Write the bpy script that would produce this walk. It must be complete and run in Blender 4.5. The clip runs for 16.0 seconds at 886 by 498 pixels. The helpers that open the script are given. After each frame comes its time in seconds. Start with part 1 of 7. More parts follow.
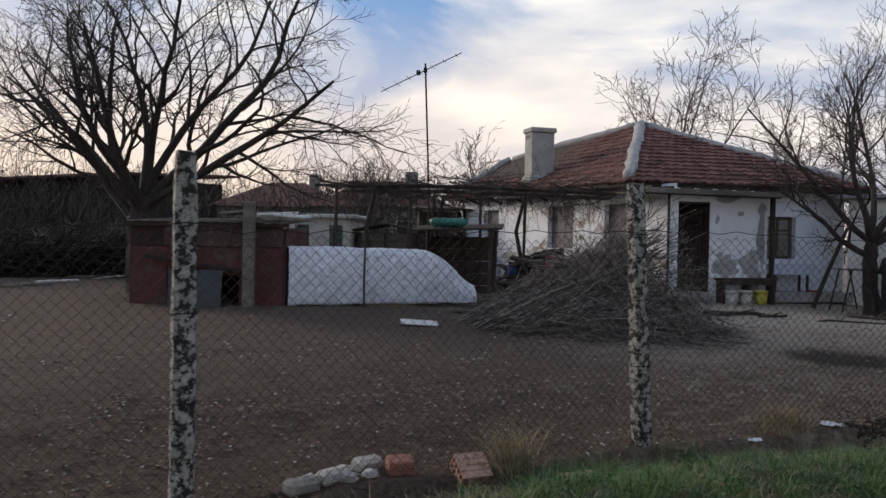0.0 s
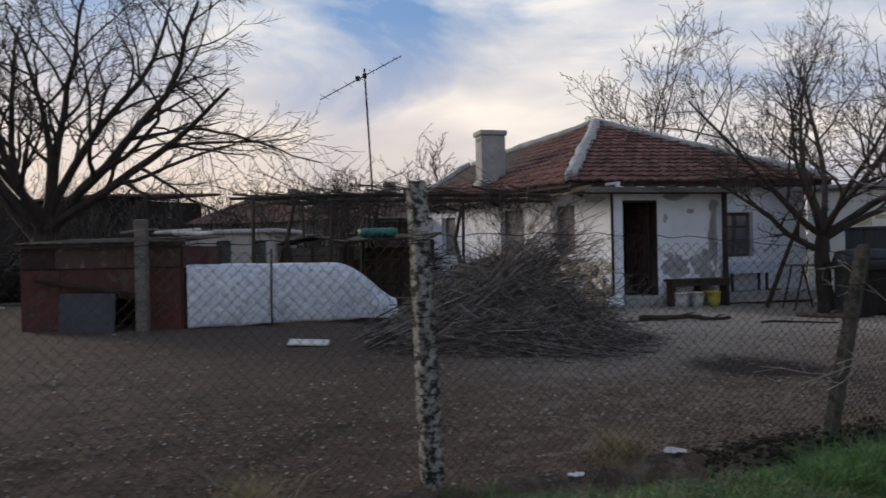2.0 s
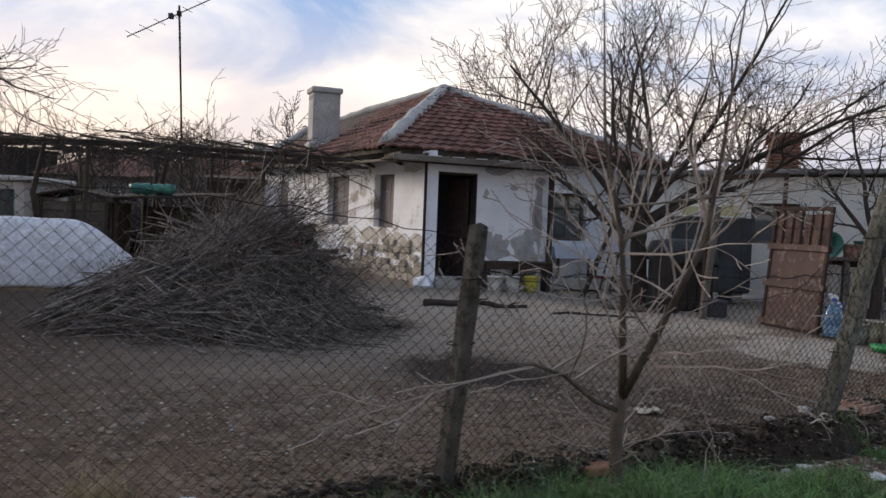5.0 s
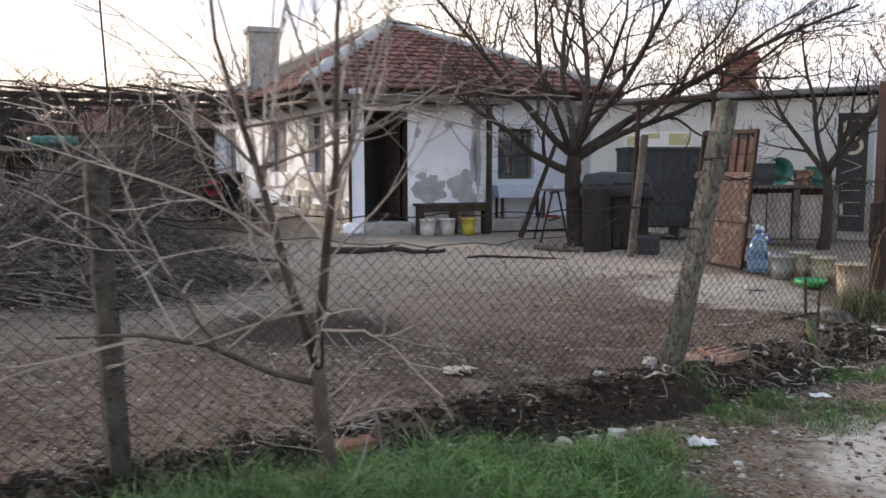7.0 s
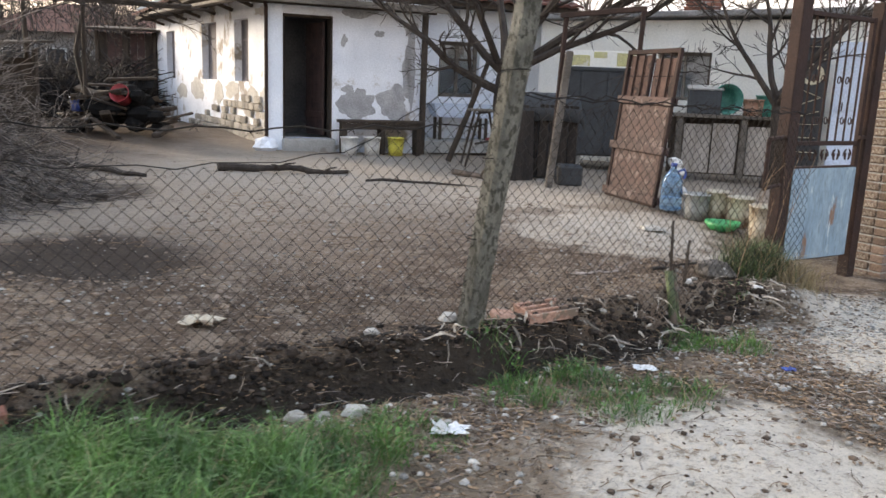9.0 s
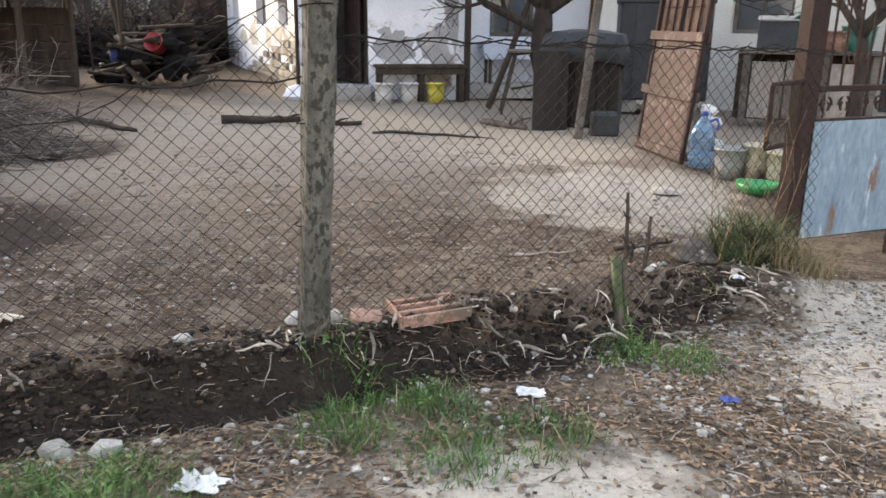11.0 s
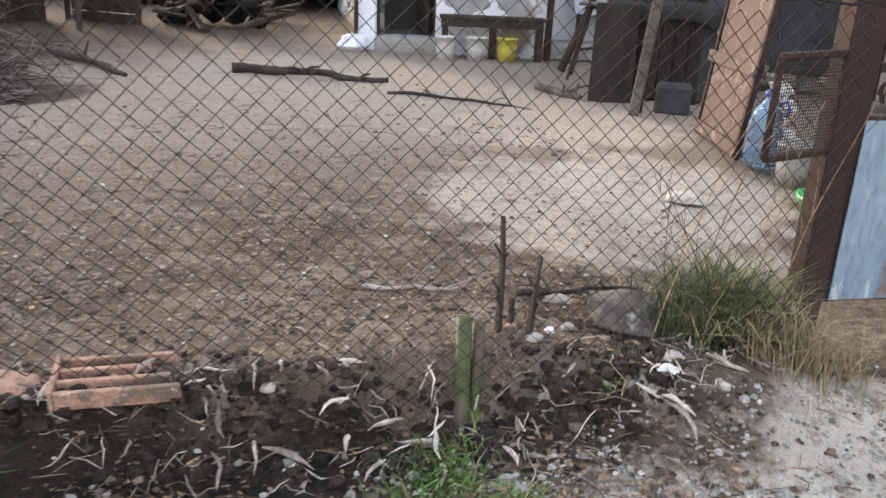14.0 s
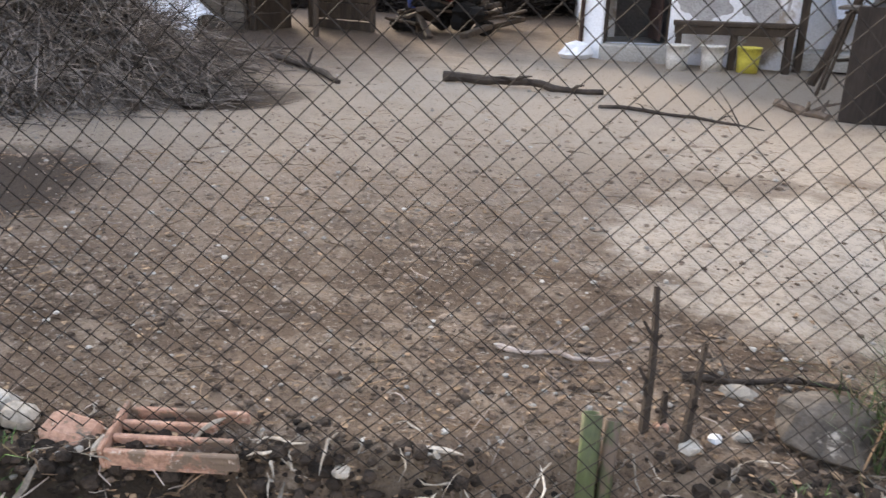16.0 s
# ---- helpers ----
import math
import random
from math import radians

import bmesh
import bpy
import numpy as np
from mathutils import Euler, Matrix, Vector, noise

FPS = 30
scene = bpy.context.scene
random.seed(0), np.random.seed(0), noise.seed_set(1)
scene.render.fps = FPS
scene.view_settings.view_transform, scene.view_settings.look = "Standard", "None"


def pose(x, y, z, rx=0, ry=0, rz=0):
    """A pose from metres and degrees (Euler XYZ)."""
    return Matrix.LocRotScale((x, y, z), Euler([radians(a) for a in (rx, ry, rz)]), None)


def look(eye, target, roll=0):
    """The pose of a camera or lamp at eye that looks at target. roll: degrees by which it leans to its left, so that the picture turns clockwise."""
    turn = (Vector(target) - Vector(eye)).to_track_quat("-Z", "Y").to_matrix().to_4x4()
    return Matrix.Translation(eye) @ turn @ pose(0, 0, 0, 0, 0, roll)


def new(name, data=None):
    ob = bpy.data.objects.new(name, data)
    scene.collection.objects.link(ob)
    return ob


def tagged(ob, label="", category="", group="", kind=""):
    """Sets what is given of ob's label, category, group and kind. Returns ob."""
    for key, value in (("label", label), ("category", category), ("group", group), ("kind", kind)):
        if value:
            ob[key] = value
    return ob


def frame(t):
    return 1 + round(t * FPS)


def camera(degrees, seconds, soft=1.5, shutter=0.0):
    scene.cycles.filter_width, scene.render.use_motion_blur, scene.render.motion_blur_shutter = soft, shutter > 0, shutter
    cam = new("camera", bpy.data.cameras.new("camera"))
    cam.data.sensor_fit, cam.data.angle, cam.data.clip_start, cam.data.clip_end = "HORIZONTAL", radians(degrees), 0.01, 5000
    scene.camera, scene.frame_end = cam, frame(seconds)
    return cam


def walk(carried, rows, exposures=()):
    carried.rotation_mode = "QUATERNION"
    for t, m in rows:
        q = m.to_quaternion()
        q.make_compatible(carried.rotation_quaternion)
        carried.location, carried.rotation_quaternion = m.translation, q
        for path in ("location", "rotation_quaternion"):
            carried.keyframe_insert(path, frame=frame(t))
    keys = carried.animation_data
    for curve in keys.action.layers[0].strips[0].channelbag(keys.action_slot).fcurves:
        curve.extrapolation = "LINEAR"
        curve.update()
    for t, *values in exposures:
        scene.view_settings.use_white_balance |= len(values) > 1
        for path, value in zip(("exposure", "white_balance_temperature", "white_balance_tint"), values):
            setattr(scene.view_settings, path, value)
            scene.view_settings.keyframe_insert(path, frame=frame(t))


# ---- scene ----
cam = camera(58.1, 16.0, soft=1.5, shutter=0.4)
PATH = [
    (0, (1.101, -0.734, 1.394), (0.814, 1.245, 1.37), 1.1),
    (0.5, (1.438, -0.525, 1.412), (1.091, 1.445, 1.395), -0.6),
    (1, (1.803, -0.327, 1.448), (1.323, 1.615, 1.473), -0.9),
    (1.5, (2.148, -0.004, 1.416), (1.723, 1.95, 1.423), -0.4),
    (2, (2.528, 0.308, 1.398), (2.219, 2.284, 1.398), -1.2),
    (2.5, (2.927, 0.614, 1.412), (2.692, 2.6, 1.417), -1.1),
    (3, (3.304, 0.861, 1.461), (3.214, 2.858, 1.464), 0.1),
    (3.2, (3.468, 1.021, 1.448), (3.407, 3.02, 1.448), -0.5),
    (5.3, (4.678, 2.309, 1.371), (4.586, 4.306, 1.301), 2.4),
    (5.5, (4.829, 2.391, 1.382), (4.73, 4.388, 1.313), 2.1),
    (6, (5.192, 2.644, 1.362), (5.121, 4.64, 1.271), 2.0),
    (6.5, (5.606, 2.861, 1.329), (5.531, 4.855, 1.193), 0.5),
    (7, (5.963, 3.081, 1.337), (5.836, 5.066, 1.131), -0.1),
    (7.5, (6.326, 3.362, 1.322), (6.229, 5.342, 1.058), -0.2),
    (8, (6.682, 3.617, 1.301), (6.615, 5.593, 1.002), 0.3),
    (8.5, (6.962, 3.855, 1.285), (6.847, 5.818, 0.923), 1.4),
    (9, (7.221, 4.129, 1.299), (7.096, 6.084, 0.896), 2.3),
    (9.2, (7.326, 4.251, 1.29), (7.2, 6.204, 0.877), 2.2),
    (11.3, (8.468, 5.398, 1.334), (7.975, 7.253, 0.768), 0.8),
    (11.5, (8.545, 5.522, 1.31), (8.011, 7.362, 0.739), 1.0),
    (12, (8.721, 5.832, 1.3), (8.184, 7.669, 0.722), 1.3),
    (12.5, (8.898, 6.119, 1.283), (8.376, 7.952, 0.679), -0.1),
    (13, (9.073, 6.442, 1.282), (8.44, 8.235, 0.662), -0.4),
    (13.5, (9.162, 6.733, 1.246), (8.429, 8.483, 0.613), 0.1),
    (14, (9.239, 7.037, 1.24), (8.487, 8.768, 0.58), 2.5),
    (14.5, (9.326, 7.334, 1.23), (8.45, 8.996, 0.544), 2.9),
    (15, (9.348, 7.565, 1.218), (8.264, 9.096, 0.521), 1.8),
    (15.5, (9.289, 7.659, 1.227), (8.124, 9.134, 0.546), 1.4),
    (16, (9.227, 7.667, 1.23), (7.99, 9.092, 0.565), 1.2),
]
walk(cam, [(t, look(eye, target, roll)) for t, eye, target, roll in PATH],
     exposures=[(0.0, 0.35, 6800, 10), (0.6, 0.32, 6800, 10), (1.1, 0.04, 6750, 10), (2.5, 0.23, 6650, 10), (3.2, 0.23, 6650, 10), (5.5, 0.80, 7050, 12), (7.0, 1.46, 7300, 12), (8.0, 1.87, 7400, 11), (9.0, 1.91, 7500, 10), (12.0, 2.19, 7850, 11), (16.0, 2.24, 7750, 13)])

# ---------------------------------------------------------------- world and sun
SUN_DIR = Vector((-0.86, 0.48, 0.24)).normalized()
world = bpy.data.worlds.new("sky")
scene.world = world
world.use_nodes = True
wn, wl = world.node_tree.nodes, world.node_tree.links
wn.clear()


def wnode(kind, **vals):
    n = wn.new(kind)
    for k, v in vals.items():
        n.inputs[k].default_value = v
    return n


w_out, w_bg = wn.new("ShaderNodeOutputWorld"), wn.new("ShaderNodeBackground")
w_sky = wn.new("ShaderNodeTexSky")
w_sky.sky_type, w_sky.sun_disc = "NISHITA", False
w_sky.sun_elevation = math.asin(SUN_DIR.z)
w_sky.sun_rotation = math.atan2(SUN_DIR.x, SUN_DIR.y)
w_sky.dust_density = 2.0
w_co = wn.new("ShaderNodeTexCoord")
w_map = wn.new("ShaderNodeMapping")
w_map.inputs["Scale"].default_value = (1.0, 1.0, 3.2)
w_map.inputs["Rotation"].default_value = (0.0, 0.25, 0.4)
w_noise = wnode("ShaderNodeTexNoise", Scale=1.9, Detail=7.0, Roughness=0.56, Distortion=0.5)
w_ramp = wn.new("ShaderNodeValToRGB")
w_ramp.color_ramp.elements[0].position, w_ramp.color_ramp.elements[1].position = 0.44, 0.60
w_shade = wnode("ShaderNodeTexNoise", Scale=4.0, Detail=5.0, Roughness=0.5)
w_cloud = wn.new("ShaderNodeValToRGB")
w_cloud.color_ramp.elements[0].position, w_cloud.color_ramp.elements[1].position = 0.35, 0.68
w_cloud.color_ramp.elements[0].color = (5.6, 6.2, 7.4, 1)
w_cloud.color_ramp.elements[1].color = (11.2, 10.8, 10.2, 1)
w_sep = wn.new("ShaderNodeSeparateXYZ")
w_low = wn.new("ShaderNodeMapRange")
w_low.inputs["From Min"].default_value, w_low.inputs["From Max"].default_value = 0.0, 0.28
w_low.inputs["To Min"].default_value, w_low.inputs["To Max"].default_value = 1.0, 0.0
w_dot = wn.new("ShaderNodeVectorMath")
w_dot.operation = "DOT_PRODUCT"
w_dot.inputs[1].default_value = SUN_DIR
w_glow = wn.new("ShaderNodeMapRange")
w_glow.inputs["From Min"].default_value, w_glow.inputs["From Max"].default_value = 0.35, 1.0
w_glow.inputs["To Min"].default_value, w_glow.inputs["To Max"].default_value = 0.48, 1.0
w_mul = wn.new("ShaderNodeMath")
w_mul.operation = "MULTIPLY"
w_blue = wn.new("ShaderNodeMix")
w_blue.data_type = "RGBA"
w_blue.inputs["Factor"].default_value = 0.75
w_blue.inputs["B"].default_value = (1.8, 3.7, 7.4, 1)
w_mixc = wn.new("ShaderNodeMix")
w_mixc.data_type = "RGBA"
w_mixg = wn.new("ShaderNodeMix")
w_mixg.data_type = "RGBA"
w_mixg.inputs["B"].default_value = (11.0, 8.6, 6.6, 1)
w_bg.inputs["Strength"].default_value = 0.084
wl.new(w_co.outputs["Generated"], w_map.inputs["Vector"])
wl.new(w_map.outputs["Vector"], w_noise.inputs["Vector"])
wl.new(w_map.outputs["Vector"], w_shade.inputs["Vector"])
wl.new(w_noise.outputs["Fac"], w_ramp.inputs["Fac"])
wl.new(w_shade.outputs["Fac"], w_cloud.inputs["Fac"])
wl.new(w_sky.outputs["Color"], w_blue.inputs["A"])
wl.new(w_ramp.outputs["Color"], w_mixc.inputs["Factor"])
wl.new(w_blue.outputs["Result"], w_mixc.inputs["A"])
wl.new(w_cloud.outputs["Color"], w_mixc.inputs["B"])
wl.new(w_co.outputs["Generated"], w_sep.inputs["Vector"])
wl.new(w_sep.outputs["Z"], w_low.inputs["Value"])
wl.new(w_co.outputs["Generated"], w_dot.inputs[0])
wl.new(w_dot.outputs["Value"], w_glow.inputs["Value"])
wl.new(w_low.outputs["Result"], w_mul.inputs[0])
wl.new(w_glow.outputs["Result"], w_mul.inputs[1])
wl.new(w_mul.outputs["Value"], w_mixg.inputs["Factor"])
wl.new(w_mixc.outputs["Result"], w_mixg.inputs["A"])
wl.new(w_mixg.outputs["Result"], w_bg.inputs["Color"])
wl.new(w_bg.outputs["Background"], w_out.inputs["Surface"])

sun = new("sun", bpy.data.lights.new("sun", "SUN"))
sun.data.energy, sun.data.angle, sun.data.color = 1.9, radians(16), (1.0, 0.89, 0.77)
sun.matrix_world = look((0, 0, 30), Vector((0, 0, 30)) - SUN_DIR)

# ---------------------------------------------------------------- materials


def material(name, base, second=None, rough=0.85, metal=0.0, scale=6.0, fine=60.0, bump=0.3, spots=None, spot_level=0.62, spot_scale=2.0,
             per_object=0.0, stretch=(1, 1, 1), third=None, speckle=0.5):
    """Two-colour noise, fine grain, optional stains of a third colour, fine relief."""
    m = bpy.data.materials.new(name)
    m.use_nodes = True
    n, l = m.node_tree.nodes, m.node_tree.links
    b = n["Principled BSDF"]
    b.inputs["Roughness"].default_value, b.inputs["Metallic"].default_value = rough, metal
    b.inputs["Specular IOR Level"].default_value = 0.2 if rough >= 0.8 else 0.5
    second = second or tuple(c * 0.65 for c in base)
    co = n.new("ShaderNodeTexCoord")
    mp = n.new("ShaderNodeMapping")
    mp.inputs["Scale"].default_value = stretch
    l.new(co.outputs["Object"], mp.inputs["Vector"])

    def noise_tex(s, detail=6.0, rgh=0.6):
        t = n.new("ShaderNodeTexNoise")
        t.inputs["Scale"].default_value, t.inputs["Detail"].default_value, t.inputs["Roughness"].default_value = s, detail, rgh
        l.new(mp.outputs["Vector"], t.inputs["Vector"])
        return t

    def ramp(src, lo, hi):
        r = n.new("ShaderNodeMapRange")
        r.inputs["From Min"].default_value, r.inputs["From Max"].default_value = lo, hi
        l.new(src, r.inputs["Value"])
        return r.outputs["Result"]

    def mix(fac, a, c, blend="MIX"):
        x = n.new("ShaderNodeMix")
        x.data_type, x.blend_type = "RGBA", blend
        for sock, v in (("Factor", fac), ("A", a), ("B", c)):
            if isinstance(v, (tuple, list)):
                x.inputs[sock].default_value = (*v, 1)
            elif isinstance(v, float):
                x.inputs[sock].default_value = v
            else:
                l.new(v, x.inputs[sock])
        return x.outputs["Result"]

    big, small = noise_tex(scale), noise_tex(fine, 4.0, 0.7)
    col = mix(ramp(big.outputs["Fac"], 0.35, 0.65), base, second)
    grain = ramp(small.outputs["Fac"], 0.25, 0.75)
    col = mix(grain, mix(speckle, col, (0.0, 0.0, 0.0)), mix(1.0, col, (1.18, 1.18, 1.18), "MULTIPLY"))
    if spots:
        sp = noise_tex(spot_scale, 8.0, 0.68)
        col = mix(ramp(sp.outputs["Fac"], spot_level - 0.02, spot_level + 0.03), col, spots)
    if third:
        sp = noise_tex(spot_scale * 2.7, 7.0, 0.7)
        col = mix(ramp(sp.outputs["Fac"], 0.58, 0.66), col, third)
    if per_object:
        oi = n.new("ShaderNodeObjectInfo")
        geo = n.new("ShaderNodeNewGeometry")
        add = n.new("ShaderNodeMath")
        add.operation = "ADD"
        l.new(oi.outputs["Random"], add.inputs[0])
        l.new(geo.outputs["Random Per Island"], add.inputs[1])
        fr = n.new("ShaderNodeMath")
        fr.operation = "FRACT"
        l.new(add.outputs[0], fr.inputs[0])
        v = n.new("ShaderNodeMapRange")
        v.inputs["To Min"].default_value, v.inputs["To Max"].default_value = 1 - per_object, 1 + per_object
        l.new(fr.outputs[0], v.inputs["Value"])
        hsv = n.new("ShaderNodeHueSaturation")
        l.new(v.outputs["Result"], hsv.inputs["Value"])
        l.new(col, hsv.inputs["Color"])
        col = hsv.outputs["Color"]
    l.new(col, b.inputs["Base Color"])
    if bump:
        bp = n.new("ShaderNodeBump")
        bp.inputs["Strength"].default_value, bp.inputs["Distance"].default_value = bump, 0.01
        sm = n.new("ShaderNodeMath")
        sm.operation = "ADD"
        l.new(big.outputs["Fac"], sm.inputs[0])
        l.new(small.outputs["Fac"], sm.inputs[1])
        l.new(sm.outputs[0], bp.inputs["Height"])
        l.new(bp.outputs["Normal"], b.inputs["Normal"])
    return m


def glass(name, tint):
    m = bpy.data.materials.new(name)
    m.use_nodes = True
    b = m.node_tree.nodes["Principled BSDF"]
    b.inputs["Base Color"].default_value, b.inputs["Roughness"].default_value = (*tint, 1), 0.06
    b.inputs["Transmission Weight"].default_value = 0.9
    return m


M_PLASTER = material("whitewash", (0.80, 0.82, 0.86), (0.69, 0.71, 0.75), rough=0.9, scale=1.6, fine=40, bump=0.35,
                     spots=(0.33, 0.29, 0.25), spot_level=0.585, spot_scale=0.8, third=(0.47, 0.44, 0.40), speckle=0.18)
M_PLASTER_BLUE = material("blue_whitewash", (0.80, 0.83, 0.87), (0.70, 0.74, 0.80), rough=0.9, scale=1.6, fine=40, spots=(0.42, 0.42, 0.43),
                          spot_level=0.64, spot_scale=1.2, speckle=0.18)
M_RENDER = material("bare_grey_render", (0.50, 0.495, 0.50), (0.36, 0.355, 0.36), rough=0.95, scale=4, fine=45, bump=0.6)
M_RENDER_PALE = material("yellowed_render", (0.64, 0.61, 0.56), (0.50, 0.47, 0.42), rough=0.95, scale=4, fine=45, bump=0.6)
M_SHUTTER = material("grey_faded_shutter", (0.27, 0.25, 0.255), (0.17, 0.155, 0.16), scale=5, fine=60, bump=0.5, stretch=(1, 1, 0.12), per_object=0.2)
M_PALEBOARD = material("bleached_board", (0.40, 0.36, 0.32), (0.25, 0.22, 0.19), scale=5, fine=60, bump=0.5, stretch=(1, 1, 0.15), per_object=0.2)
M_RUSTMESH = material("blotched_iron", (0.12, 0.070, 0.056), (0.070, 0.042, 0.035), rough=0.8, scale=5, fine=50, bump=0.5, spots=(0.030, 0.021, 0.018), spot_level=0.56, spot_scale=4.5)
M_ROCK = material("dark_field_stone", (0.155, 0.135, 0.115), (0.060, 0.052, 0.044), rough=0.9, scale=7, fine=50, bump=0.9, spots=(0.34, 0.31, 0.27), spot_level=0.62, spot_scale=5)
M_STONE = material("rough_stone", (0.46, 0.42, 0.36), (0.29, 0.26, 0.22), scale=5, fine=45, bump=0.8, per_object=0.35)
M_TILE = material("clay_roof_tile", (0.205, 0.094, 0.072), (0.125, 0.064, 0.055), scale=4, fine=40, bump=0.5, per_object=0.38,
                  spots=(0.13, 0.10, 0.075), spot_level=0.60, spot_scale=2.6)
M_CEMENT = material("cement", (0.44, 0.43, 0.41), (0.33, 0.32, 0.30), scale=3, fine=50, bump=0.5, spots=(0.22, 0.20, 0.18), spot_level=0.63)
M_POST = material("lichened_concrete", (0.42, 0.40, 0.36), (0.20, 0.19, 0.17), scale=11, fine=80, bump=1.0,
                  spots=(0.024, 0.022, 0.020), spot_level=0.50, spot_scale=22, third=(0.50, 0.46, 0.39))
M_POST_GREY = material("greenish_lichened_concrete", (0.235, 0.225, 0.19), (0.105, 0.102, 0.085), scale=10, fine=80, bump=1.0,
                       spots=(0.060, 0.058, 0.046), spot_level=0.53, spot_scale=34, stretch=(1, 1, 0.6))
M_POST_DARK = material("dark_lichened_concrete", (0.15, 0.135, 0.118), (0.085, 0.076, 0.066), scale=9, fine=70, bump=0.9, spots=(0.045, 0.040, 0.034), spot_level=0.55, spot_scale=12)
M_DARKWOOD = material("weathered_dark_wood", (0.085, 0.065, 0.050), (0.045, 0.035, 0.028), scale=5, fine=60, bump=0.6, stretch=(1, 1, 0.15))
M_GREYWOOD = material("grey_weathered_wood", (0.20, 0.175, 0.15), (0.11, 0.095, 0.08), scale=6, fine=60, bump=0.6, stretch=(0.2, 1, 1), per_object=0.3)
M_DOORWOOD = material("dark_painted_door", (0.075, 0.045, 0.040), (0.04, 0.028, 0.026), scale=5, fine=50, bump=0.4)
M_BARK = material("bark", (0.075, 0.060, 0.050), (0.035, 0.028, 0.024), scale=10, fine=80, bump=0.9, stretch=(1, 1, 0.3))
M_BARK_PALE = material("pale_bark", (0.17, 0.135, 0.11), (0.085, 0.066, 0.055), scale=10, fine=80, bump=0.7)
M_TWIG_PALE = material("pale_dry_twig", (0.44, 0.37, 0.32), (0.26, 0.21, 0.18), scale=8, fine=70, bump=0.4, per_object=0.3)
M_HUSK = material("bleached_husk", (0.54, 0.48, 0.40), (0.28, 0.235, 0.19), rough=0.9, scale=14, fine=80, bump=0.5, per_object=0.6, stretch=(1, 1, 0.4))
M_BRUSH = material("dry_branch", (0.26, 0.225, 0.20), (0.095, 0.08, 0.07), scale=8, fine=70, bump=0.5, per_object=0.8)
M_RUST = material("rusted_iron", (0.052, 0.029, 0.023), (0.033, 0.021, 0.018), rough=0.8, scale=6, fine=60, bump=0.5, spots=(0.05, 0.032, 0.028), spot_scale=5)
M_RUSTPANEL = material("rusty_painted_sheet", (0.080, 0.037, 0.029), (0.050, 0.025, 0.021), rough=0.75, scale=4, fine=45, bump=0.4,
                       spots=(0.125, 0.088, 0.076), spot_level=0.57, spot_scale=5.5)
M_REDSHED = material("faded_red_painted_sheet", (0.105, 0.022, 0.018), (0.055, 0.015, 0.013), rough=0.75, scale=3, fine=40, bump=0.3,
                     spots=(0.075, 0.048, 0.036), spot_level=0.56, spot_scale=2.0)
M_TARP = material("white_plastic_tarp", (0.70, 0.73, 0.78), (0.62, 0.65, 0.71), rough=0.55, scale=2.5, fine=12, bump=0.5,
                  spots=(0.44, 0.45, 0.47), spot_level=0.60, spot_scale=2.2)
M_WIRE = material("dull_fence_wire", (0.028, 0.023, 0.020), (0.018, 0.015, 0.013), rough=0.9, metal=0.0, scale=20, fine=90, bump=0.0)
M_DARK = material("dark_tarpaulin", (0.035, 0.038, 0.042), (0.02, 0.022, 0.024), rough=0.7, scale=3, fine=30, bump=0.4)
M_BLACKWOOD = material("blackened_old_board", (0.040, 0.032, 0.027), (0.020, 0.016, 0.014), scale=5, fine=60, bump=0.6, stretch=(1, 1, 0.15), per_object=0.3)
M_BLACK = material("charred_black_cloth", (0.014, 0.013, 0.013), (0.007, 0.007, 0.007), rough=0.95, scale=6, fine=40, bump=0.6)
M_TANK = material("dark_grey_steel", (0.044, 0.053, 0.062), (0.026, 0.030, 0.035), rough=0.65, scale=3, fine=40, bump=0.3, spots=(0.10, 0.07, 0.05), spot_level=0.66)
M_BLUESHEET = material("worn_blue_painted_sheet", (0.27, 0.37, 0.43), (0.18, 0.27, 0.34), rough=0.6, scale=5, fine=40, bump=0.25,
                       spots=(0.17, 0.095, 0.06), spot_level=0.64, spot_scale=5, stretch=(1, 1, 0.28), third=(0.40, 0.47, 0.49))
M_LIGHTBLUE = material("light_blue_paint", (0.64, 0.71, 0.82), (0.54, 0.62, 0.75), rough=0.7, scale=2, fine=40, bump=0.2)
M_BRICK = material("red_clay_brick", (0.36, 0.165, 0.115), (0.26, 0.115, 0.08), scale=12, fine=70, bump=0.6, per_object=0.25)
M_BRICK_OLD = material("dusty_old_brick", (0.235, 0.165, 0.125), (0.15, 0.11, 0.085), scale=12, fine=70, bump=0.7, per_object=0.3, spots=(0.30, 0.26, 0.21), spot_level=0.6, spot_scale=9)
M_HOLLOW = material("orange_hollow_brick", (0.50, 0.31, 0.23), (0.40, 0.215, 0.15), scale=10, fine=60, bump=0.8, spots=(0.19, 0.14, 0.105), spot_level=0.53, spot_scale=9, third=(0.56, 0.47, 0.40))
M_OUTWALL = material("dirty_limewash", (0.80, 0.78, 0.72), (0.68, 0.66, 0.60), scale=1.3, fine=35, bump=0.3, spots=(0.28, 0.26, 0.23), spot_level=0.64, spot_scale=1.2, speckle=0.15)
M_ROOFSHEET = material("grey_roof_sheet", (0.30, 0.29, 0.28), (0.20, 0.19, 0.18), scale=3, fine=40, bump=0.3)
M_WHITE = material("off_white_plastic", (0.72, 0.71, 0.68), (0.58, 0.56, 0.52), rough=0.5, scale=8, fine=40, bump=0.1, spots=(0.35, 0.31, 0.27), spot_level=0.66, spot_scale=6)
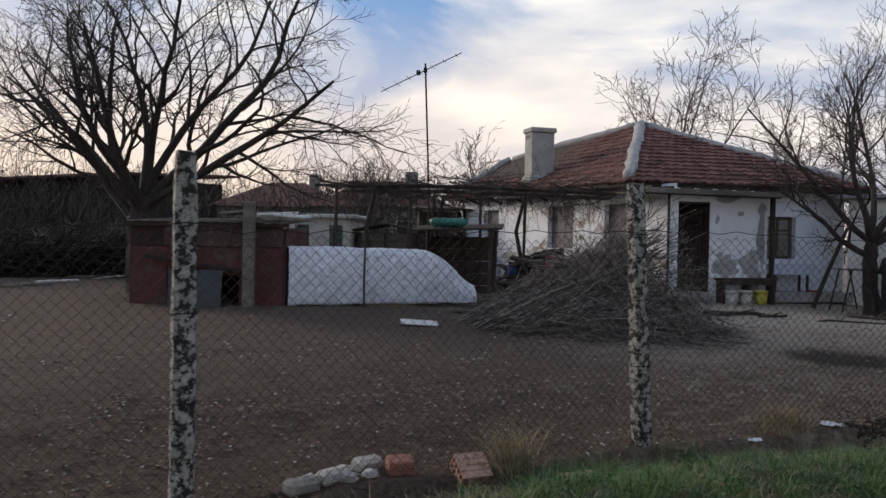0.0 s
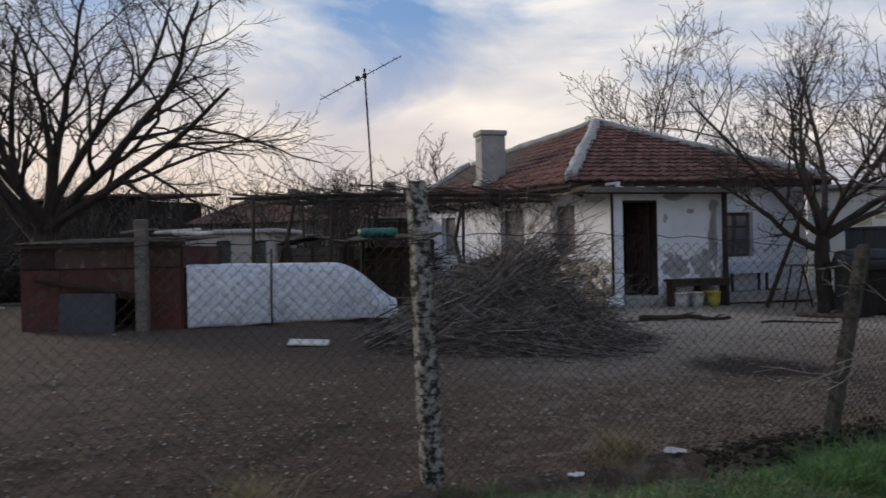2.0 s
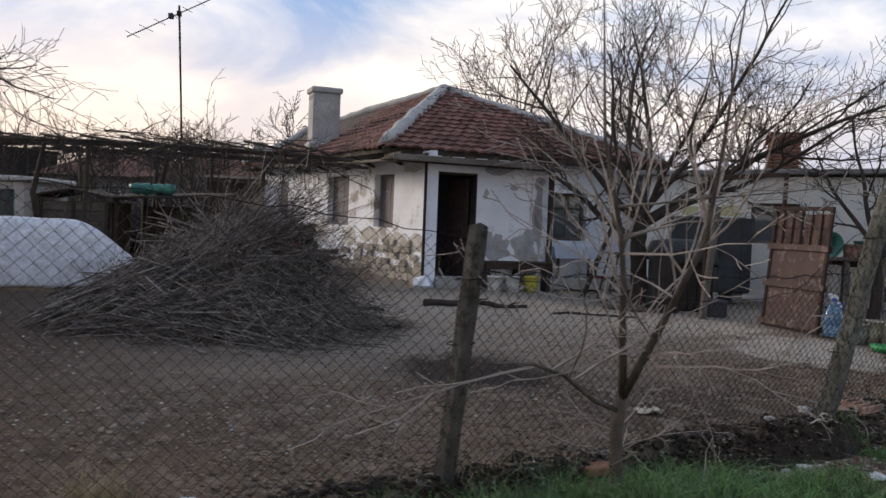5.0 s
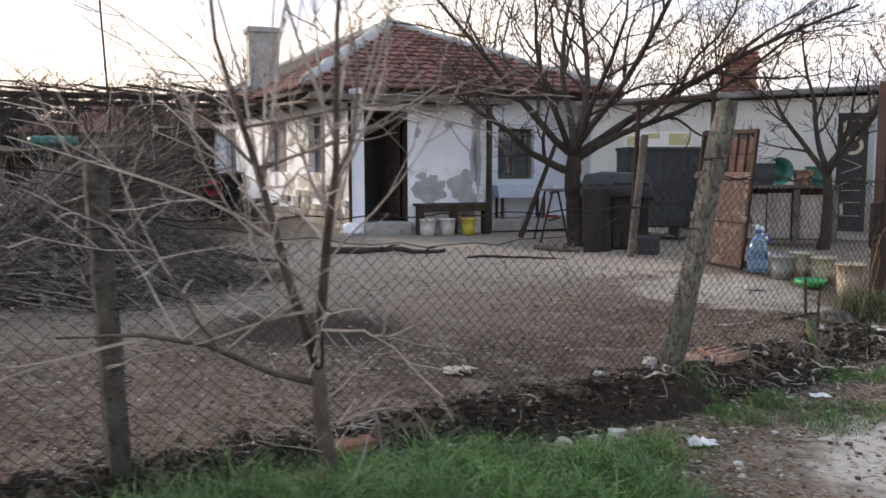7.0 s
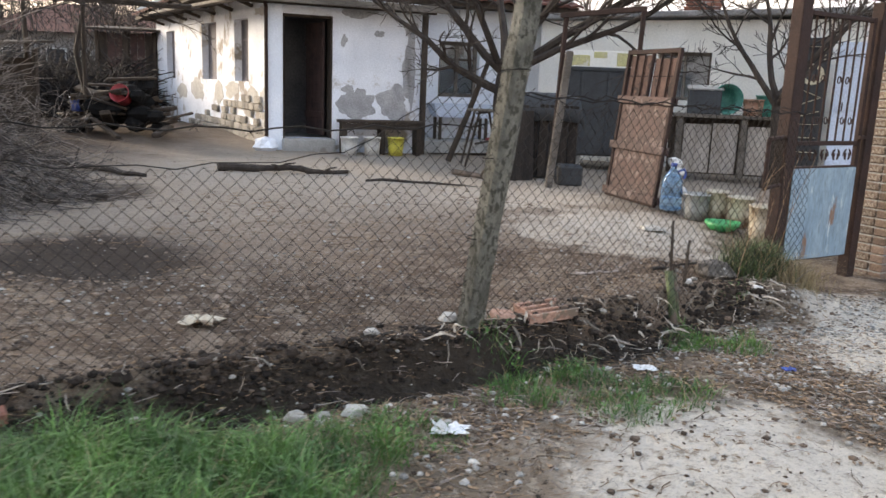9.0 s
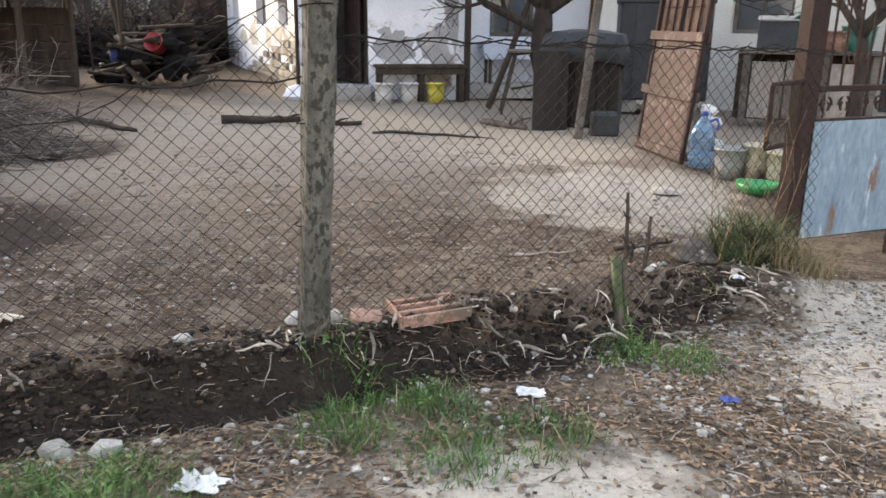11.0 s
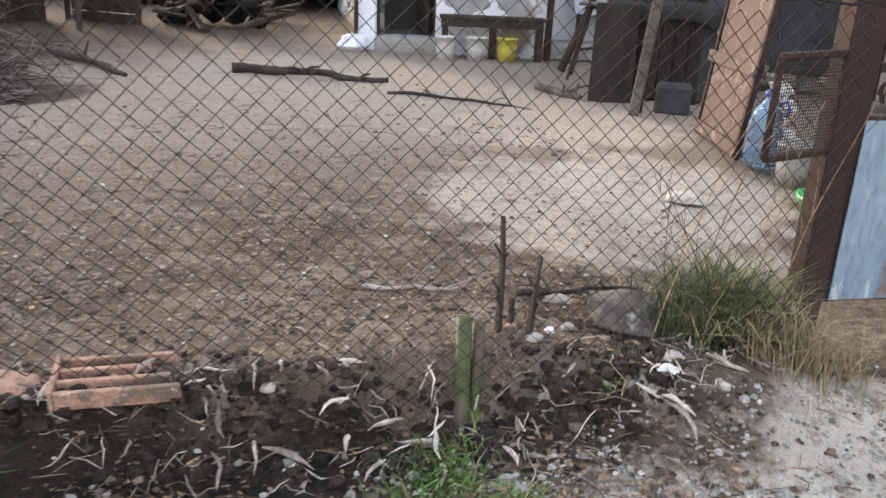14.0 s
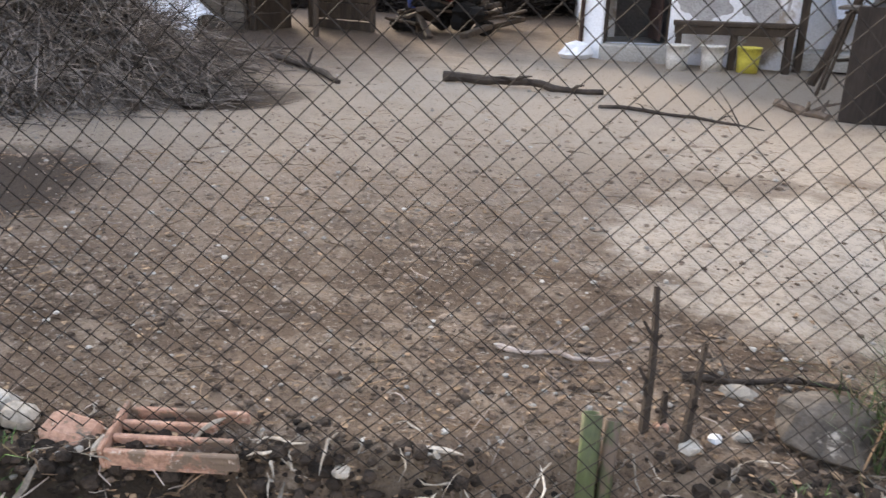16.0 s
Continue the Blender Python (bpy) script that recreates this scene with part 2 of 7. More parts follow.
M_YELLOW = material("yellow_plastic", (0.66, 0.60, 0.10), (0.55, 0.48, 0.08), rough=0.5, scale=8, fine=40, bump=0.1)
M_PALEYELLOW = material("faded_yellow_paint", (0.62, 0.57, 0.27), (0.55, 0.50, 0.30), rough=0.8, scale=6, fine=40, bump=0.1, spots=(0.60, 0.57, 0.48), spot_level=0.58, spot_scale=6)
M_GREEN = material("green_plastic", (0.05, 0.42, 0.13), (0.04, 0.30, 0.10), rough=0.45, scale=8, fine=40, bump=0.1)
M_TEAL = material("teal_plastic", (0.06, 0.30, 0.24), (0.04, 0.20, 0.17), rough=0.5, scale=8, fine=40, bump=0.1)
M_RED = material("red_plastic", (0.45, 0.05, 0.06), (0.33, 0.04, 0.05), rough=0.5, scale=8, fine=40, bump=0.1)
M_BLUE = material("blue_plastic", (0.05, 0.10, 0.38), (0.04, 0.07, 0.26), rough=0.5, scale=8, fine=40, bump=0.1)
M_BEIGE = material("stained_beige_plastic", (0.60, 0.53, 0.41), (0.44, 0.37, 0.27), rough=0.65, scale=6, fine=40, bump=0.2, spots=(0.16, 0.10, 0.06), spot_level=0.58, spot_scale=5)
M_ZINC = material("grey_zinc", (0.40, 0.40, 0.375), (0.29, 0.28, 0.26), rough=0.55, metal=0.15, scale=6, fine=40, bump=0.2)
M_JUG = glass("clear_blue_plastic", (0.42, 0.66, 0.90))
M_GLASS = glass("window_glass", (0.75, 0.80, 0.82))
M_LETTER = material("cream_paint", (0.68, 0.63, 0.48), (0.55, 0.50, 0.37), rough=0.8, scale=6, fine=40, bump=0.1)
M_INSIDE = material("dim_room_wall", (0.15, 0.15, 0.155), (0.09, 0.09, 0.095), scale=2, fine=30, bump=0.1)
M_GRASS_DARK = material("rank_grass", (0.065, 0.105, 0.028), (0.045, 0.075, 0.022), rough=0.6, scale=3, fine=20, bump=0.0, per_object=0.5)
M_GRASS = material("grass_blade", (0.095, 0.205, 0.036), (0.042, 0.105, 0.023), rough=0.6, scale=3, fine=20, bump=0.0, per_object=0.5)
M_DRYGRASS = material("dry_grass", (0.36, 0.29, 0.17), (0.26, 0.20, 0.12), rough=0.8, scale=3, fine=20, bump=0.0, per_object=0.4)
M_LEAF = material("dead_leaf", (0.27, 0.185, 0.115), (0.13, 0.082, 0.052), rough=0.8, scale=9, fine=60, bump=0.2, per_object=0.75)
M_CLOD = material("soil_clod", (0.185, 0.136, 0.102), (0.085, 0.061, 0.046), rough=0.95, scale=20, fine=90, bump=0.9, per_object=0.55)
M_CLOD_WET = material("damp_black_soil", (0.058, 0.043, 0.033), (0.020, 0.015, 0.012), rough=0.85, scale=20, fine=90, bump=0.9, per_object=0.6)
M_CLOD_DRY = material("dry_soil_crumb", (0.32, 0.25, 0.195), (0.175, 0.13, 0.10), rough=0.95, scale=20, fine=90, bump=0.9, per_object=0.4)
M_PEBBLE = material("pale_rubble", (0.42, 0.40, 0.36), (0.28, 0.26, 0.23), rough=0.9, scale=20, fine=90, bump=0.5, per_object=0.5)
M_PAPER = material("litter_paper", (0.74, 0.74, 0.73), (0.62, 0.62, 0.62), rough=0.7, scale=9, fine=30, bump=0.2)
M_HEDGE = material("far_bare_wood", (0.034, 0.027, 0.025), (0.020, 0.017, 0.016), scale=3, fine=30, bump=0.2)
M_FARWALL = material("far_house_wall", (0.30, 0.28, 0.26), (0.22, 0.205, 0.19), scale=1, fine=10, bump=0.1)
M_FARROOF = material("far_tile_roof", (0.17, 0.085, 0.065), (0.12, 0.065, 0.05), scale=2, fine=20, bump=0.3)

# ---------------------------------------------------------------- mesh builders


class Build:
    """Collects vertices and faces of one mesh."""

    def __init__(self):
        self.v, self.f = [], []

    def add(self, verts, faces):
        o = len(self.v)
        self.v.extend(tuple(p) for p in verts)
        self.f.extend(tuple(i + o for i in q) for q in faces)
        return self

    def box(self, lo, hi, c=0.008, m=None):
        """A box with chamfered edges between two corners, turned by m."""
        lo, hi = Vector(lo), Vector(hi)
        mid, h = (lo + hi) / 2, (hi - lo) / 2
        c = min(c, h.x * 0.6, h.y * 0.6, h.z * 0.6)
        idx, verts = {}, []
        for sx in (-1, 1):
            for sy in (-1, 1):
                for sz in (-1, 1):
                    for ax in range(3):
                        p = [sx * (h.x - c), sy * (h.y - c), sz * (h.z - c)]
                        p[ax] += (sx, sy, sz)[ax] * c
                        idx[(sx, sy, sz, ax)] = len(verts)
                        verts.append(mid + Vector(p))
        faces = []
        for ax in range(3):
            b, d = (ax + 1) % 3, (ax + 2) % 3
            for s in (-1, 1):
                ring = []
                for sb, sd in ((-1, -1), (1, -1), (1, 1), (-1, 1)):
                    k = [0, 0, 0]
                    k[ax], k[b], k[d] = s, sb, sd
                    ring.append(idx[(*k, ax)])
                faces.append(ring if s > 0 else ring[::-1])
            for sb in (-1, 1):
                for sd in (-1, 1):
                    k0, k1 = [0, 0, 0], [0, 0, 0]
                    k0[ax], k1[ax] = -1, 1
                    k0[b] = k1[b] = sb
                    k0[d] = k1[d] = sd
                    q = [idx[(*k0, b)], idx[(*k1, b)], idx[(*k1, d)], idx[(*k0, d)]]
                    faces.append(q if sb * sd > 0 else q[::-1])
        for sx in (-1, 1):
            for sy in (-1, 1):
                for sz in (-1, 1):
                    q = [idx[(sx, sy, sz, a)] for a in range(3)]
                    faces.append(q if sx * sy * sz > 0 else q[::-1])
        if m is not None:
            verts = [m @ p for p in verts]
        return self.add(verts, faces)

    def beam(self, a, b, w, t, c=0.005):
        """A squared timber or bar from a to b."""
        a, b = Vector(a), Vector(b)
        d = b - a
        q = d.to_track_quat("Z", "Y").to_matrix().to_4x4()
        return self.box((-w / 2, -t / 2, 0), (w / 2, t / 2, d.length), c, Matrix.Translation(a) @ q)

    def tube(self, pts, radii, n=6, cap=True):
        pts = [Vector(p) for p in pts]
        if isinstance(radii, (int, float)):
            radii = [radii] * len(pts)
        o = len(self.v)
        up = None
        for i, p in enumerate(pts):
            d = (pts[min(i + 1, len(pts) - 1)] - pts[max(i - 1, 0)])
            if d.length < 1e-9:
                d = Vector((0, 0, 1))
            d.normalize()
            if up is None:
                up = d.orthogonal().normalized()
            else:
                up = up - d * up.dot(d)
                up = up.normalized() if up.length > 1e-6 else d.orthogonal().normalized()
            side = d.cross(up)
            for k in range(n):
                a = 2 * math.pi * k / n
                self.v.append(tuple(p + (up * math.cos(a) + side * math.sin(a)) * radii[i]))
        for i in range(len(pts) - 1):
            for k in range(n):
                a, b = o + i * n + k, o + i * n + (k + 1) % n
                self.f.append((a, b, b + n, a + n))
        if cap:
            self.f.append(tuple(range(o + n - 1, o - 1, -1)))
            e = o + (len(pts) - 1) * n
            self.f.append(tuple(range(e, e + n)))
        return self

    def lathe(self, profile, n=20, m=None, wobble=0.0):
        """Turned shape from (radius, height) pairs."""
        o, verts = 0, []
        for r, z in profile:
            for k in range(n):
                a = 2 * math.pi * k / n
                rr = r * (1 + wobble * math.sin(3 * a + z * 9))
                verts.append(Vector((rr * math.cos(a), rr * math.sin(a), z)))
        faces = []
        for i in range(len(profile) - 1):
            for k in range(n):
                a, b = i * n + k, i * n + (k + 1) % n
                faces.append((a, b, b + n, a + n))
        if profile[0][0] > 1e-4:
            faces.append(tuple(range(n - 1, -1, -1)))
        if profile[-1][0] > 1e-4:
            e = (len(profile) - 1) * n
            faces.append(tuple(range(e, e + n)))
        if m is not None:
            verts = [m @ p for p in verts]
        return self.add(verts, faces)

    def lump(self, centre, r, rnd, n=6, flat=0.7):
        """An uneven stone."""
        cx, cy, cz = centre
        rings = [(0.55, -0.7), (1.0, -0.1), (0.75, 0.6)]
        verts = []
        ph = rnd.random() * 6
        for rr, zz in rings:
            for k in range(n):
                a = ph + 2 * math.pi * k / n
                q = r * rr * rnd.uniform(0.72, 1.25)
                verts.append((cx + q * math.cos(a), cy + q * math.sin(a), cz + zz * r * flat * rnd.uniform(0.8, 1.2)))
        top = len(verts)
        verts.append((cx, cy, cz + r * flat * 0.85))
        verts.append((cx, cy, cz - r * flat))
        faces = []
        for i in range(2):
            for k in range(n):
                a, b = i * n + k, i * n + (k + 1) % n
                faces.append((a, b, b + n, a + n))
        for k in range(n):
            faces.append((2 * n + k, 2 * n + (k + 1) % n, top))
            faces.append(((k + 1) % n, k, top + 1))
        return self.add(verts, faces)

    def mesh(self, name):
        me = bpy.data.meshes.new(name)
        me.from_pydata(self.v, [], self.f)
        me.update()
        return me


def part(name, b, mat, parent=None, label="", smooth=False):
    """One mesh object, under a thing or a part if given."""
    me = b.mesh(name)
    me.materials.append(mat)
    if smooth:
        me.polygons.foreach_set("use_smooth", [True] * len(me.polygons))
    ob = new(name, me)
    if parent is not None:
        ob.parent = parent
    return tagged(ob, label) if label else ob


def thing(name, m, label, category, group="", kind=""):
    ob = new(name)
    ob.matrix_world = m
    ob.empty_display_size = 0.1
    return tagged(ob, label, category, group, kind)


# ---------------------------------------------------------------- plan
F0, FD, FN = Vector((7.1, 8.25)), Vector((0.8206, 0.5715)), Vector((-0.5715, 0.8206))  # fence: a point, along it, into the yard


def fence_bend(a):
    """The fence turns slightly into the yard beyond its third post and back beyond its second."""
    return 0.1128 * max(0.0, -3.4 - a) - 0.12 * max(0.0, -6.4 - a)


def fence_a(x, y):
    return (x - F0.x) * FD.x + (y - F0.y) * FD.y


def fence_s(x, y):
    return (x - F0.x) * FN.x + (y - F0.y) * FN.y - fence_bend(fence_a(x, y))


def on_fence(a, s=0.0):
    p = F0 + FD * a + FN * (s + fence_bend(a))
    return p.x, p.y


def smooth(lo, hi, v):
    t = min(1.0, max(0.0, (v - lo) / (hi - lo)))
    return t * t * (3 - 2 * t)


HOLLOWS = ((4.5, 9.1, 0.62, 0.42, 0.13), (3.0, 11.7, 0.62, 0.6, 0.11))  # dust hollows scratched in the yard: x, y, half widths, depth


def ground_z(x, y):
    """Height of the ground: the yard, a worn bank at the fence and the lower verge and lane."""
    s, a = fence_s(x, y), fence_a(x, y)
    near = smooth(40, 22, abs(x - 4) + abs(y - 10) * 0.6)
    yard = 0.03 + 0.08 * smooth(0.0, 3.0, s) + 0.018 * min(8.0, max(-3.0, 4 - x)) * smooth(0.0, 5.0, s)
    yard += near * (0.035 * noise.noise((x * 0.5, y * 0.5, 0)) + 0.024 * noise.noise((x * 2.1, y * 2.1, 3)) + 0.013 * noise.noise((x * 6.5, y * 6.5, 5)) + 0.012 * abs(noise.noise((x * 11, y * 11, 8))))
    for hx, hy, rx, ry, deep in HOLLOWS:
        yard -= deep * math.exp(-(((x - hx) / rx) ** 2 + ((y - hy) / ry) ** 2) ** 2)
    yard += 0.16 * math.exp(-((x - 0.9) / 1.9) ** 2 - ((y - 19.0) / 2.4) ** 2)
    verge = -0.15 + near * (0.03 * noise.noise((x * 0.9, y * 0.9, 9)) + 0.014 * noise.noise((x * 4.1, y * 4.1, 2)))
    verge += 0.13 * smooth(-1.0, -2.6, a) * math.exp(-((s + 0.95) / 0.5) ** 2)
    verge += 0.02 * smooth(-2.0, -6.0, a)
    yard -= 0.07 * smooth(-4.2, -6.0, a) * smooth(2.5, 0.2, s)
    verge -= 0.09 * math.exp(-((s + 0.22) / 0.13) ** 2) * smooth(2.1, 0.9, a)
    edge = 0.10 * noise.noise((x * 1.6, y * 1.6, 7)) + 0.04 * noise.noise((x * 6, y * 6, 1))
    k = smooth(-0.13 - 0.45 * smooth(1.6, 2.6, a), 0.0, s + edge * near - 0.15 * math.exp(-((a - 1.55) / 0.45) ** 2) + 0.16 * math.exp(-(a / 0.4) ** 2))
    if a > 2.3:
        k = max(k * smooth(3.6, 2.3, a), smooth(0.3, 2.5, s))
    return verge + (yard - verge) * k


def spread(lo, hi, fine_lo, fine_hi, step, grow=1.22):
    c = list(np.arange(fine_lo, fine_hi + 1e-6, step))
    d, q = step, fine_lo
    while q > lo:
        d *= grow
        q -= d
        c.insert(0, q)
    d, q = step, fine_hi
    while q < hi:
        d *= grow
        q += d
        c.append(q)
    return c


def ground_material():
    m = bpy.data.materials.new("earth_and_verge")
    m.use_nodes = True
    n, l = m.node_tree.nodes, m.node_tree.links
    b = n["Principled BSDF"]
    b.inputs["Roughness"].default_value, b.inputs["Specular IOR Level"].default_value = 0.95, 0.1
    geo = n.new("ShaderNodeNewGeometry")
    pos = geo.outputs["Position"]

    def tex(s, d=6.0, r=0.6, off=(0, 0, 0)):
        mp = n.new("ShaderNodeMapping")
        mp.inputs["Location"].default_value = off
        l.new(pos, mp.inputs["Vector"])
        t = n.new("ShaderNodeTexNoise")
        t.inputs["Scale"].default_value, t.inputs["Detail"].default_value, t.inputs["Roughness"].default_value = s, d, r
        l.new(mp.outputs["Vector"], t.inputs["Vector"])
        return t.outputs["Fac"]

    def rng(src, lo, hi, a=0.0, c=1.0):
        r = n.new("ShaderNodeMapRange")
        r.interpolation_type = "SMOOTHSTEP"
        for k, v in (("From Min", lo), ("From Max", hi), ("To Min", a), ("To Max", c)):
            r.inputs[k].default_value = v
        l.new(src, r.inputs["Value"])
        return r.outputs["Result"]

    def op(kind, a, c):
        x = n.new("ShaderNodeMath")
        x.operation = kind
        for i, v in enumerate((a, c)):
            if isinstance(v, (int, float)):
                x.inputs[i].default_value = v
            else:
                l.new(v, x.inputs[i])
        return x.outputs[0]

    def mix(fac, a, c):
        x = n.new("ShaderNodeMix")
        x.data_type = "RGBA"
        for sock, v in (("Factor", fac), ("A", a), ("B", c)):
            if isinstance(v, tuple):
                x.inputs[sock].default_value = (*v, 1)
            elif isinstance(v, (int, float)):
                x.inputs[sock].default_value = v
            else:
                l.new(v, x.inputs[sock])
        return x.outputs["Result"]

    def dot2(d, o):
        x = n.new("ShaderNodeVectorMath")
        x.operation = "DOT_PRODUCT"
        x.inputs[1].default_value = (d.x, d.y, 0)
        l.new(pos, x.inputs[0])
        return op("SUBTRACT", x.outputs["Value"], o.dot(d))

    def patch(x0, y0, r, rag):
        v = n.new("ShaderNodeVectorMath")
        v.operation = "DISTANCE"
        v.inputs[1].default_value = (x0, y0, 0)
        l.new(pos, v.inputs[0])
        return rng(op("ADD", v.outputs["Value"], op("MULTIPLY", op("SUBTRACT", tex(3.0, 5.0), 0.5), rag)), r, r * 0.55)

    s = dot2(FN, F0)
    rag = op("MULTIPLY", op("SUBTRACT", tex(2.2, 6.0), 0.5), 0.7)
    inside = rng(op("ADD", s, op("MULTIPLY", rag, 0.5)), -0.06, 0.06)
    yard = mix(rng(tex(0.55, 5.0), 0.38, 0.62), (0.225, 0.164, 0.121), (0.128, 0.091, 0.066))
    yard = mix(rng(tex(3.5, 8.0, 0.75), 0.47, 0.62), yard, (0.285, 0.222, 0.170))
    # Dark flecks put the shade between soil crumbs into the colour.
    yard = mix(rng(tex(13, 7.0, 0.8, (5, 5, 5)), 0.53, 0.66), yard, (0.062, 0.045, 0.034))
    yard = mix(rng(tex(30, 6.0, 0.85, (1, 7, 3)), 0.56, 0.66), yard, (0.045, 0.033, 0.026))
    yard = mix(rng(tex(34, 5.0, 0.8, (8, 2, 5)), 0.57, 0.63), yard, (0.40, 0.345, 0.29))
    yard = mix(op("MULTIPLY", rng(op("ADD", s, op("MULTIPLY", rag, 2.0)), 1.2, 4.0), 0.72), yard, (0.39, 0.33, 0.272))
    # Darker western soil, with tree and hedge shade put into its colour.
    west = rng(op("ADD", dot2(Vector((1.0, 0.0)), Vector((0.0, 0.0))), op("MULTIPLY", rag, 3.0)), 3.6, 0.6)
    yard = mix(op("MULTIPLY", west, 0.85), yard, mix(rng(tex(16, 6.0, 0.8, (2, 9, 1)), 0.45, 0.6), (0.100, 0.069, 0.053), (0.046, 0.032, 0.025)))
    for px, py, pr, pg in ((8.25, 11.25, 1.15, 1.9), (8.6, 11.9, 0.9, 1.6), (7.4, 13.4, 1.2, 2.0)):
        yard = mix(op("MULTIPLY", patch(px, py, pr, pg), 0.72), yard, mix(rng(tex(17, 7.0, 0.8, (7, 1, 4)), 0.48, 0.6), (0.64, 0.56, 0.47), (0.44, 0.37, 0.30)))
    # Pit shade painted into the colour of the two dust hollows.
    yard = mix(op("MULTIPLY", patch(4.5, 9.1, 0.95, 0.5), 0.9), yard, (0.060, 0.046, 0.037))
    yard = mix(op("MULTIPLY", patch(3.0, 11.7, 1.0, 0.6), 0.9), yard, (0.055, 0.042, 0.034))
    yard = mix(op("MULTIPLY", patch(5.5, 14.8, 3.2, 2.6), 0.75), yard, (0.40, 0.345, 0.29))
    yard = mix(rng(tex(21, 7.0, 0.85, (4, 4, 9)), 0.56, 0.62), yard, mix(0.5, yard, (0.02, 0.014, 0.01)))
    verge = mix(rng(tex(1.1, 6.0), 0.40, 0.60), (0.27, 0.208, 0.153), (0.135, 0.104, 0.077))
    verge = mix(rng(tex(9, 7.0, 0.75), 0.52, 0.60), verge, (0.40, 0.33, 0.255))
    verge = mix(rng(tex(26, 5.0, 0.8, (3, 1, 2)), 0.55, 0.62), verge, (0.042, 0.033, 0.026))
    # Damp ditch strip; the undercut bank's shade is put into its colour too.
    wet_dark = op("MULTIPLY", rng(op("ADD", s, op("MULTIPLY", rag, 0.6)), -0.50, -0.24), rng(s, 0.05, -0.04))
    wet_dark = op("MULTIPLY", wet_dark, rng(op("ADD", dot2(FD, F0), rag), 2.7, 1.7, 0.15, 1.0))
    verge = mix(op("MULTIPLY", wet_dark, 0.88), verge, (0.026, 0.021, 0.017))
    grassy = op("MULTIPLY", rng(op("ADD", s, rag), -0.35, -0.6), rng(dot2(FD, F0), -0.6, -2.0))
    verge = mix(op("MULTIPLY", grassy, 0.85), verge, (0.050, 0.075, 0.022))
    sand = mix(rng(tex(14, 7.0, 0.8, (6, 3, 8)), 0.50, 0.62), (0.74, 0.67, 0.575), (0.40, 0.335, 0.265))
    for px, py, pr, pg in ((8.25, 7.05, 0.95, 1.1), (9.5, 8.7, 0.62, 1.4), (9.68, 9.5, 0.5, 1.0), (9.85, 9.95, 0.6, 1.2), (10.4, 8.6, 1.1, 1.4), (9.1, 6.2, 1.0, 1.3), (8.98, 9.44, 0.12, 0.3)):
        verge = mix(op("MULTIPLY", patch(px, py, pr, pg), 0.9 if px < 9 else 0.72), verge, sand)
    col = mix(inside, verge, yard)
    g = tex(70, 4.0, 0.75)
    # Darker where the fine relief is low: crevice shade put into the colour.
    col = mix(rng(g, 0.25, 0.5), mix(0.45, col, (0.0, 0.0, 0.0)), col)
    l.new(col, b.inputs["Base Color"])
    bp = n.new("ShaderNodeBump")
    bp.inputs["Strength"].default_value, bp.inputs["Distance"].default_value = 1.0, 0.07
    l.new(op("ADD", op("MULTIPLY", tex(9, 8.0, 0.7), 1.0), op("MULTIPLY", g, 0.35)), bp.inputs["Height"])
    l.new(bp.outputs["Normal"], b.inputs["Normal"])
    l.new(rng(wet_dark, 0.0, 1.0, 0.95, 0.55), b.inputs["Roughness"])
    return m


def build_ground():
    xs, ys = spread(-900, 900, -2.0, 11.5, 0.07), spread(-400, 1500, 2.5, 12.0, 0.07)
    b = Build()
    b.v = [(x, y, ground_z(x, y)) for y in ys for x in xs]
    w = len(xs)
    b.f = [(j * w + i, j * w + i + 1, (j + 1) * w + i + 1, (j + 1) * w + i) for j in range(len(ys) - 1) for i in range(w - 1)]
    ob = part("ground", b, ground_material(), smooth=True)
    tagged(ob, "bare brown trodden yard earth with a lower littered verge beside the fence", "ground", kind="structure")


build_ground()

# ---------------------------------------------------------------- the old house
HX, HY, HA = 3.56, 17.17, 25.5
H0 = pose(HX, HY, 0, 0, 0, HA)
LW = Vector((-1.46, 9.76)).normalized()  # the side wall runs back along this way
EAVE_A, EAVE_B, PEAK, RIDGE_Q, EAVE_D, EAVE_E = (Vector(p) for p in (
    (-0.88, 0.42, 2.74), (5.70, 0.30, 2.80), (2.43, 5.48, 4.82), (0.26, 10.2, 4.12), (-1.95, 10.5, 2.78), (5.9, 10.2, 2.8)))


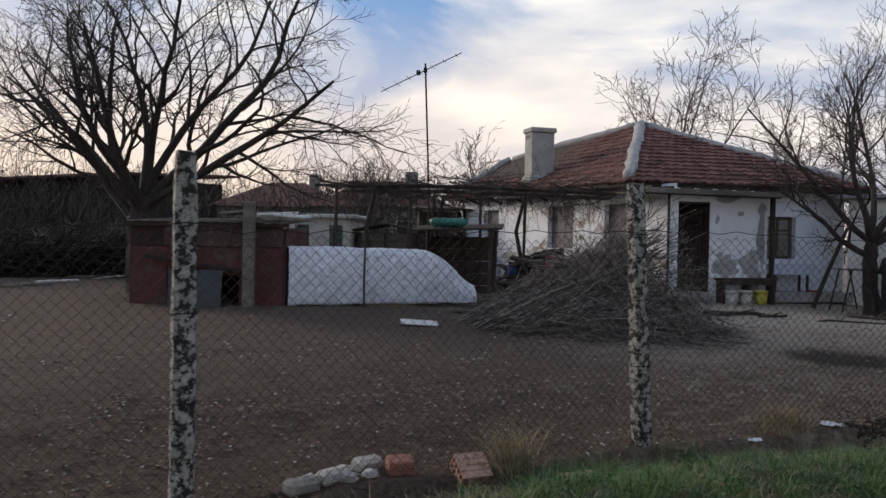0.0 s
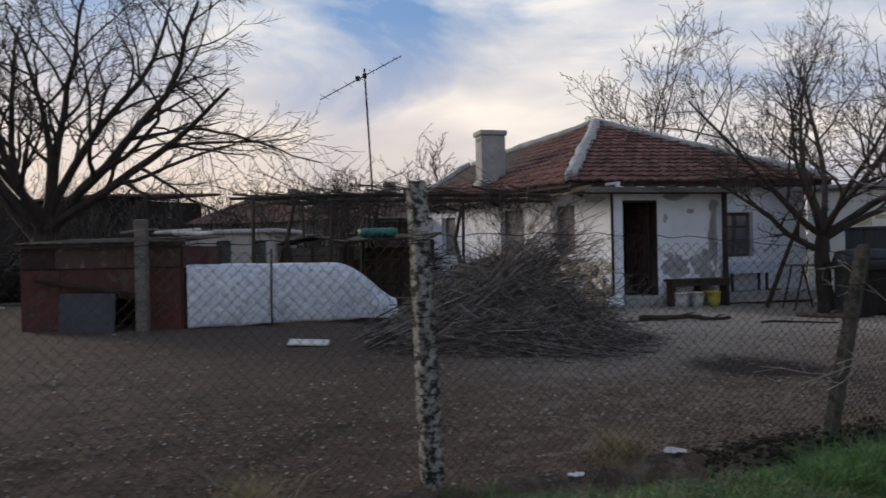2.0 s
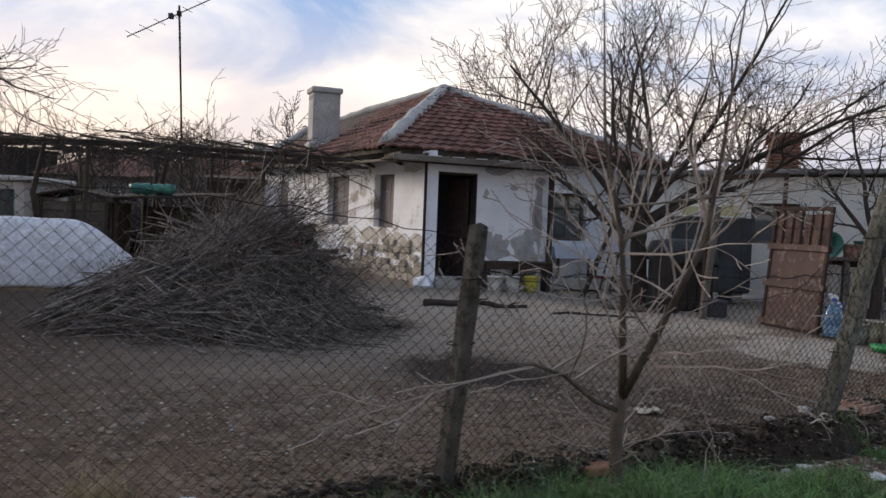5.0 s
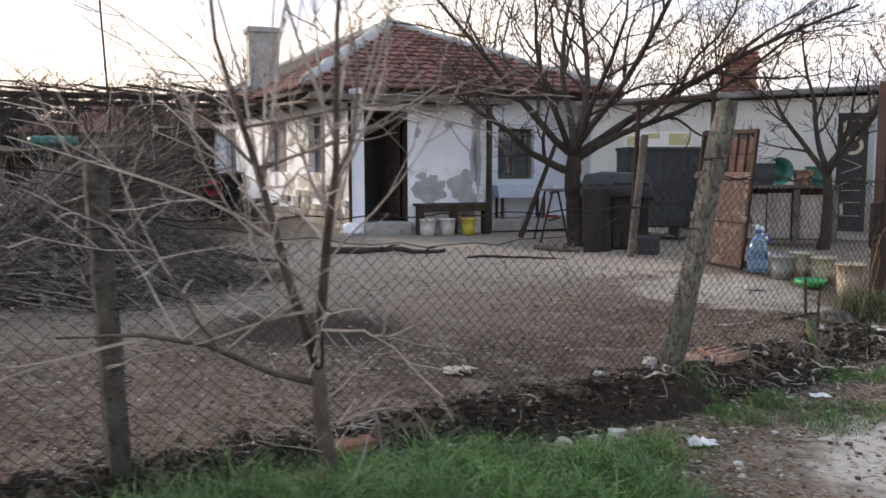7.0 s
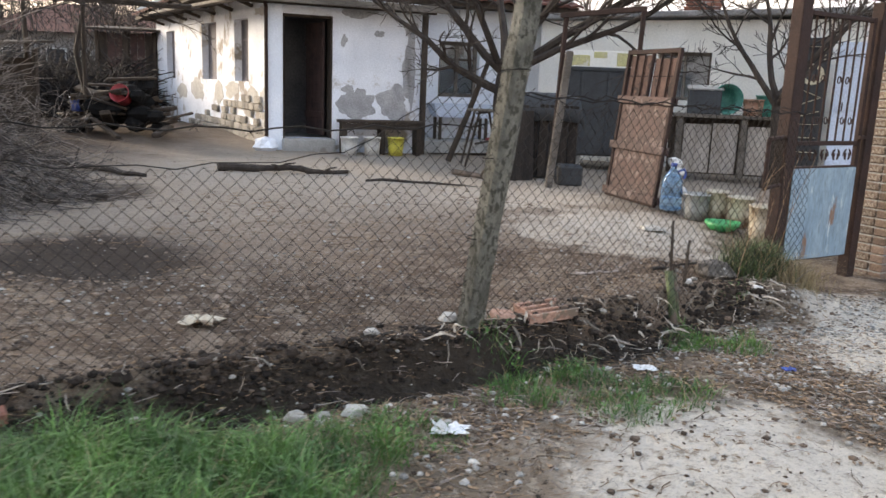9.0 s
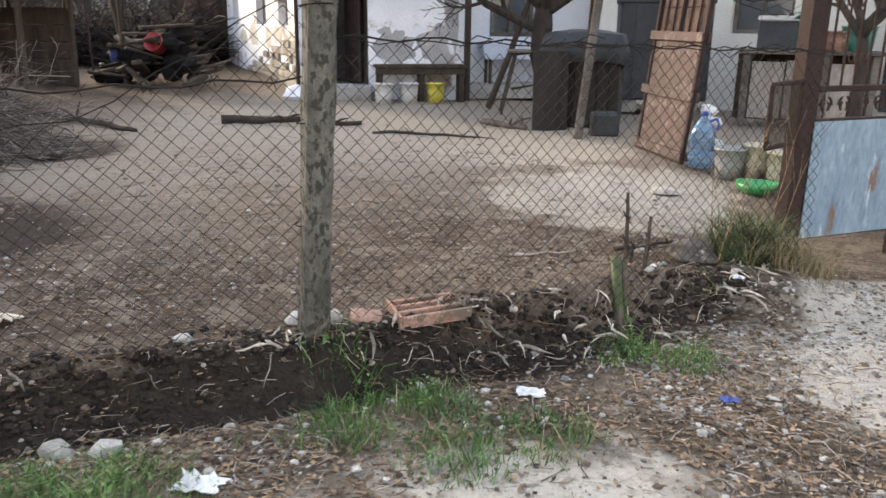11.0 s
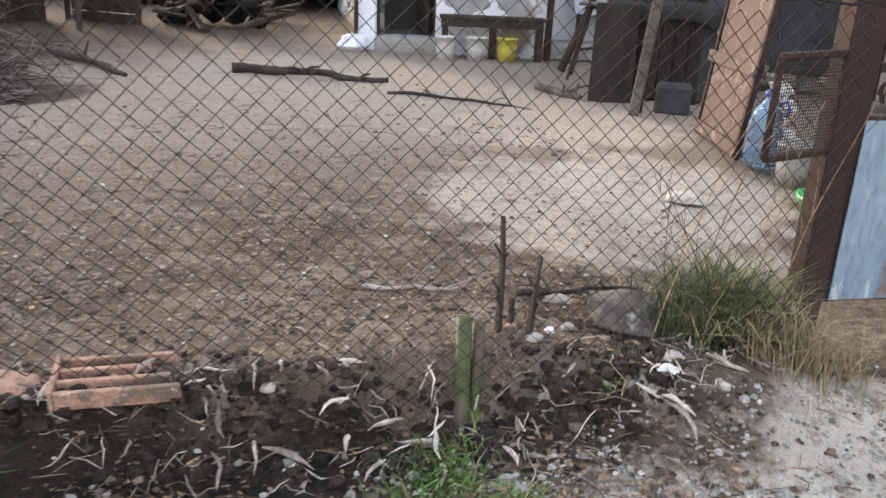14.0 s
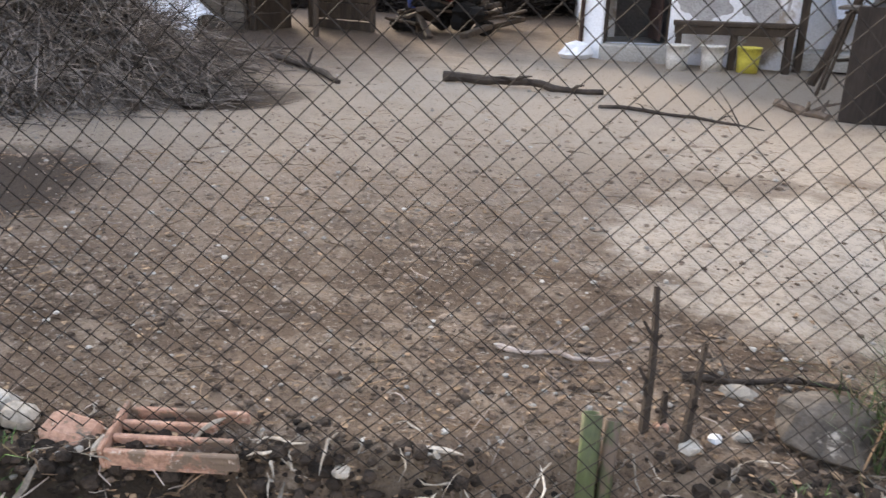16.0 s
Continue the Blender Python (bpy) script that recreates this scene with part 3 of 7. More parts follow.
def wall_with_holes(b, length, z0, z1, thick, holes, at=lambda w, d, z: (w, d, z)):
    """A wall of the given thickness with rectangular openings (w0, w1, za, zb) that go right through."""
    ws = sorted({0.0, length, *(h[0] for h in holes), *(h[1] for h in holes)})
    zs = sorted({z0, z1, *(h[2] for h in holes), *(h[3] for h in holes)})

    def solid(i, j):
        if i < 0 or j < 0 or i >= len(ws) - 1 or j >= len(zs) - 1:
            return False
        w, z = (ws[i] + ws[i + 1]) / 2, (zs[j] + zs[j + 1]) / 2
        return not any(h[0] < w < h[1] and h[2] < z < h[3] for h in holes)

    for i in range(len(ws) - 1):
        for j in range(len(zs) - 1):
            if not solid(i, j):
                continue
            w0, w1, a, c = ws[i], ws[i + 1], zs[j], zs[j + 1]
            quads = [((w0, 0, a), (w1, 0, a), (w1, 0, c), (w0, 0, c)), ((w1, thick, a), (w0, thick, a), (w0, thick, c), (w1, thick, c))]
            if not solid(i - 1, j):
                quads.append(((w0, thick, a), (w0, 0, a), (w0, 0, c), (w0, thick, c)))
            if not solid(i + 1, j):
                quads.append(((w1, 0, a), (w1, thick, a), (w1, thick, c), (w1, 0, c)))
            if not solid(i, j - 1):
                quads.append(((w0, thick, a), (w1, thick, a), (w1, 0, a), (w0, 0, a)))
            if not solid(i, j + 1):
                quads.append(((w0, 0, c), (w1, 0, c), (w1, thick, c), (w0, thick, c)))
            for q in quads:
                b.add([at(*p) for p in q], [(0, 1, 2, 3)])
    return b


def casement(name, parent, w, z0, z1, m, mat, shut=False):
    """A wooden window: frame, sill, panes; in its own frame m (x along the wall, y into it)."""
    e = new(name)
    e.parent, e.matrix_local = parent, m
    f = Build()
    for lo, hi in (((0, 0, z0), (0.07, 0.06, z1)), ((w - 0.07, 0, z0), (w, 0.06, z1)), ((0.07, 0.002, z1 - 0.07), (w - 0.07, 0.058, z1)),
                   ((0.07, 0.002, z0), (w - 0.07, 0.058, z0 + 0.07)), ((w / 2 - 0.035, 0.004, z0 + 0.07), (w / 2 + 0.035, 0.056, z1 - 0.07)),
                   ((0.07, 0.006, z0 + (z1 - z0) * 0.66), (w / 2 - 0.035, 0.05, z0 + (z1 - z0) * 0.66 + 0.04)),
                   ((w / 2 + 0.035, 0.006, z0 + (z1 - z0) * 0.66), (w - 0.07, 0.05, z0 + (z1 - z0) * 0.66 + 0.04))):
        f.box(lo, hi, 0.005)
    part("window_frame", f, mat, e)
    part("window_sill", Build().box((-0.05, -0.10, z0 - 0.05), (w + 0.05, 0.05, z0 - 0.002), 0.008), M_CEMENT, e)
    for a, c in ((0.07, w / 2 - 0.035), (w / 2 + 0.035, w - 0.07)):
        if shut:
            part("shutter", Build().box((a - 0.005, 0.012, z0 + 0.065), (c + 0.005, 0.038, z1 - 0.065), 0.004), M_SHUTTER, e, "closed grey board shutter")
            continue
        p = part("pane", Build().box((a - 0.005, 0.024, z0 + 0.065), (c + 0.005, 0.030, z1 - 0.065), 0.001), M_GLASS, e)
        p.visible_shadow = False
    return e


def build_house():
    rnd = random.Random(11)
    house = thing("house", H0, "old single-storey whitewashed village house with a red tiled hip roof", "house")
    # front wall with the open doorway, and its jamb pillar
    b = Build()
    wall_with_holes(b, 2.46, -0.1, 2.62, 0.34, [(0.105, 0.93, 0.33, 2.33)])
    part("wall", b, M_PLASTER, house, "whitewashed front wall with flaking grey patches")
    # side wall, running back at a slight skew
    def side(w, d, z):
        p = LW * w + Vector((LW.y, -LW.x)) * d
        return p.x, p.y, z
    b = Build()
    holes = [(1.55, 2.45, 1.22, 2.33), (3.75, 4.95, 1.22, 2.36), (7.65, 8.6, 1.2, 2.33)]
    wall_with_holes(b, 8.45, -0.1, 2.72, 0.36, [(h0 - 1.45, h1 - 1.45, za, zb) for h0, h1, za, zb in holes], lambda w, d, z: side(w + 1.45, d + 0.002, z))
    wall_with_holes(b, 1.444, -0.1, 2.72, 0.085, [], lambda w, d, z: side(w + 0.003, d + 0.002, z))
    for i, f in enumerate(b.f):
        b.f[i] = f[::-1]
    part("wall", b, M_PLASTER, house, "whitewashed side wall over a rough stone base")
    # recessed right-hand wall with a window, and the return wall
    def rec(w, d, z):
        return 2.47 + w, 0.85 + d, z
    part("wall", wall_with_holes(Build(), 2.95, -0.1, 2.75, 0.34, [(0.68, 1.5, 1.08, 2.10)], rec), M_PLASTER_BLUE, house, "pale blue whitewashed wall")
    part("wall", Build().box((2.30, 0.345, -0.1), (2.458, 1.2, 2.62), 0.004), M_PLASTER, house)
    part("wall", Build().box((5.08, 1.2, -0.1), (5.42, 9.8, 2.75), 0.004), M_PLASTER, house)
    part("wall", Build().box((-1.3, 9.82, -0.1), (5.42, 10.15, 2.75), 0.004), M_PLASTER, house)
    # flaked and smeared patches of grey render, a few millimetres proud of the limewash
    def patch(cx, cz, w, h, to, mat=M_RENDER):
        n = 36
        ring, ph = [], rnd.random() * 9
        for i in range(n):
            a = 6.2832 * i / n
            k = 1 + 0.55 * noise.noise((math.cos(a) * 1.4 + ph, math.sin(a) * 1.4, ph)) + 0.22 * noise.noise((math.cos(a) * 5 + ph, math.sin(a) * 5, 2))
            ring.append((cx + w * k * math.cos(a), cz + h * k * math.sin(a)))
        b = Build()
        b.v = [to(x, -0.004, z) for x, z in ring] + [to(x * 0.97 + cx * 0.03, 0.01, z * 0.97 + cz * 0.03) for x, z in ring]
        b.f = [tuple(range(n))] + [(i + n, (i + 1) % n + n, (i + 1) % n, i) for i in range(n)]
        part("plaster_patch", b, mat, house)
    def flat(x, d, z):
        return x, d, z
    for cx, cz, w, h in ((2.24, 1.45, 0.09, 0.34), (1.35, 2.43, 0.30, 0.09), (1.36, 0.93, 0.30, 0.24), (2.02, 0.95, 0.28, 0.27), (2.30, 1.60, 0.085, 0.55), (1.12, 1.95, 0.05, 0.09), (1.72, 2.1, 0.09, 0.05), (1.2, 1.15, 0.10, 0.07), (2.3, 2.2, 0.10, 0.14)):
        patch(cx, cz, w, h, flat)
    def sideflat(x, d, z):
        return side(x, d, z)
    for cx, cz, w, h in ((0.55, 0.95, 0.4, 0.16), (1.3, 0.9, 0.35, 0.2), (2.7, 1.05, 0.5, 0.14), (3.6, 0.95, 0.3, 0.22), (5.5, 1.0, 0.7, 0.2), (3.1, 2.1, 0.06, 0.16), (7.0, 0.9, 0.5, 0.16), (0.8, 2.4, 0.35, 0.07)):
        patch(cx, cz, w, h, sideflat, M_RENDER_PALE)
    # rooms behind the openings; their unlit dark is put into the wall colour
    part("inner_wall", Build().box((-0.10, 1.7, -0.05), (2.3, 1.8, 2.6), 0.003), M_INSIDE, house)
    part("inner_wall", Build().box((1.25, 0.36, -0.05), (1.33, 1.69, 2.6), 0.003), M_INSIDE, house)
    part("room_floor", Build().box((0.0, 0.03, 0.1), (5.0, 9.7, 0.31), 0.003), M_CEMENT, house)
    # doorway: frame, threshold, leaf standing open, drain pipe
    f = Build()
    f.box((0.107, 0.004, 0.34), (0.135, 0.335, 2.33), 0.006)
    f.box((0.900, 0.004, 0.34), (0.928, 0.335, 2.33), 0.006)
    f.box((0.137, 0.008, 2.29), (0.898, 0.33, 2.328), 0.006)
    part("door_frame", f, M_DARKWOOD, house, "dark wooden door frame")
    part("threshold", Build().box((0.08, -0.16, 0.02), (0.96, 0.12, 0.335), 0.02), M_CEMENT, house)
    leaf = new("door_leaf")
    leaf.parent, leaf.matrix_local = house, pose(0.84, 0.16, 0.36, 0, 0, 104)
    tagged(leaf, "dark brown plank door standing open inwards")
    for i in range(5):
        part("plank", Build().box((0.012 + i * 0.132, 0, 0.01), (0.138 + i * 0.132, 0.03, 1.88), 0.006), M_DOORWOOD, leaf)
    for z in (0.3, 1.5):
        part("ledge", Build().box((0.02, 0.031, z), (0.66, 0.055, z + 0.11), 0.005), M_DOORWOOD, leaf)
    part("handle", Build().tube([(0.60, -0.005, 0.95), (0.60, -0.05, 0.95), (0.52, -0.05, 0.95)], 0.009), M_RUST, leaf)
    part("jamb_pillar", Build().box((-0.16, -0.05, -0.1), (0.10, 0.001, 2.50), 0.02), M_PLASTER_BLUE, house, "pale blue painted corner pillar")
    part("drain_pipe", Build().tube([(-0.175, -0.085, 0.1), (-0.175, -0.085, 2.4), (-0.22, -0.2, 2.55)], 0.030, 8), M_RUST, house, "thin rusty pipe at the corner")
    part("porch_column", Build().box((2.47, -0.14, 0.0), (2.56, -0.04, 2.46), 0.012), M_DARKWOOD, house, "dark wooden porch post")
    part("corner_stone", Build().lump((-0.22, -0.22, 0.22), 0.2, rnd, 8, 0.9), M_PLASTER, house)
    # windows of the side wall: weathered shutters and frames set back in the openings
    for i, (w0, w1, z0, z1) in enumerate(holes):
        p = LW * w1
        m = pose(p.x, p.y, 0, 0, 0, math.degrees(math.atan2(-LW.y, -LW.x))) @ pose(0, 0.14, 0)
        casement("window", house, w1 - w0, z0, z1, m, M_SHUTTER, True)
    casement("window", house, 0.82, 1.08, 2.10, pose(3.15, 0.97, 0), M_GREYWOOD)
    # stone base of the side wall, stone by stone
    base = new("stone_base")
    base.parent = house
    shapes = []
    for k in range(8):
        me = Build().box((-0.5, -0.5, -0.5), (0.5, 0.5, 0.5), 0.10)
        for j, v in enumerate(me.v):
            me.v[j] = tuple(c * rnd.uniform(0.86, 1.08) for c in v)
        shapes.append(me.mesh("stone"))
        shapes[-1].materials.append(M_STONE)
    z = 0.06
    for row in range(7):
        hgt = rnd.uniform(0.10, 0.17)
        w = 0.05 + rnd.random() * 0.15
        while w < 6.6 - row * 0.65:
            ln = rnd.uniform(0.14, 0.42)
            if not (row >= 3 and rnd.random() < 0.45):
                st = new("stone", rnd.choice(shapes))
                st.parent = base
                p = LW * (w + ln / 2) + Vector((-LW.y, LW.x)) * 0.002
                st.matrix_local = Matrix.LocRotScale((p.x, p.y, z + hgt / 2), Euler((0, 0, math.atan2(LW.y, LW.x) + rnd.uniform(-.05, .05))),
                                                     (ln * 0.97, 0.11, hgt * 0.95))
            w += ln
        z += hgt
    # porch roof: boards, beam, rafters ends
    pr = new("porch_roof")
    pr.parent = house
    part("deck", Build().box((-0.9, -0.42, 2.50), (2.75, 0.5, 2.54), 0.006), M_DARKWOOD, pr)
    part("fascia", Build().box((-0.95, -0.46, 2.46), (2.8, -0.424, 2.57), 0.006), M_GREYWOOD, pr)
    part("beam", Build().box((-0.8, -0.16, 2.46), (2.7, -0.055, 2.498), 0.006), M_DARKWOOD, pr)
    for i in range(8):
        x = -0.8 + i * 0.48
        part("rafter", Build().box((x, -0.40, 2.545), (x + 0.06, 0.55, 2.62), 0.005), M_DARKWOOD, pr)
    part("side_board", Build().beam((-0.55, -0.3, 2.5), (-1.65, 6.5, 2.62), 0.16, 0.05), M_GREYWOOD, pr)
    for i in range(7):
        q = LW * (1.2 + i * 1.25)
        part("eave_bracket", Build().beam((q.x - 0.02, q.y, 2.5), (q.x - 0.62, q.y - 0.12, 2.70), 0.06, 0.06), M_DARKWOOD, pr)
    # roof planes under the tiles, soffit
    rf = new("roof")
    rf.parent = house
    tagged(rf, "red clay tiled hip roof with cemented hips, tiles uneven and stained")
    A, B, P, Q, D, E = EAVE_A, EAVE_B, PEAK, RIDGE_Q, EAVE_D, EAVE_E
    dn = Vector((0, 0, -0.10))
    b = Build()
    b.add([A, B, P, Q, D, E], [(0, 1, 2), (0, 2, 3, 4), (1, 5, 2), (5, 4, 3, 2)])
    b.add([p + dn for p in (A, B, E, D)], [(3, 2, 1, 0)])
    ring = [A, B, E, D]
    for i in range(4):
        p, q = ring[i], ring[(i + 1) % 4]
        b.add([p + dn, q + dn, q, p], [(0, 1, 2, 3)])
    part("roof_deck", b, M_DARKWOOD, rf)
    # clay tiles in courses
    tw, tl = 0.235, 0.335
    t = Build()
    cols = 5
    for k in range(2):
        for i in range(cols):
            a = -1 + 2 * i / (cols - 1)
            z0 = 0.017 * math.cos(a * math.pi * 0.9) + 0.026
            t.v.append((a * tw * 0.53, -0.02 if k == 0 else tl * 1.12, z0 + (0.042 if k == 0 else 0.0)))
    for i in range(cols):
        a = -1 + 2 * i / (cols - 1)
        t.v.append((a * tw * 0.53, -0.02, 0.017 * math.cos(a * math.pi * 0.9) + 0.024))
    for i in range(cols - 1):
        t.f.append((i, i + 1, cols + i + 1, cols + i))
        t.f.append((2 * cols + i, 2 * cols + i + 1, i + 1, i))
    tile_me = t.mesh("tile")
    tile_me.materials.append(M_TILE)
    rest = Build()

    def clad(p0, p1, tops, single):
        """Courses from the eave p0-p1 up to the polyline of tops."""
        ex = (p1 - p0).normalized()
        nrm = ex.cross(tops[0] - p0).normalized()
        if nrm.z < 0:
            nrm = -nrm
        ey = nrm.cross(ex).normalized()
        poly = [p0, p1, *tops]
        loc = [((q - p0).dot(ex), (q - p0).dot(ey)) for q in poly]
        top = max(q[1] for q in loc)
        y = -0.06
        while y < top - 0.12:
            xs = []
            ym = y + tl * 0.5
            for i in range(len(loc)):
                (xa, ya), (xb, yb) = loc[i], loc[(i + 1) % len(loc)]
                if (ya - ym) * (yb - ym) < 0:
                    xs.append(xa + (xb - xa) * (ym - ya) / (yb - ya))
            if len(xs) >= 2:
                x0, x1 = min(xs), max(xs)
                k = 0
                sag = rnd.uniform(-0.012, 0.012)
                while x0 + k * tw < x1 - tw * 0.3:
                    x = x0 + (k + 0.5) * tw
                    lift = 0.012 + rnd.uniform(-0.006, 0.008)
                    wave = 0.02 * math.sin(x * 1.7 + y) + sag
                    m = Matrix((( ex.x, ey.x, nrm.x, 0), (ex.y, ey.y, nrm.y, 0), (ex.z, ey.z, nrm.z, 0), (0, 0, 0, 1)))
                    o = p0 + ex * (x + rnd.uniform(-0.012, 0.012)) + ey * (y + wave + rnd.uniform(-0.014, 0.014)) + nrm * lift
                    mm = Matrix.Translation(o) @ m @ Matrix.Rotation(rnd.uniform(-0.035, 0.035), 4, "Z") @ Matrix.Rotation(rnd.uniform(-0.02, 0.03), 4, "X")
                    if single:
                        ob = new("tile", tile_me)
                        ob.parent, ob.matrix_local = rf, mm
                    else:
                        rest.add([mm @ Vector(v) for v in t.v], t.f)
                    k += 1
            y += tl
    clad(A, B, [P], True)
    clad(D, A, [P, Q], False)
    clad(B, E, [P], False)
    tagged(part("tiles", rest, M_TILE, rf), kind="stuff")
    for p, q, r in ((P, A, 0.15), (P, B, 0.12), (P, Q, 0.12), (Q, D, 0.12)):
        pts, rad = [], []
        for i in range(15):
            k = i / 14
            pts.append(p.lerp(q, k * 0.97) + Vector((rnd.uniform(-.03, .03), rnd.uniform(-.03, .03), 0.03 + rnd.uniform(-.015, .015))))
            rad.append(r * rnd.uniform(0.85, 1.2))
        part("hip_cement", Build().tube(pts, rad, 8), M_CEMENT, rf, "grey cement smeared along the hip", True)
    # chimney
    ch = new("chimney")
    ch.parent = house
    tagged(ch, "square rendered chimney with a wider cap and stained render")
    cm = pose(-0.72, 5.58, 0)
    c = Build().box((-0.34, -0.27, 2.75), (0.34, 0.27, 4.44), 0.03, cm)
    part("chimney_shaft", c, M_CEMENT, ch)
    part("cap", Build().box((-0.385, -0.315, 4.42), (0.385, 0.315, 4.56), 0.025, cm), M_CEMENT, ch)
    part("vent", Build().box((-0.345, -0.19, 4.26), (-0.338, 0.19, 4.36), 0.002, cm), M_DARK, ch)
    part("flashing", Build().box((-0.42, -0.36, 3.02), (0.50, 0.33, 3.22), 0.06, cm), M_CEMENT, ch)
    return house


build_house()


# ---------------------------------------------------------------- fence
POSTS = ((-9.41, -0.01, 1.84, 0.0, 0.0), (-6.29, 0.07, 1.83, -0.02, 0.11), (-3.34, 0.067, 1.33, -0.11, -0.43), (0.0, 0.03, 1.68, -0.01, -0.44))  # along, in, height, lean along, lean in


def build_fence():
    rnd = random.Random(5)
    fence = thing("chain_link_fence", pose(0, 0, 0), "rusty diamond wire mesh fence on leaning lichened concrete posts", "fence")
    for a, s, h, la, ls in POSTS:
        x, y = on_fence(a, s)
        z = ground_z(x, y)
        b = Build()
        w = 0.046 if h < 1.5 else 0.060
        turn = math.atan2(FD.y, FD.x) + rnd.uniform(-0.15, 0.15)
        n = 15
        for i in range(n):
            k = i / (n - 1)
            px, py = on_fence(a + la * k, s + ls * k)
            for sx, sy in ((-1, -0.7), (-0.7, -1), (0.7, -1), (1, -0.7), (1, 0.7), (0.7, 1), (-0.7, 1), (-1, 0.7)):
                ww = w * rnd.uniform(0.93, 1.06) * (0.9 if i in (n - 1,) else 1.0) * (1.0 - 0.12 * k)
                qx, qy = sx * ww, sy * ww
                b.v.append((px + qx * math.cos(turn) - qy * math.sin(turn), py + qx * math.sin(turn) + qy * math.cos(turn),
                            z - 0.25 + (h + 0.25) * k + (rnd.uniform(-0.012, 0.012) if i == n - 1 else 0)))
        for i in range(n - 1):
            for k in range(8):
                p, q = i * 8 + k, i * 8 + (k + 1) % 8
                b.f.append((p, q, q + 8, p + 8))
        b.f.append(tuple(range((n - 1) * 8, n * 8)))
        part("post", b, M_POST_DARK if h < 1.5 else (M_POST_GREY if a > -1 else M_POST), fence, "square concrete post mottled with dark lichen")
        for zz in (0.3, 0.55, 0.8):
            t = Build()
            k = zz
            px, py = on_fence(a + la * k, s + ls * k)
            t.tube([(px + 0.075 * math.cos(j * 0.7), py + 0.075 * math.sin(j * 0.7), z + h * k + 0.005 * math.sin(j)) for j in range(10)], 0.003, 4)
            part("tie_wire", t, M_WIRE, fence)
    d = 0.067
    spans = ((-13.4, -9.36, lambda k: 1.42, 0.0, 0.0), (-9.36, -6.39, lambda k: 1.40 + 0.06 * k, 0.0, 0.0), (-6.39, -3.4, lambda k: 1.47 - 0.20 * k ** 3, 0.02, -0.32),
             (-3.4, 0.0, lambda k: 1.14 - 0.18 * math.sin(k * math.pi) - 0.04 * k + 0.32 * smooth(0.72, 1.0, k), -0.32, -0.29), (0.0, 2.85, lambda k: 1.25 - 0.06 * k, -0.29, 0.0))
    for a0, a1, top, l0, l1 in spans:
        b = Build()
        n = int((a1 - a0) / (d / 2))
        for i in range(n):
            k = i / n
            a = a0 + i * d / 2
            x, y = on_fence(a)
            z0 = ground_z(x, y) + 0.03
            z1 = top(k) + 0.02 * noise.noise((a * 2.1, 3, 0))
            pts = []
            for j in range(int((z0 + 0.3) / (d / 2)) + 1, int((z1 + 0.3) / (d / 2)) + 1):
                z = j * d / 2 - 0.3
                aa = a + ((j + i) % 2 - 0.5) * d / 2
                lean = l0 + (l1 - l0) * (aa - a0) / (a1 - a0)
                ss = lean * z / 1.2 + 0.035 * noise.noise((aa * 0.9, z * 1.2, 8)) + 0.0015 * (1 if i % 2 else -1)
                px, py = on_fence(aa + 0.014 * noise.noise((aa * 1.1, z * 1.7, 2)), ss)
                pts.append((px, py, z + 0.012 * noise.noise((aa * 1.4, z * 1.1, 5))))
            if len(pts) > 1:
                b.tube(pts, 0.0020, 3, False)
        tagged(part("wire_mesh", b, M_WIRE, fence), kind="stuff")
        w = Build()
        pts = []
        for i in range(25):
            k = i / 24
            x, y = on_fence(a0 + (a1 - a0) * k, (l0 + (l1 - l0) * k) * 0.95 + 0.01)
            pts.append((x, y, top(k) + 0.01 + 0.012 * math.sin(i * 2.3)))
        w.tube(pts, 0.003, 4)
        part("top_wire", w, M_WIRE, fence)
    s = Build()
    pts = [(*on_fence(-3.3 + 3.25 * i / 30, -0.16 + 0.1 * math.sin(i * 0.2)), 1.12 + 0.012 * math.sin(i * 1.9) - 0.03 * math.sin(i / 30 * math.pi)) for i in range(31)]
    s.tube(pts, 0.004, 4)
    for i in range(1, 30, 2):
        p = Vector(pts[i])
        s.tube([p + Vector((0.02, 0.01, 0.02)), p - Vector((0.02, 0.01, 0.02))], 0.002, 3)
        s.tube([p + Vector((-0.015, 0.01, 0.022)), p - Vector((-0.015, 0.01, 0.022))], 0.002, 3)
    part("barbed_wire", s, M_WIRE, fence)
    s = Build()
    pts = [(*on_fence(0.05 + 2.75 * i / 30, -0.27 + 0.26 * i / 30), 1.27 - 0.07 * i / 30 + 0.012 * math.sin(i * 1.7)) for i in range(31)]
    s.tube(pts, 0.0045, 4)
    for i in range(1, 30):
        p = Vector(pts[i])
        s.tube([p + Vector((0.02, 0.01, 0.022)), p - Vector((0.02, 0.01, 0.018))], 0.002, 3)
        if i % 3 == 0:
            s.tube([p, p + Vector((0.05, 0.0, 0.03 * (-1) ** i)), p + Vector((0.11, 0.01, 0.015))], 0.003, 3)
    part("barbed_wire", s, M_WIRE, fence, "twisted barbed wire with dead tendrils")


build_fence()


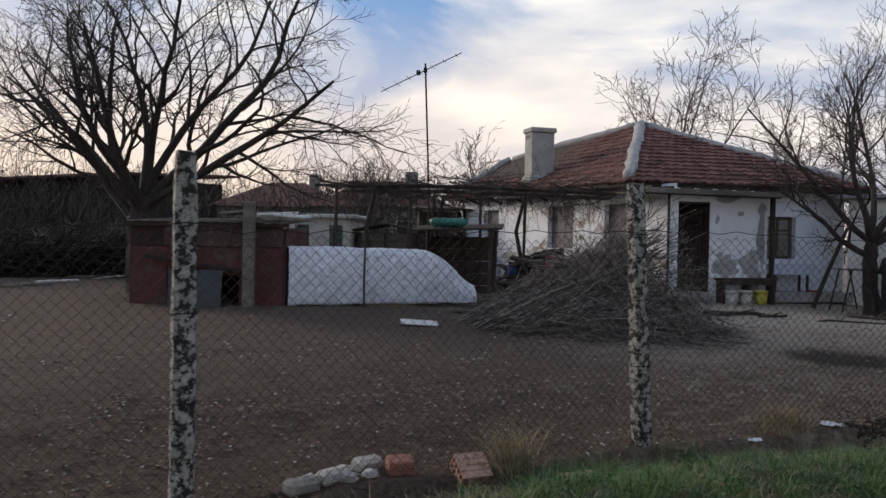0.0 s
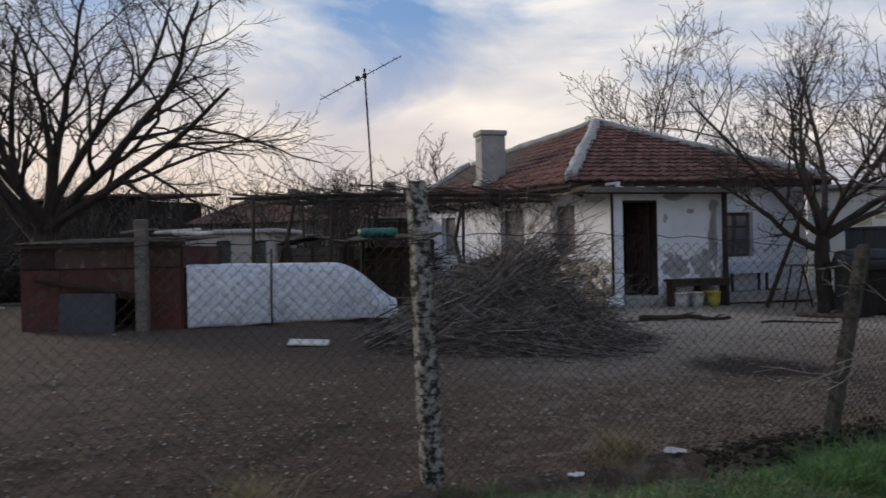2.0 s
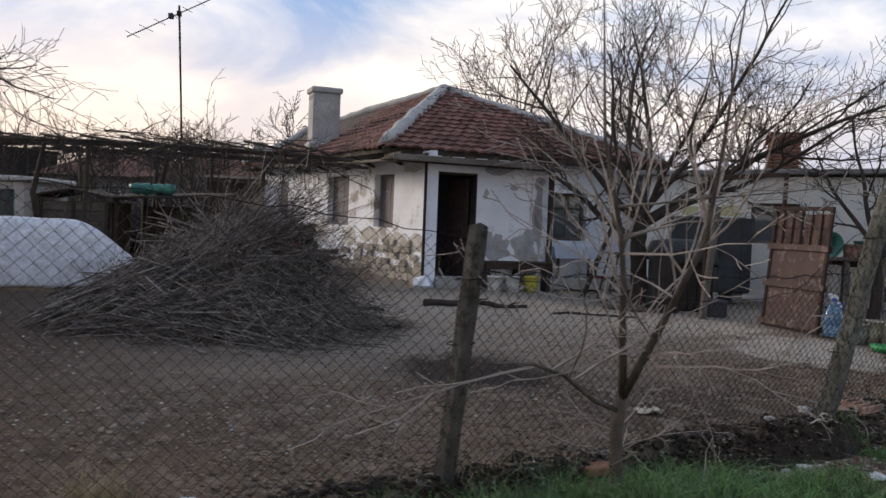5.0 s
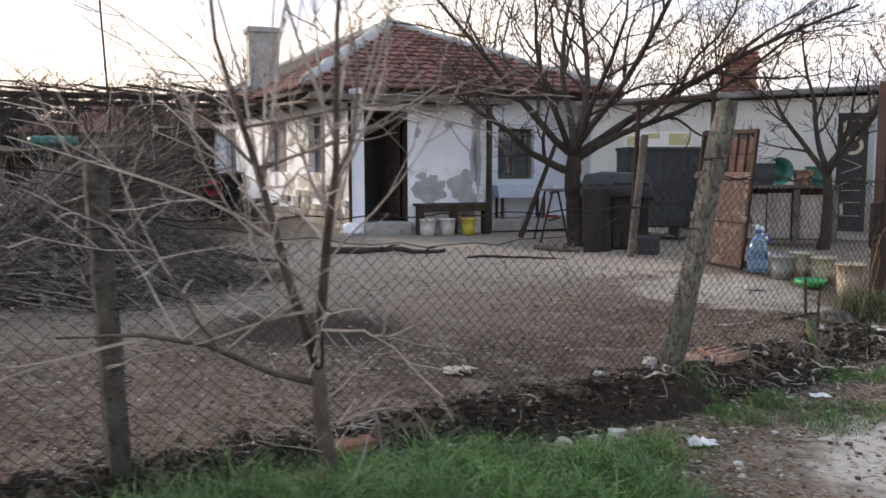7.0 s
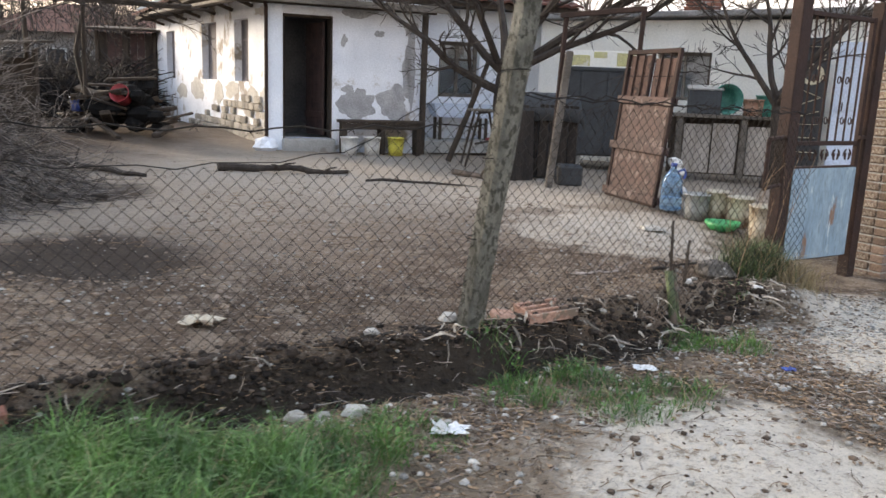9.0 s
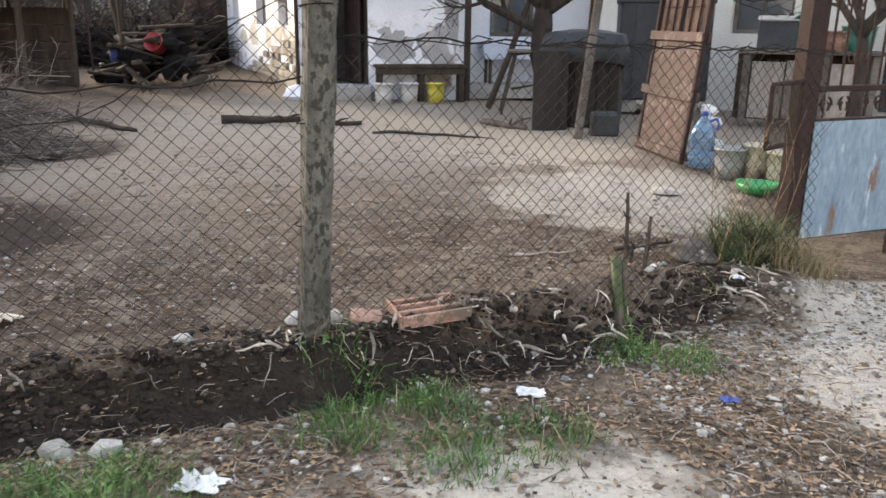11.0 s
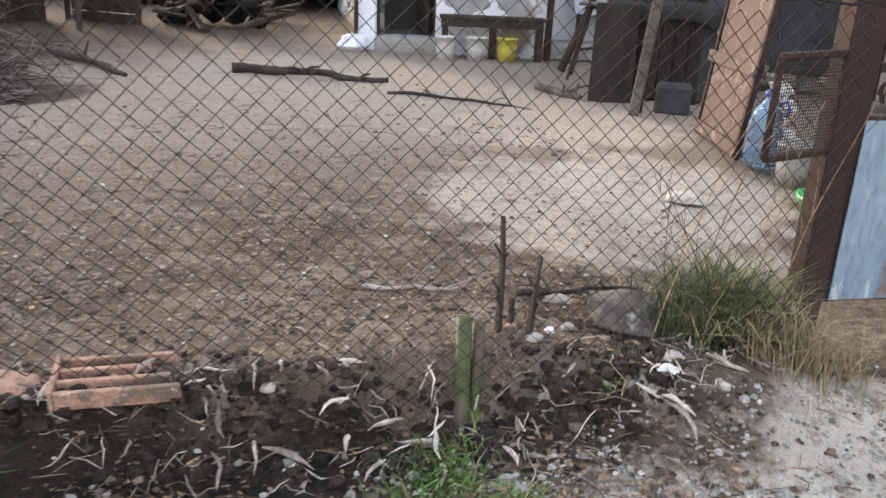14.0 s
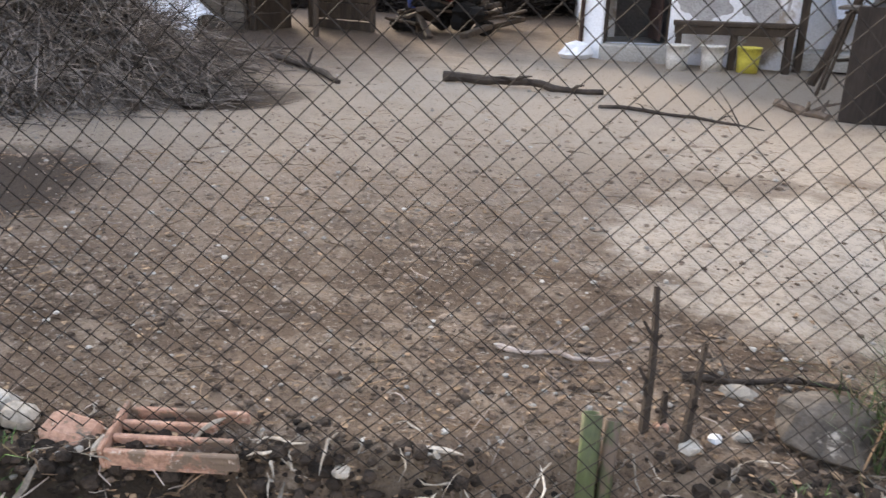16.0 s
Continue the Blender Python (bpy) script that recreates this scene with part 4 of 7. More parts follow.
def build_gate():
    gate = thing("metal_gate", pose(9.40, 10.375, 0.02, 0, 0, math.degrees(math.atan2(FD.y, FD.x))),
                 "rusty barred garden gate with a worn blue sheet panel", "gate")
    part("gate_post", Build().box((-0.075, -0.05, -0.25), (0.035, 0.05, 2.05), 0.006), M_RUST, gate)
    part("gate_post", Build().box((0.92, -0.05, -0.25), (1.02, 0.05, 2.05), 0.006), M_RUST, gate)
    part("lintel", Build().tube([(-0.02, 0, 2.07), (0.5, 0, 2.08), (0.98, 0, 2.07)], 0.015, 6), M_RUST, gate)
    f = Build()
    f.box((0.05, -0.02, 0.02), (0.09, 0.02, 1.93), 0.004)
    f.box((0.86, -0.02, 0.02), (0.90, 0.02, 1.93), 0.004)
    for z in (0.02, 0.735, 0.93, 1.89):
        f.box((0.092, -0.018, z), (0.858, 0.018, z + 0.035), 0.004)
    part("gate_frame", f, M_RUST, gate)
    part("sheet_panel", Build().box((0.075, -0.030, 0.03), (0.875, -0.022, 0.755), 0.002), M_BLUESHEET, gate, "blue-grey sheet with rust streaks")
    for i in range(7):
        x = 0.165 + i * 0.104
        part("bar", Build().tube([(x, 0, 0.955), (x, 0, 1.9)], 0.0085, 6), M_RUST, gate)
    for i in range(5):
        x = 0.17 + i * 0.15
        for sgn in (-1, 1):
            pts = [(x + sgn * (0.015 + 0.036 * (1 - j / 16) * abs(math.cos(j * 0.5)) * 1.0) + 0.0, 0.0, 0.848 + 0.055 * (1 - j / 22) * math.sin(j * 0.5)) for j in range(17)]
            part("scroll", Build().tube(pts, 0.006, 5), M_RUST, gate)
    for i in range(6):
        x = 0.217 + i * 0.104
        for z, sg in ((1.42, 1), (1.14, -1)):
            if (i + (z > 1.3)) % 3 == 0:
                continue
            pts = [(x + 0.030 * (1 - j / 20) * math.cos(j * 0.55), -0.004, z + sg * (0.045 * (1 - j / 20) * math.sin(j * 0.55) + 0.03 * j / 16)) for j in range(17)]
            part("scroll", Build().tube(pts, 0.005, 4), M_RUST, gate)
    for z in (0.3, 1.6):
        part("hinge", Build().tube([(0.035, -0.03, z), (0.035, -0.03, z + 0.1)], 0.014, 8), M_RUST, gate)
    part("latch", Build().box((0.84, -0.05, 0.98), (0.95, -0.032, 1.01), 0.003), M_RUST, gate)
    # framed wire panel hung beside the gate post
    p0, p1 = Vector((9.157, 10.05, 0.65)), Vector((9.385, 10.35, 0.66))
    wp = thing("wire_panel", pose(0, 0, 0), "dark framed panel of fine wire mesh hung beside the gate post", "panel")
    up = Vector((0.0, 0.0, 0.36))
    for q0, q1 in ((p0, p1), (p0 + up, p1 + up), (p0, p0 + up), (p1, p1 + up)):
        part("frame_bar", Build().beam(q0, q1, 0.028, 0.024), M_RUST, wp)
    fine = Build()
    for i in range(31):
        q = p0.lerp(p1, (i + 0.5) / 31)
        fine.tube([q, q + up], 0.0017, 3, False)
    for i in range(30):
        h = up * ((i + 0.5) / 30)
        fine.tube([p0 + h, p1 + h], 0.0017, 3, False)
    tagged(part("fine_mesh", fine, M_WIRE, wp), kind="stuff")
    part("bracket", Build().beam(p1 + Vector((0, 0, 0.32)), (9.395, 10.37, 0.99), 0.02, 0.02), M_RUST, wp)
    part("bracket", Build().beam(p1 + Vector((0, 0, 0.1)), (9.395, 10.37, 0.77), 0.02, 0.02), M_RUST, wp)
    x, y = on_fence(4.46, 0.42)
    pil = thing("gate_pillar", pose(x, y, ground_z(x, y), 0, 0, 35), "weathered brick gate pillar beside the metal gate", "pillar")
    rnd = random.Random(3)
    me = Build().box((-0.12, -0.058, 0), (0.12, 0.058, 0.062), 0.008).mesh("brick")
    me.materials.append(M_BRICK_OLD)
    part("mortar_core", Build().box((-0.165, -0.165, -0.2), (0.165, 0.165, 1.86), 0.01), M_CEMENT, pil)
    for c in range(25):
        for k in range(4):
            o = new("brick", me)
            o.parent = pil
            o.matrix_local = pose(0, 0, c * 0.075 - 0.02, 0, 0, 90 * k + (90 if c % 2 else 0)) @ pose(-0.062 + rnd.uniform(-.004, .004), -0.122, 0)


build_gate()

# ---------------------------------------------------------------- trees


def limb(b, p, d, length, r, level, rnd, up=0.10, kids=(7, 6, 5), rmin=0.004, wander=0.22, spread_angle=0.85, ratio=0.55, tip=0.25):
    """One branch with its side branches, drawn into b. The list of points bends and rises."""
    n = max(3, min(9, int(length / 0.22) + 2))
    pts, rad, p, d = [Vector(p)], [r], Vector(p), Vector(d).normalized()
    for i in range(n):
        d = d + Vector((rnd.gauss(0, wander), rnd.gauss(0, wander), rnd.gauss(0, wander * 0.7) + up)) * (0.55 if level == 0 else 0.8)
        d.normalize()
        p = p + d * length / n
        pts.append(p.copy())
        rad.append(max(rmin, r * (1 - (1 - tip) * (i + 1) / n)))
    b.tube(pts, rad, 7 if r > 0.05 else (5 if r > 0.018 else 3), False)
    if level < len(kids):
        k = kids[level]
        for j in range(k):
            f = 0.22 + 0.78 * (j + rnd.random() * 0.8) / k
            i = min(n - 1, int(f * n))
            q = pts[i].lerp(pts[i + 1], f * n - i if f * n - i < 1 else 1.0)
            along = (pts[i + 1] - pts[i]).normalized()
            side = along.orthogonal().normalized()
            side.rotate(Matrix.Rotation(rnd.random() * 6.283, 3, along))
            dd = along * math.cos(spread_angle) + side * math.sin(spread_angle) * rnd.uniform(0.7, 1.1)
            limb(b, q, dd, length * ratio * rnd.uniform(0.65, 1.2) * (1.1 - 0.45 * f), max(rmin, rad[i] * 0.55), level + 1, rnd, up, kids, rmin, wander,
                 spread_angle, ratio, tip)


def tree(name, base, trunk_pts, trunk_r, limbs, label, seed, bark, kids=(8, 6, 5), up=0.10, rmin=0.0045, group="", ratio=0.55, wander=0.2):
    """A bare tree: a tapered trunk through trunk_pts and limbs (from height share, azimuth, elevation, length, radius)."""
    rnd = random.Random(seed)
    t = thing(name, pose(*base), label, "tree", group)
    b = Build()
    pts = [Vector(p) for p in trunk_pts]
    fine, rad = [], []
    for i in range(len(pts) - 1):
        for j in range(4):
            k = (i + j / 4) / (len(pts) - 1)
            fine.append(pts[i].lerp(pts[i + 1], j / 4) + Vector((rnd.uniform(-1, 1), rnd.uniform(-1, 1), 0)) * trunk_r * 0.12)
            rad.append(trunk_r * (1.25 - 0.45 * min(1, k * 5) * 0.55 - 0.35 * k) * rnd.uniform(0.93, 1.07))
    fine.append(pts[-1])
    rad.append(trunk_r * 0.6)
    b.tube(fine, rad, 10)
    part("trunk", b, bark, t)
    c = Build()
    for share, az, el, ln, r in limbs:
        k = share * (len(fine) - 1)
        i = min(len(fine) - 2, int(k))
        q = fine[i].lerp(fine[i + 1], k - i)
        d = Vector((math.sin(radians(az)) * math.cos(radians(el)), math.cos(radians(az)) * math.cos(radians(el)), math.sin(radians(el))))
        limb(c, q, d, ln, r, 0, rnd, up, kids, rmin, wander, 0.8, ratio)
    part("crown", c, bark, t, "bare winter branches and fine twigs")
    return t


def build_trees():
    # azimuth: degrees clockwise from straight ahead (+y)
    tree("tree", (-6.75, 13.3, 0.2), [(0.1, 0, -0.2), (0.05, 0, 0.7), (0.0, 0, 1.3), (0.1, 0, 1.9)], 0.27,
         [(0.70, -95, 50, 4.0, 0.10), (0.8, -80, 62, 4.2, 0.09), (0.9, -40, 72, 4.2, 0.085), (1.0, 30, 76, 4.4, 0.085), (1.0, 95, 66, 4.4, 0.09), (0.85, 85, 46, 5.1, 0.11),
          (0.85, 100, 36, 4.8, 0.10), (0.85, 170, 50, 3.6, 0.10), (0.95, -150, 56, 3.6, 0.09), (0.9, -100, 36, 4.0, 0.09)],
         "large spreading bare old tree with dark bark behind the red shed", 21, M_BARK, (9, 7, 7), 0.02, 0.0042)
    tree("tree", (7.35, 16.3, 0.1), [(0.0, 0, -0.2), (-0.05, 0, 0.5), (-0.10, -0.1, 1.05), (-0.1, -0.1, 1.5)], 0.17,
         [(0.72, -98, 14, 2.5, 0.070), (0.92, -78, 42, 3.6, 0.068), (1.0, -35, 62, 4.1, 0.066), (1.0, 40, 60, 4.2, 0.068), (0.92, 82, 38, 4.6, 0.075), (0.86, 100, 20, 4.0, 0.062),
          (1.0, 100, 58, 4.2, 0.064), (0.88, 165, 40, 3.1, 0.058), (0.9, -150, 46, 3.1, 0.058)],
         "bare fruit tree with arching dark limbs in the yard", 8, M_BARK, (9, 6, 6), 0.06, 0.0040)
    tree("tree", (11.0, 15.6, 0.1), [(0.0, 0, -0.2), (0.05, 0, 0.6), (0.0, 0, 1.2)], 0.09,
         [(0.9, -70, 48, 2.0, 0.05), (1.0, -10, 72, 2.3, 0.05), (1.0, 60, 50, 2.2, 0.05), (0.95, 100, 35, 2.0, 0.04), (0.9, 170, 45, 1.8, 0.04)],
         "small bare tree beside the limewashed outbuilding", 33, M_BARK, (7, 5, 4), 0.08, 0.005)
    # slim young tree on the verge, close to the fence
    rnd = random.Random(17)
    x, y = 5.24, 6.40
    z = ground_z(x, y)
    t = thing("sapling", pose(x, y, z), "slim pale young tree with bare shoots on the grassy verge", "tree")
    trunk = [(0.0, 0.02, -0.12), (0.01, 0.0, 0.15), (-0.01, -0.06, 0.40), (0.0, -0.13, 0.62)]
    left = [(0.0, -0.13, 0.60), (-0.03, -0.26, 0.82), (-0.06, -0.37, 1.02), (-0.08, -0.46, 1.22), (-0.12, -0.55, 1.45), (-0.22, -0.62, 1.85), (-0.26, -0.66, 2.5)]
    right = [(0.0, -0.13, 0.60), (0.05, -0.30, 0.80), (0.10, -0.45, 1.00), (0.15, -0.60, 1.20), (0.21, -0.74, 1.42), (0.24, -0.84, 1.85), (0.30, -0.86, 2.5)]
    low = [(-0.01, -0.10, 0.52), (-0.16, -0.24, 0.60), (-0.34, -0.46, 0.76), (-0.50, -0.66, 0.84), (-0.72, -0.82, 0.86)]
    part("stem", Build().tube(trunk, [0.050, 0.039, 0.034, 0.031], 10), M_BARK_PALE, t, "", True)
    part("stem", Build().tube(left, [0.024, 0.021, 0.018, 0.015, 0.012, 0.008, 0.003], 8), M_BARK_PALE, t, "", True)
    part("stem", Build().tube(right, [0.024, 0.021, 0.018, 0.015, 0.012, 0.008, 0.003], 8), M_BARK_PALE, t, "", True)
    part("stem", Build().tube(low, [0.015, 0.013, 0.011, 0.008, 0.004], 7), M_BARK_PALE, t, "", True)

    def along(pts, k):
        k = min(len(pts) - 1.001, k * (len(pts) - 1))
        return Vector(pts[int(k)]).lerp(Vector(pts[int(k) + 1]), k - int(k))
    c = Build()
    for k in range(25):
        q = along((left, right, low, left, right)[k % 5], rnd.uniform(0.15, 0.75))
        az, el = rnd.uniform(0, 360), rnd.uniform(-10, 55)
        d = Vector((math.sin(radians(az)) * math.cos(radians(el)), math.cos(radians(az)) * math.cos(radians(el)) * 0.7, math.sin(radians(el))))
        limb(c, q, d, rnd.uniform(0.45, 1.15), 0.0078, 0, rnd, -0.01, (4, 2), 0.0024, 0.24, 0.7, 0.5)
    for k in range(8):
        q = along((left, right)[k % 2], rnd.uniform(0.4, 0.75))
        az = rnd.uniform(0, 360)
        limb(c, q, (math.sin(radians(az)) * 0.35, math.cos(radians(az)) * 0.25, 1), rnd.uniform(0.9, 1.7), 0.0078, 0, rnd, 0.06, (4, 2), 0.0024, 0.08, 0.6, 0.35)
    for k in range(9):
        q = along(trunk, rnd.uniform(0.25, 0.7))
        az = rnd.uniform(0, 360)
        limb(c, q, (math.sin(radians(az)), math.cos(radians(az)), 0.5), rnd.uniform(0.2, 0.5), 0.005, 0, rnd, 0.0, (2,), 0.002, 0.25, 0.7, 0.5)
    tagged(part("twig_mass", c, M_TWIG_PALE, t, "fine pale shoots and twigs"), kind="stuff")


build_trees()


def build_brush_pile():
    rnd = random.Random(2)
    cx, cy = 1.50, 10.95
    pile = thing("brushwood_pile", pose(cx, cy, 0.12), "big heap of cut dry branches lying on the yard earth", "brush pile")

    def height(x, y):
        r = math.hypot((x - 0.1) / (1.62 if x > 0.1 else 1.75), y / 1.7)
        return max(0.0, 1.12 * (1 - r ** 1.25)) if r < 1 else 0.0

    def forks(b, pts, d, r, n, reach):
        for s in range(n):
            p0 = pts[rnd.randint(2, len(pts) - 1)]
            dq = (d + Vector((rnd.gauss(0, 0.5), rnd.gauss(0, 0.5), rnd.gauss(0.05, 0.35)))).normalized()
            l2 = rnd.uniform(0.4, 1.0) * reach
            p2 = p0 + dq * l2 * 0.5
            p3 = p2 + (dq + Vector((rnd.gauss(0, .3), rnd.gauss(0, .3), rnd.gauss(0, .2)))).normalized() * l2 * 0.5
            p2.z, p3.z = max(p2.z, 0.02), max(p3.z, 0.02)
            b.tube([p0, p2, p3], [r * 0.5, r * 0.38, 0.0022], 3, False)

    # the bulk: sticks lying along the heap, finer towards its far end
    for layer in range(3):
        b = Build()
        for i in range(520):
            ang, rr = rnd.random() * 6.283, math.sqrt(rnd.random()) * 0.95
            x, y = 0.1 + (1.5 if math.cos(ang) > 0 else 1.75) * rr * math.cos(ang), 1.6 * rr * math.sin(ang)
            z = height(x, y) * rnd.uniform(0.15, 1.0) + 0.03
            d = Vector((rnd.gauss(1.0, 0.15), rnd.gauss(-0.12, 0.30), 0.0)).normalized()
            if rnd.random() < 0.16:
                d = Vector((rnd.gauss(0, 1), rnd.gauss(0, 1), 0)).normalized()
            e = 0.2
            slope = (height(x + d.x * e, y + d.y * e) - height(x - d.x * e, y - d.y * e)) / (2 * e)
            d.z = max(-0.5, min(0.75, slope * 0.75 + rnd.gauss(0.02, 0.10)))
            ln, r = rnd.uniform(0.8, 2.0), rnd.uniform(0.0035, 0.010)
            pts, q, dd = [], Vector((x, y, z)) - d * ln * 0.5, d.copy()
            for k in range(6):
                pts.append(Vector((q.x, q.y, max(0.02, q.z))))
                dd += Vector((rnd.gauss(0, 0.09), rnd.gauss(0, 0.09), rnd.gauss(0, 0.06)))
                q = q + dd.normalized() * ln / 5
            b.tube(pts, [r * (1 - 0.13 * k) for k in range(6)], 4, True)
            forks(b, pts, dd.normalized(), r, 3, 0.6)
        tagged(part("brushwood", b, M_BRUSH, pile), kind="stuff")
    # long straight cut rods fanning up from their butts to the crest
    b = Build()
    for i in range(210):
        y0 = rnd.uniform(-1.35, 0.7)
        q = Vector((rnd.uniform(-1.75, -0.55) + 0.25 * abs(y0 + 0.3), y0, rnd.uniform(0.03, 0.30)))
        aim = Vector((rnd.uniform(0.15, 0.9), y0 * 0.45 + rnd.gauss(0.1, 0.22), rnd.uniform(0.72, 1.28)))
        d = (aim - q).normalized()
        ln, r = rnd.uniform(1.3, 2.5), rnd.uniform(0.006, 0.014)
        sag = Vector((rnd.gauss(0, 0.02), rnd.gauss(0, 0.03), rnd.uniform(0.0, 0.07)))
        pts = [q + d * ln * k / 5 + sag * math.sin(k / 5 * math.pi) for k in range(6)]
        b.tube(pts, [r * (1 - 0.14 * k) for k in range(6)], 5)
        forks(b, pts[2:], d, r, 3, 0.7)
    tagged(part("long_brushwood", b, M_BRUSH, pile), kind="stuff")
    # twiggy tops: a spray over the crest and sparse drooping ends
    c = Build()
    for i in range(80):
        x, y = rnd.uniform(-0.4, 1.3), rnd.uniform(-0.9, 0.9)
        limb(c, (x, y, height(x, y) * 0.8), (rnd.gauss(0.7, 0.4), rnd.gauss(0, 0.5), rnd.uniform(0.1, 0.9)), rnd.uniform(0.4, 0.9), 0.007, 0, rnd, 0.0, (5, 3), 0.0024, 0.15)
    for i in range(26):
        x, y = rnd.uniform(-0.9, 1.5), rnd.uniform(-1.3, -0.7)
        limb(c, (x, y, 0.35), (rnd.gauss(0.3, 0.5), -0.7, rnd.uniform(-0.5, 0.1)), rnd.uniform(0.3, 0.7), 0.006, 0, rnd, -0.04, (3, 2), 0.002, 0.2)
    c.v = [(x, y, max(0.012, z)) for x, y, z in c.v]
    tagged(part("upright_brushwood", c, M_BRUSH, pile), kind="stuff")
    p = Build()
    p.tube([(0.55, -1.0, 0.45), (0.62, -1.15, 0.25), (0.60, -1.32, 0.12), (0.70, -1.55, -0.01), (0.76, -1.72, 0.0)], [0.012, 0.012, 0.010, 0.008, 0.004], 6)
    part("bleached_branch", p, M_TWIG_PALE, pile, "pale barkless branch hanging from the heap")


build_brush_pile()

# ---------------------------------------------------------------- left part of the yard


def build_tarp():
    rnd = random.Random(4)
    a = math.degrees(math.atan2(13.1 - 11.26, -0.1 + 3.0))
    t = thing("plastic_tarp", pose(-3.26, 11.80, 0.24, 0, 0, a), "white plastic sheet stretched over a low long frame", "tarp")
    b = Build()
    nx, nz = 60, 22
    ln = 3.45

    def top(x):
        k = x / ln
        return 0.98 - 0.05 * k - 0.62 * smooth(0.66, 1.02, k) ** 1.5

    for i in range(nx + 1):
        x = ln * i / nx
        for j in range(nz + 1):
            k = j / nz
            h = top(x)
            if k < 0.6:
                kk = k / 0.6
                y, z = -0.05 * math.sin(kk * 3.1) + 0.25 * smooth(0.8, 1.0, x / ln) * kk * 0.5, h * kk
            else:
                kk = (k - 0.6) / 0.4
                y, z = 0.05 + kk * 0.95, h - 0.03 * kk + 0.05 * math.sin(kk * 3.14) - 0.08 * kk * kk
            wr = 0.020 * noise.noise((x * 2.2, z * 3.5, k * 2)) + 0.010 * noise.noise((x * 7, z * 6, 4)) + 0.012 * math.sin(x * 9 + z * 5) * noise.noise((x, z, 7))
            b.v.append((x + 0.02 * noise.noise((z * 4, x, 1)), y + wr, max(0.01, z + wr * 0.6 + (0.03 * noise.noise((x * 3, 0, 2)) + 0.02 if j == 0 else 0))))
    for i in range(nx):
        for j in range(nz):
            p = i * (nz + 1) + j
            b.f.append((p, p + nz + 1, p + nz + 2, p + 1))
    ob = part("sheet", b, M_TARP, t, "", True)
    sol = ob.modifiers.new("thickness", "SOLIDIFY")
    sol.thickness = 0.006
    part("frame_rail", Build().tube([(0.02, 0.08, 0.93), (2.2, 0.08, 0.90)], 0.02, 6), M_GREYWOOD, t)
    for x in (0.05, 1.1, 2.2):
        part("frame_stake", Build().tube([(x, 0.06, -0.15), (x, 0.06, 0.90)], 0.02, 6), M_GREYWOOD, t)
    part("frame_stake", Build().tube([(1.28, -0.08, -0.2), (1.27, -0.09, 0.5), (1.29, -0.07, 1.22)], 0.016, 6), M_DARKWOOD, t, "thin dark stake before the sheet")


def build_red_shed():
    rnd = random.Random(6)
    s = thing("shed", pose(-5.90, 11.58, 0.18, 0, 0, 5), "low lean-to shed of faded red and rusty metal sheets", "shed")
    # sheets of the front, each its own piece, an opening between them
    for x0, x1, z0, z1, m in ((0.0, 0.62, 0.0, 1.02, M_REDSHED), (0.62, 1.82, 0.55, 1.02, M_REDSHED), (1.82, 2.56, 0.0, 1.02, M_REDSHED)):
        part("sheet", Build().box((x0 + 0.004, 0, z0), (x1 - 0.004, 0.02, z1), 0.004, pose(0, rnd.uniform(-.01, .01), 0)), m, s)
    for x0, x1 in ((0.0, 0.55), (0.56, 1.7), (1.71, 2.56)):
        part("upper_sheet", Build().box((x0, -0.025, 1.03), (x1, -0.005, 1.36 + rnd.uniform(-.02, .02)), 0.004), M_RUSTPANEL if x0 > 0.5 else M_RUST, s)
    part("side_wall", Build().box((-0.03, 0.02, 0), (-0.005, 1.7, 1.35), 0.004), M_DARKWOOD, s)
    part("side_wall", Build().box((2.565, 0.02, 0), (2.59, 1.7, 1.35), 0.004), M_REDSHED, s)
    part("back_wall", Build().box((0, 1.7, 0), (2.56, 1.73, 1.35), 0.004), M_DARKWOOD, s)
    r = Build()
    for i in range(27):
        for j in range(2):
            r.v.append((-0.12 + i * 0.106, -0.16 if j == 0 else 1.85, 1.42 + 0.018 * (i % 2) + (0.10 if j else 0.0)))
    for i in range(26):
        r.f.append((i * 2, i * 2 + 2, i * 2 + 3, i * 2 + 1))
    ob = part("roof_sheet", r, M_DARKWOOD, s, "bowed grey corrugated roof sheet")
    ob.modifiers.new("thickness", "SOLIDIFY").thickness = 0.012
    part("roof_beam", Build().box((-0.1, -0.12, 1.36), (2.66, -0.04, 1.415), 0.006), M_DARKWOOD, s)
    part("flap", Build().box((0.18, -0.16, 0.86), (1.95, -0.03, 0.91), 0.006, pose(0, 0, 0, 0, 8, 0)), M_BLACKWOOD, s, "dark board sloping across the front")
    part("gate_panel", Build().box((0.74, -0.30, 0.0), (1.62, -0.27, 0.62), 0.01, pose(0, 0, 0, -6)), M_TANK, s, "dark grey board leaning over the opening")
    part("prop_post", Build().box((1.98, -0.36, -0.15), (2.16, -0.22, 1.76), 0.02), M_GREYWOOD, s, "stout grey post before the shed")
    for i in range(7):
        x, y = 0.9 + rnd.random() * 1.7, 0.1 + rnd.random() * 1.1
        w = rnd.uniform(0.25, 0.6)
        p = thing("roof_scrap", pose(-5.90 + x, 11.63 + y, 1.70 + y * 0.05, rnd.uniform(-5, 8), rnd.uniform(-6, 6), rnd.uniform(-25, 25)),
                  "scrap of pale board lying on the shed roof", "board", "scraps on the shed roof")
        part("scrap", Build().box((0, 0, 0), (w, w * 0.7, 0.05), 0.02), M_WHITE if i % 3 else M_GREYWOOD, p)


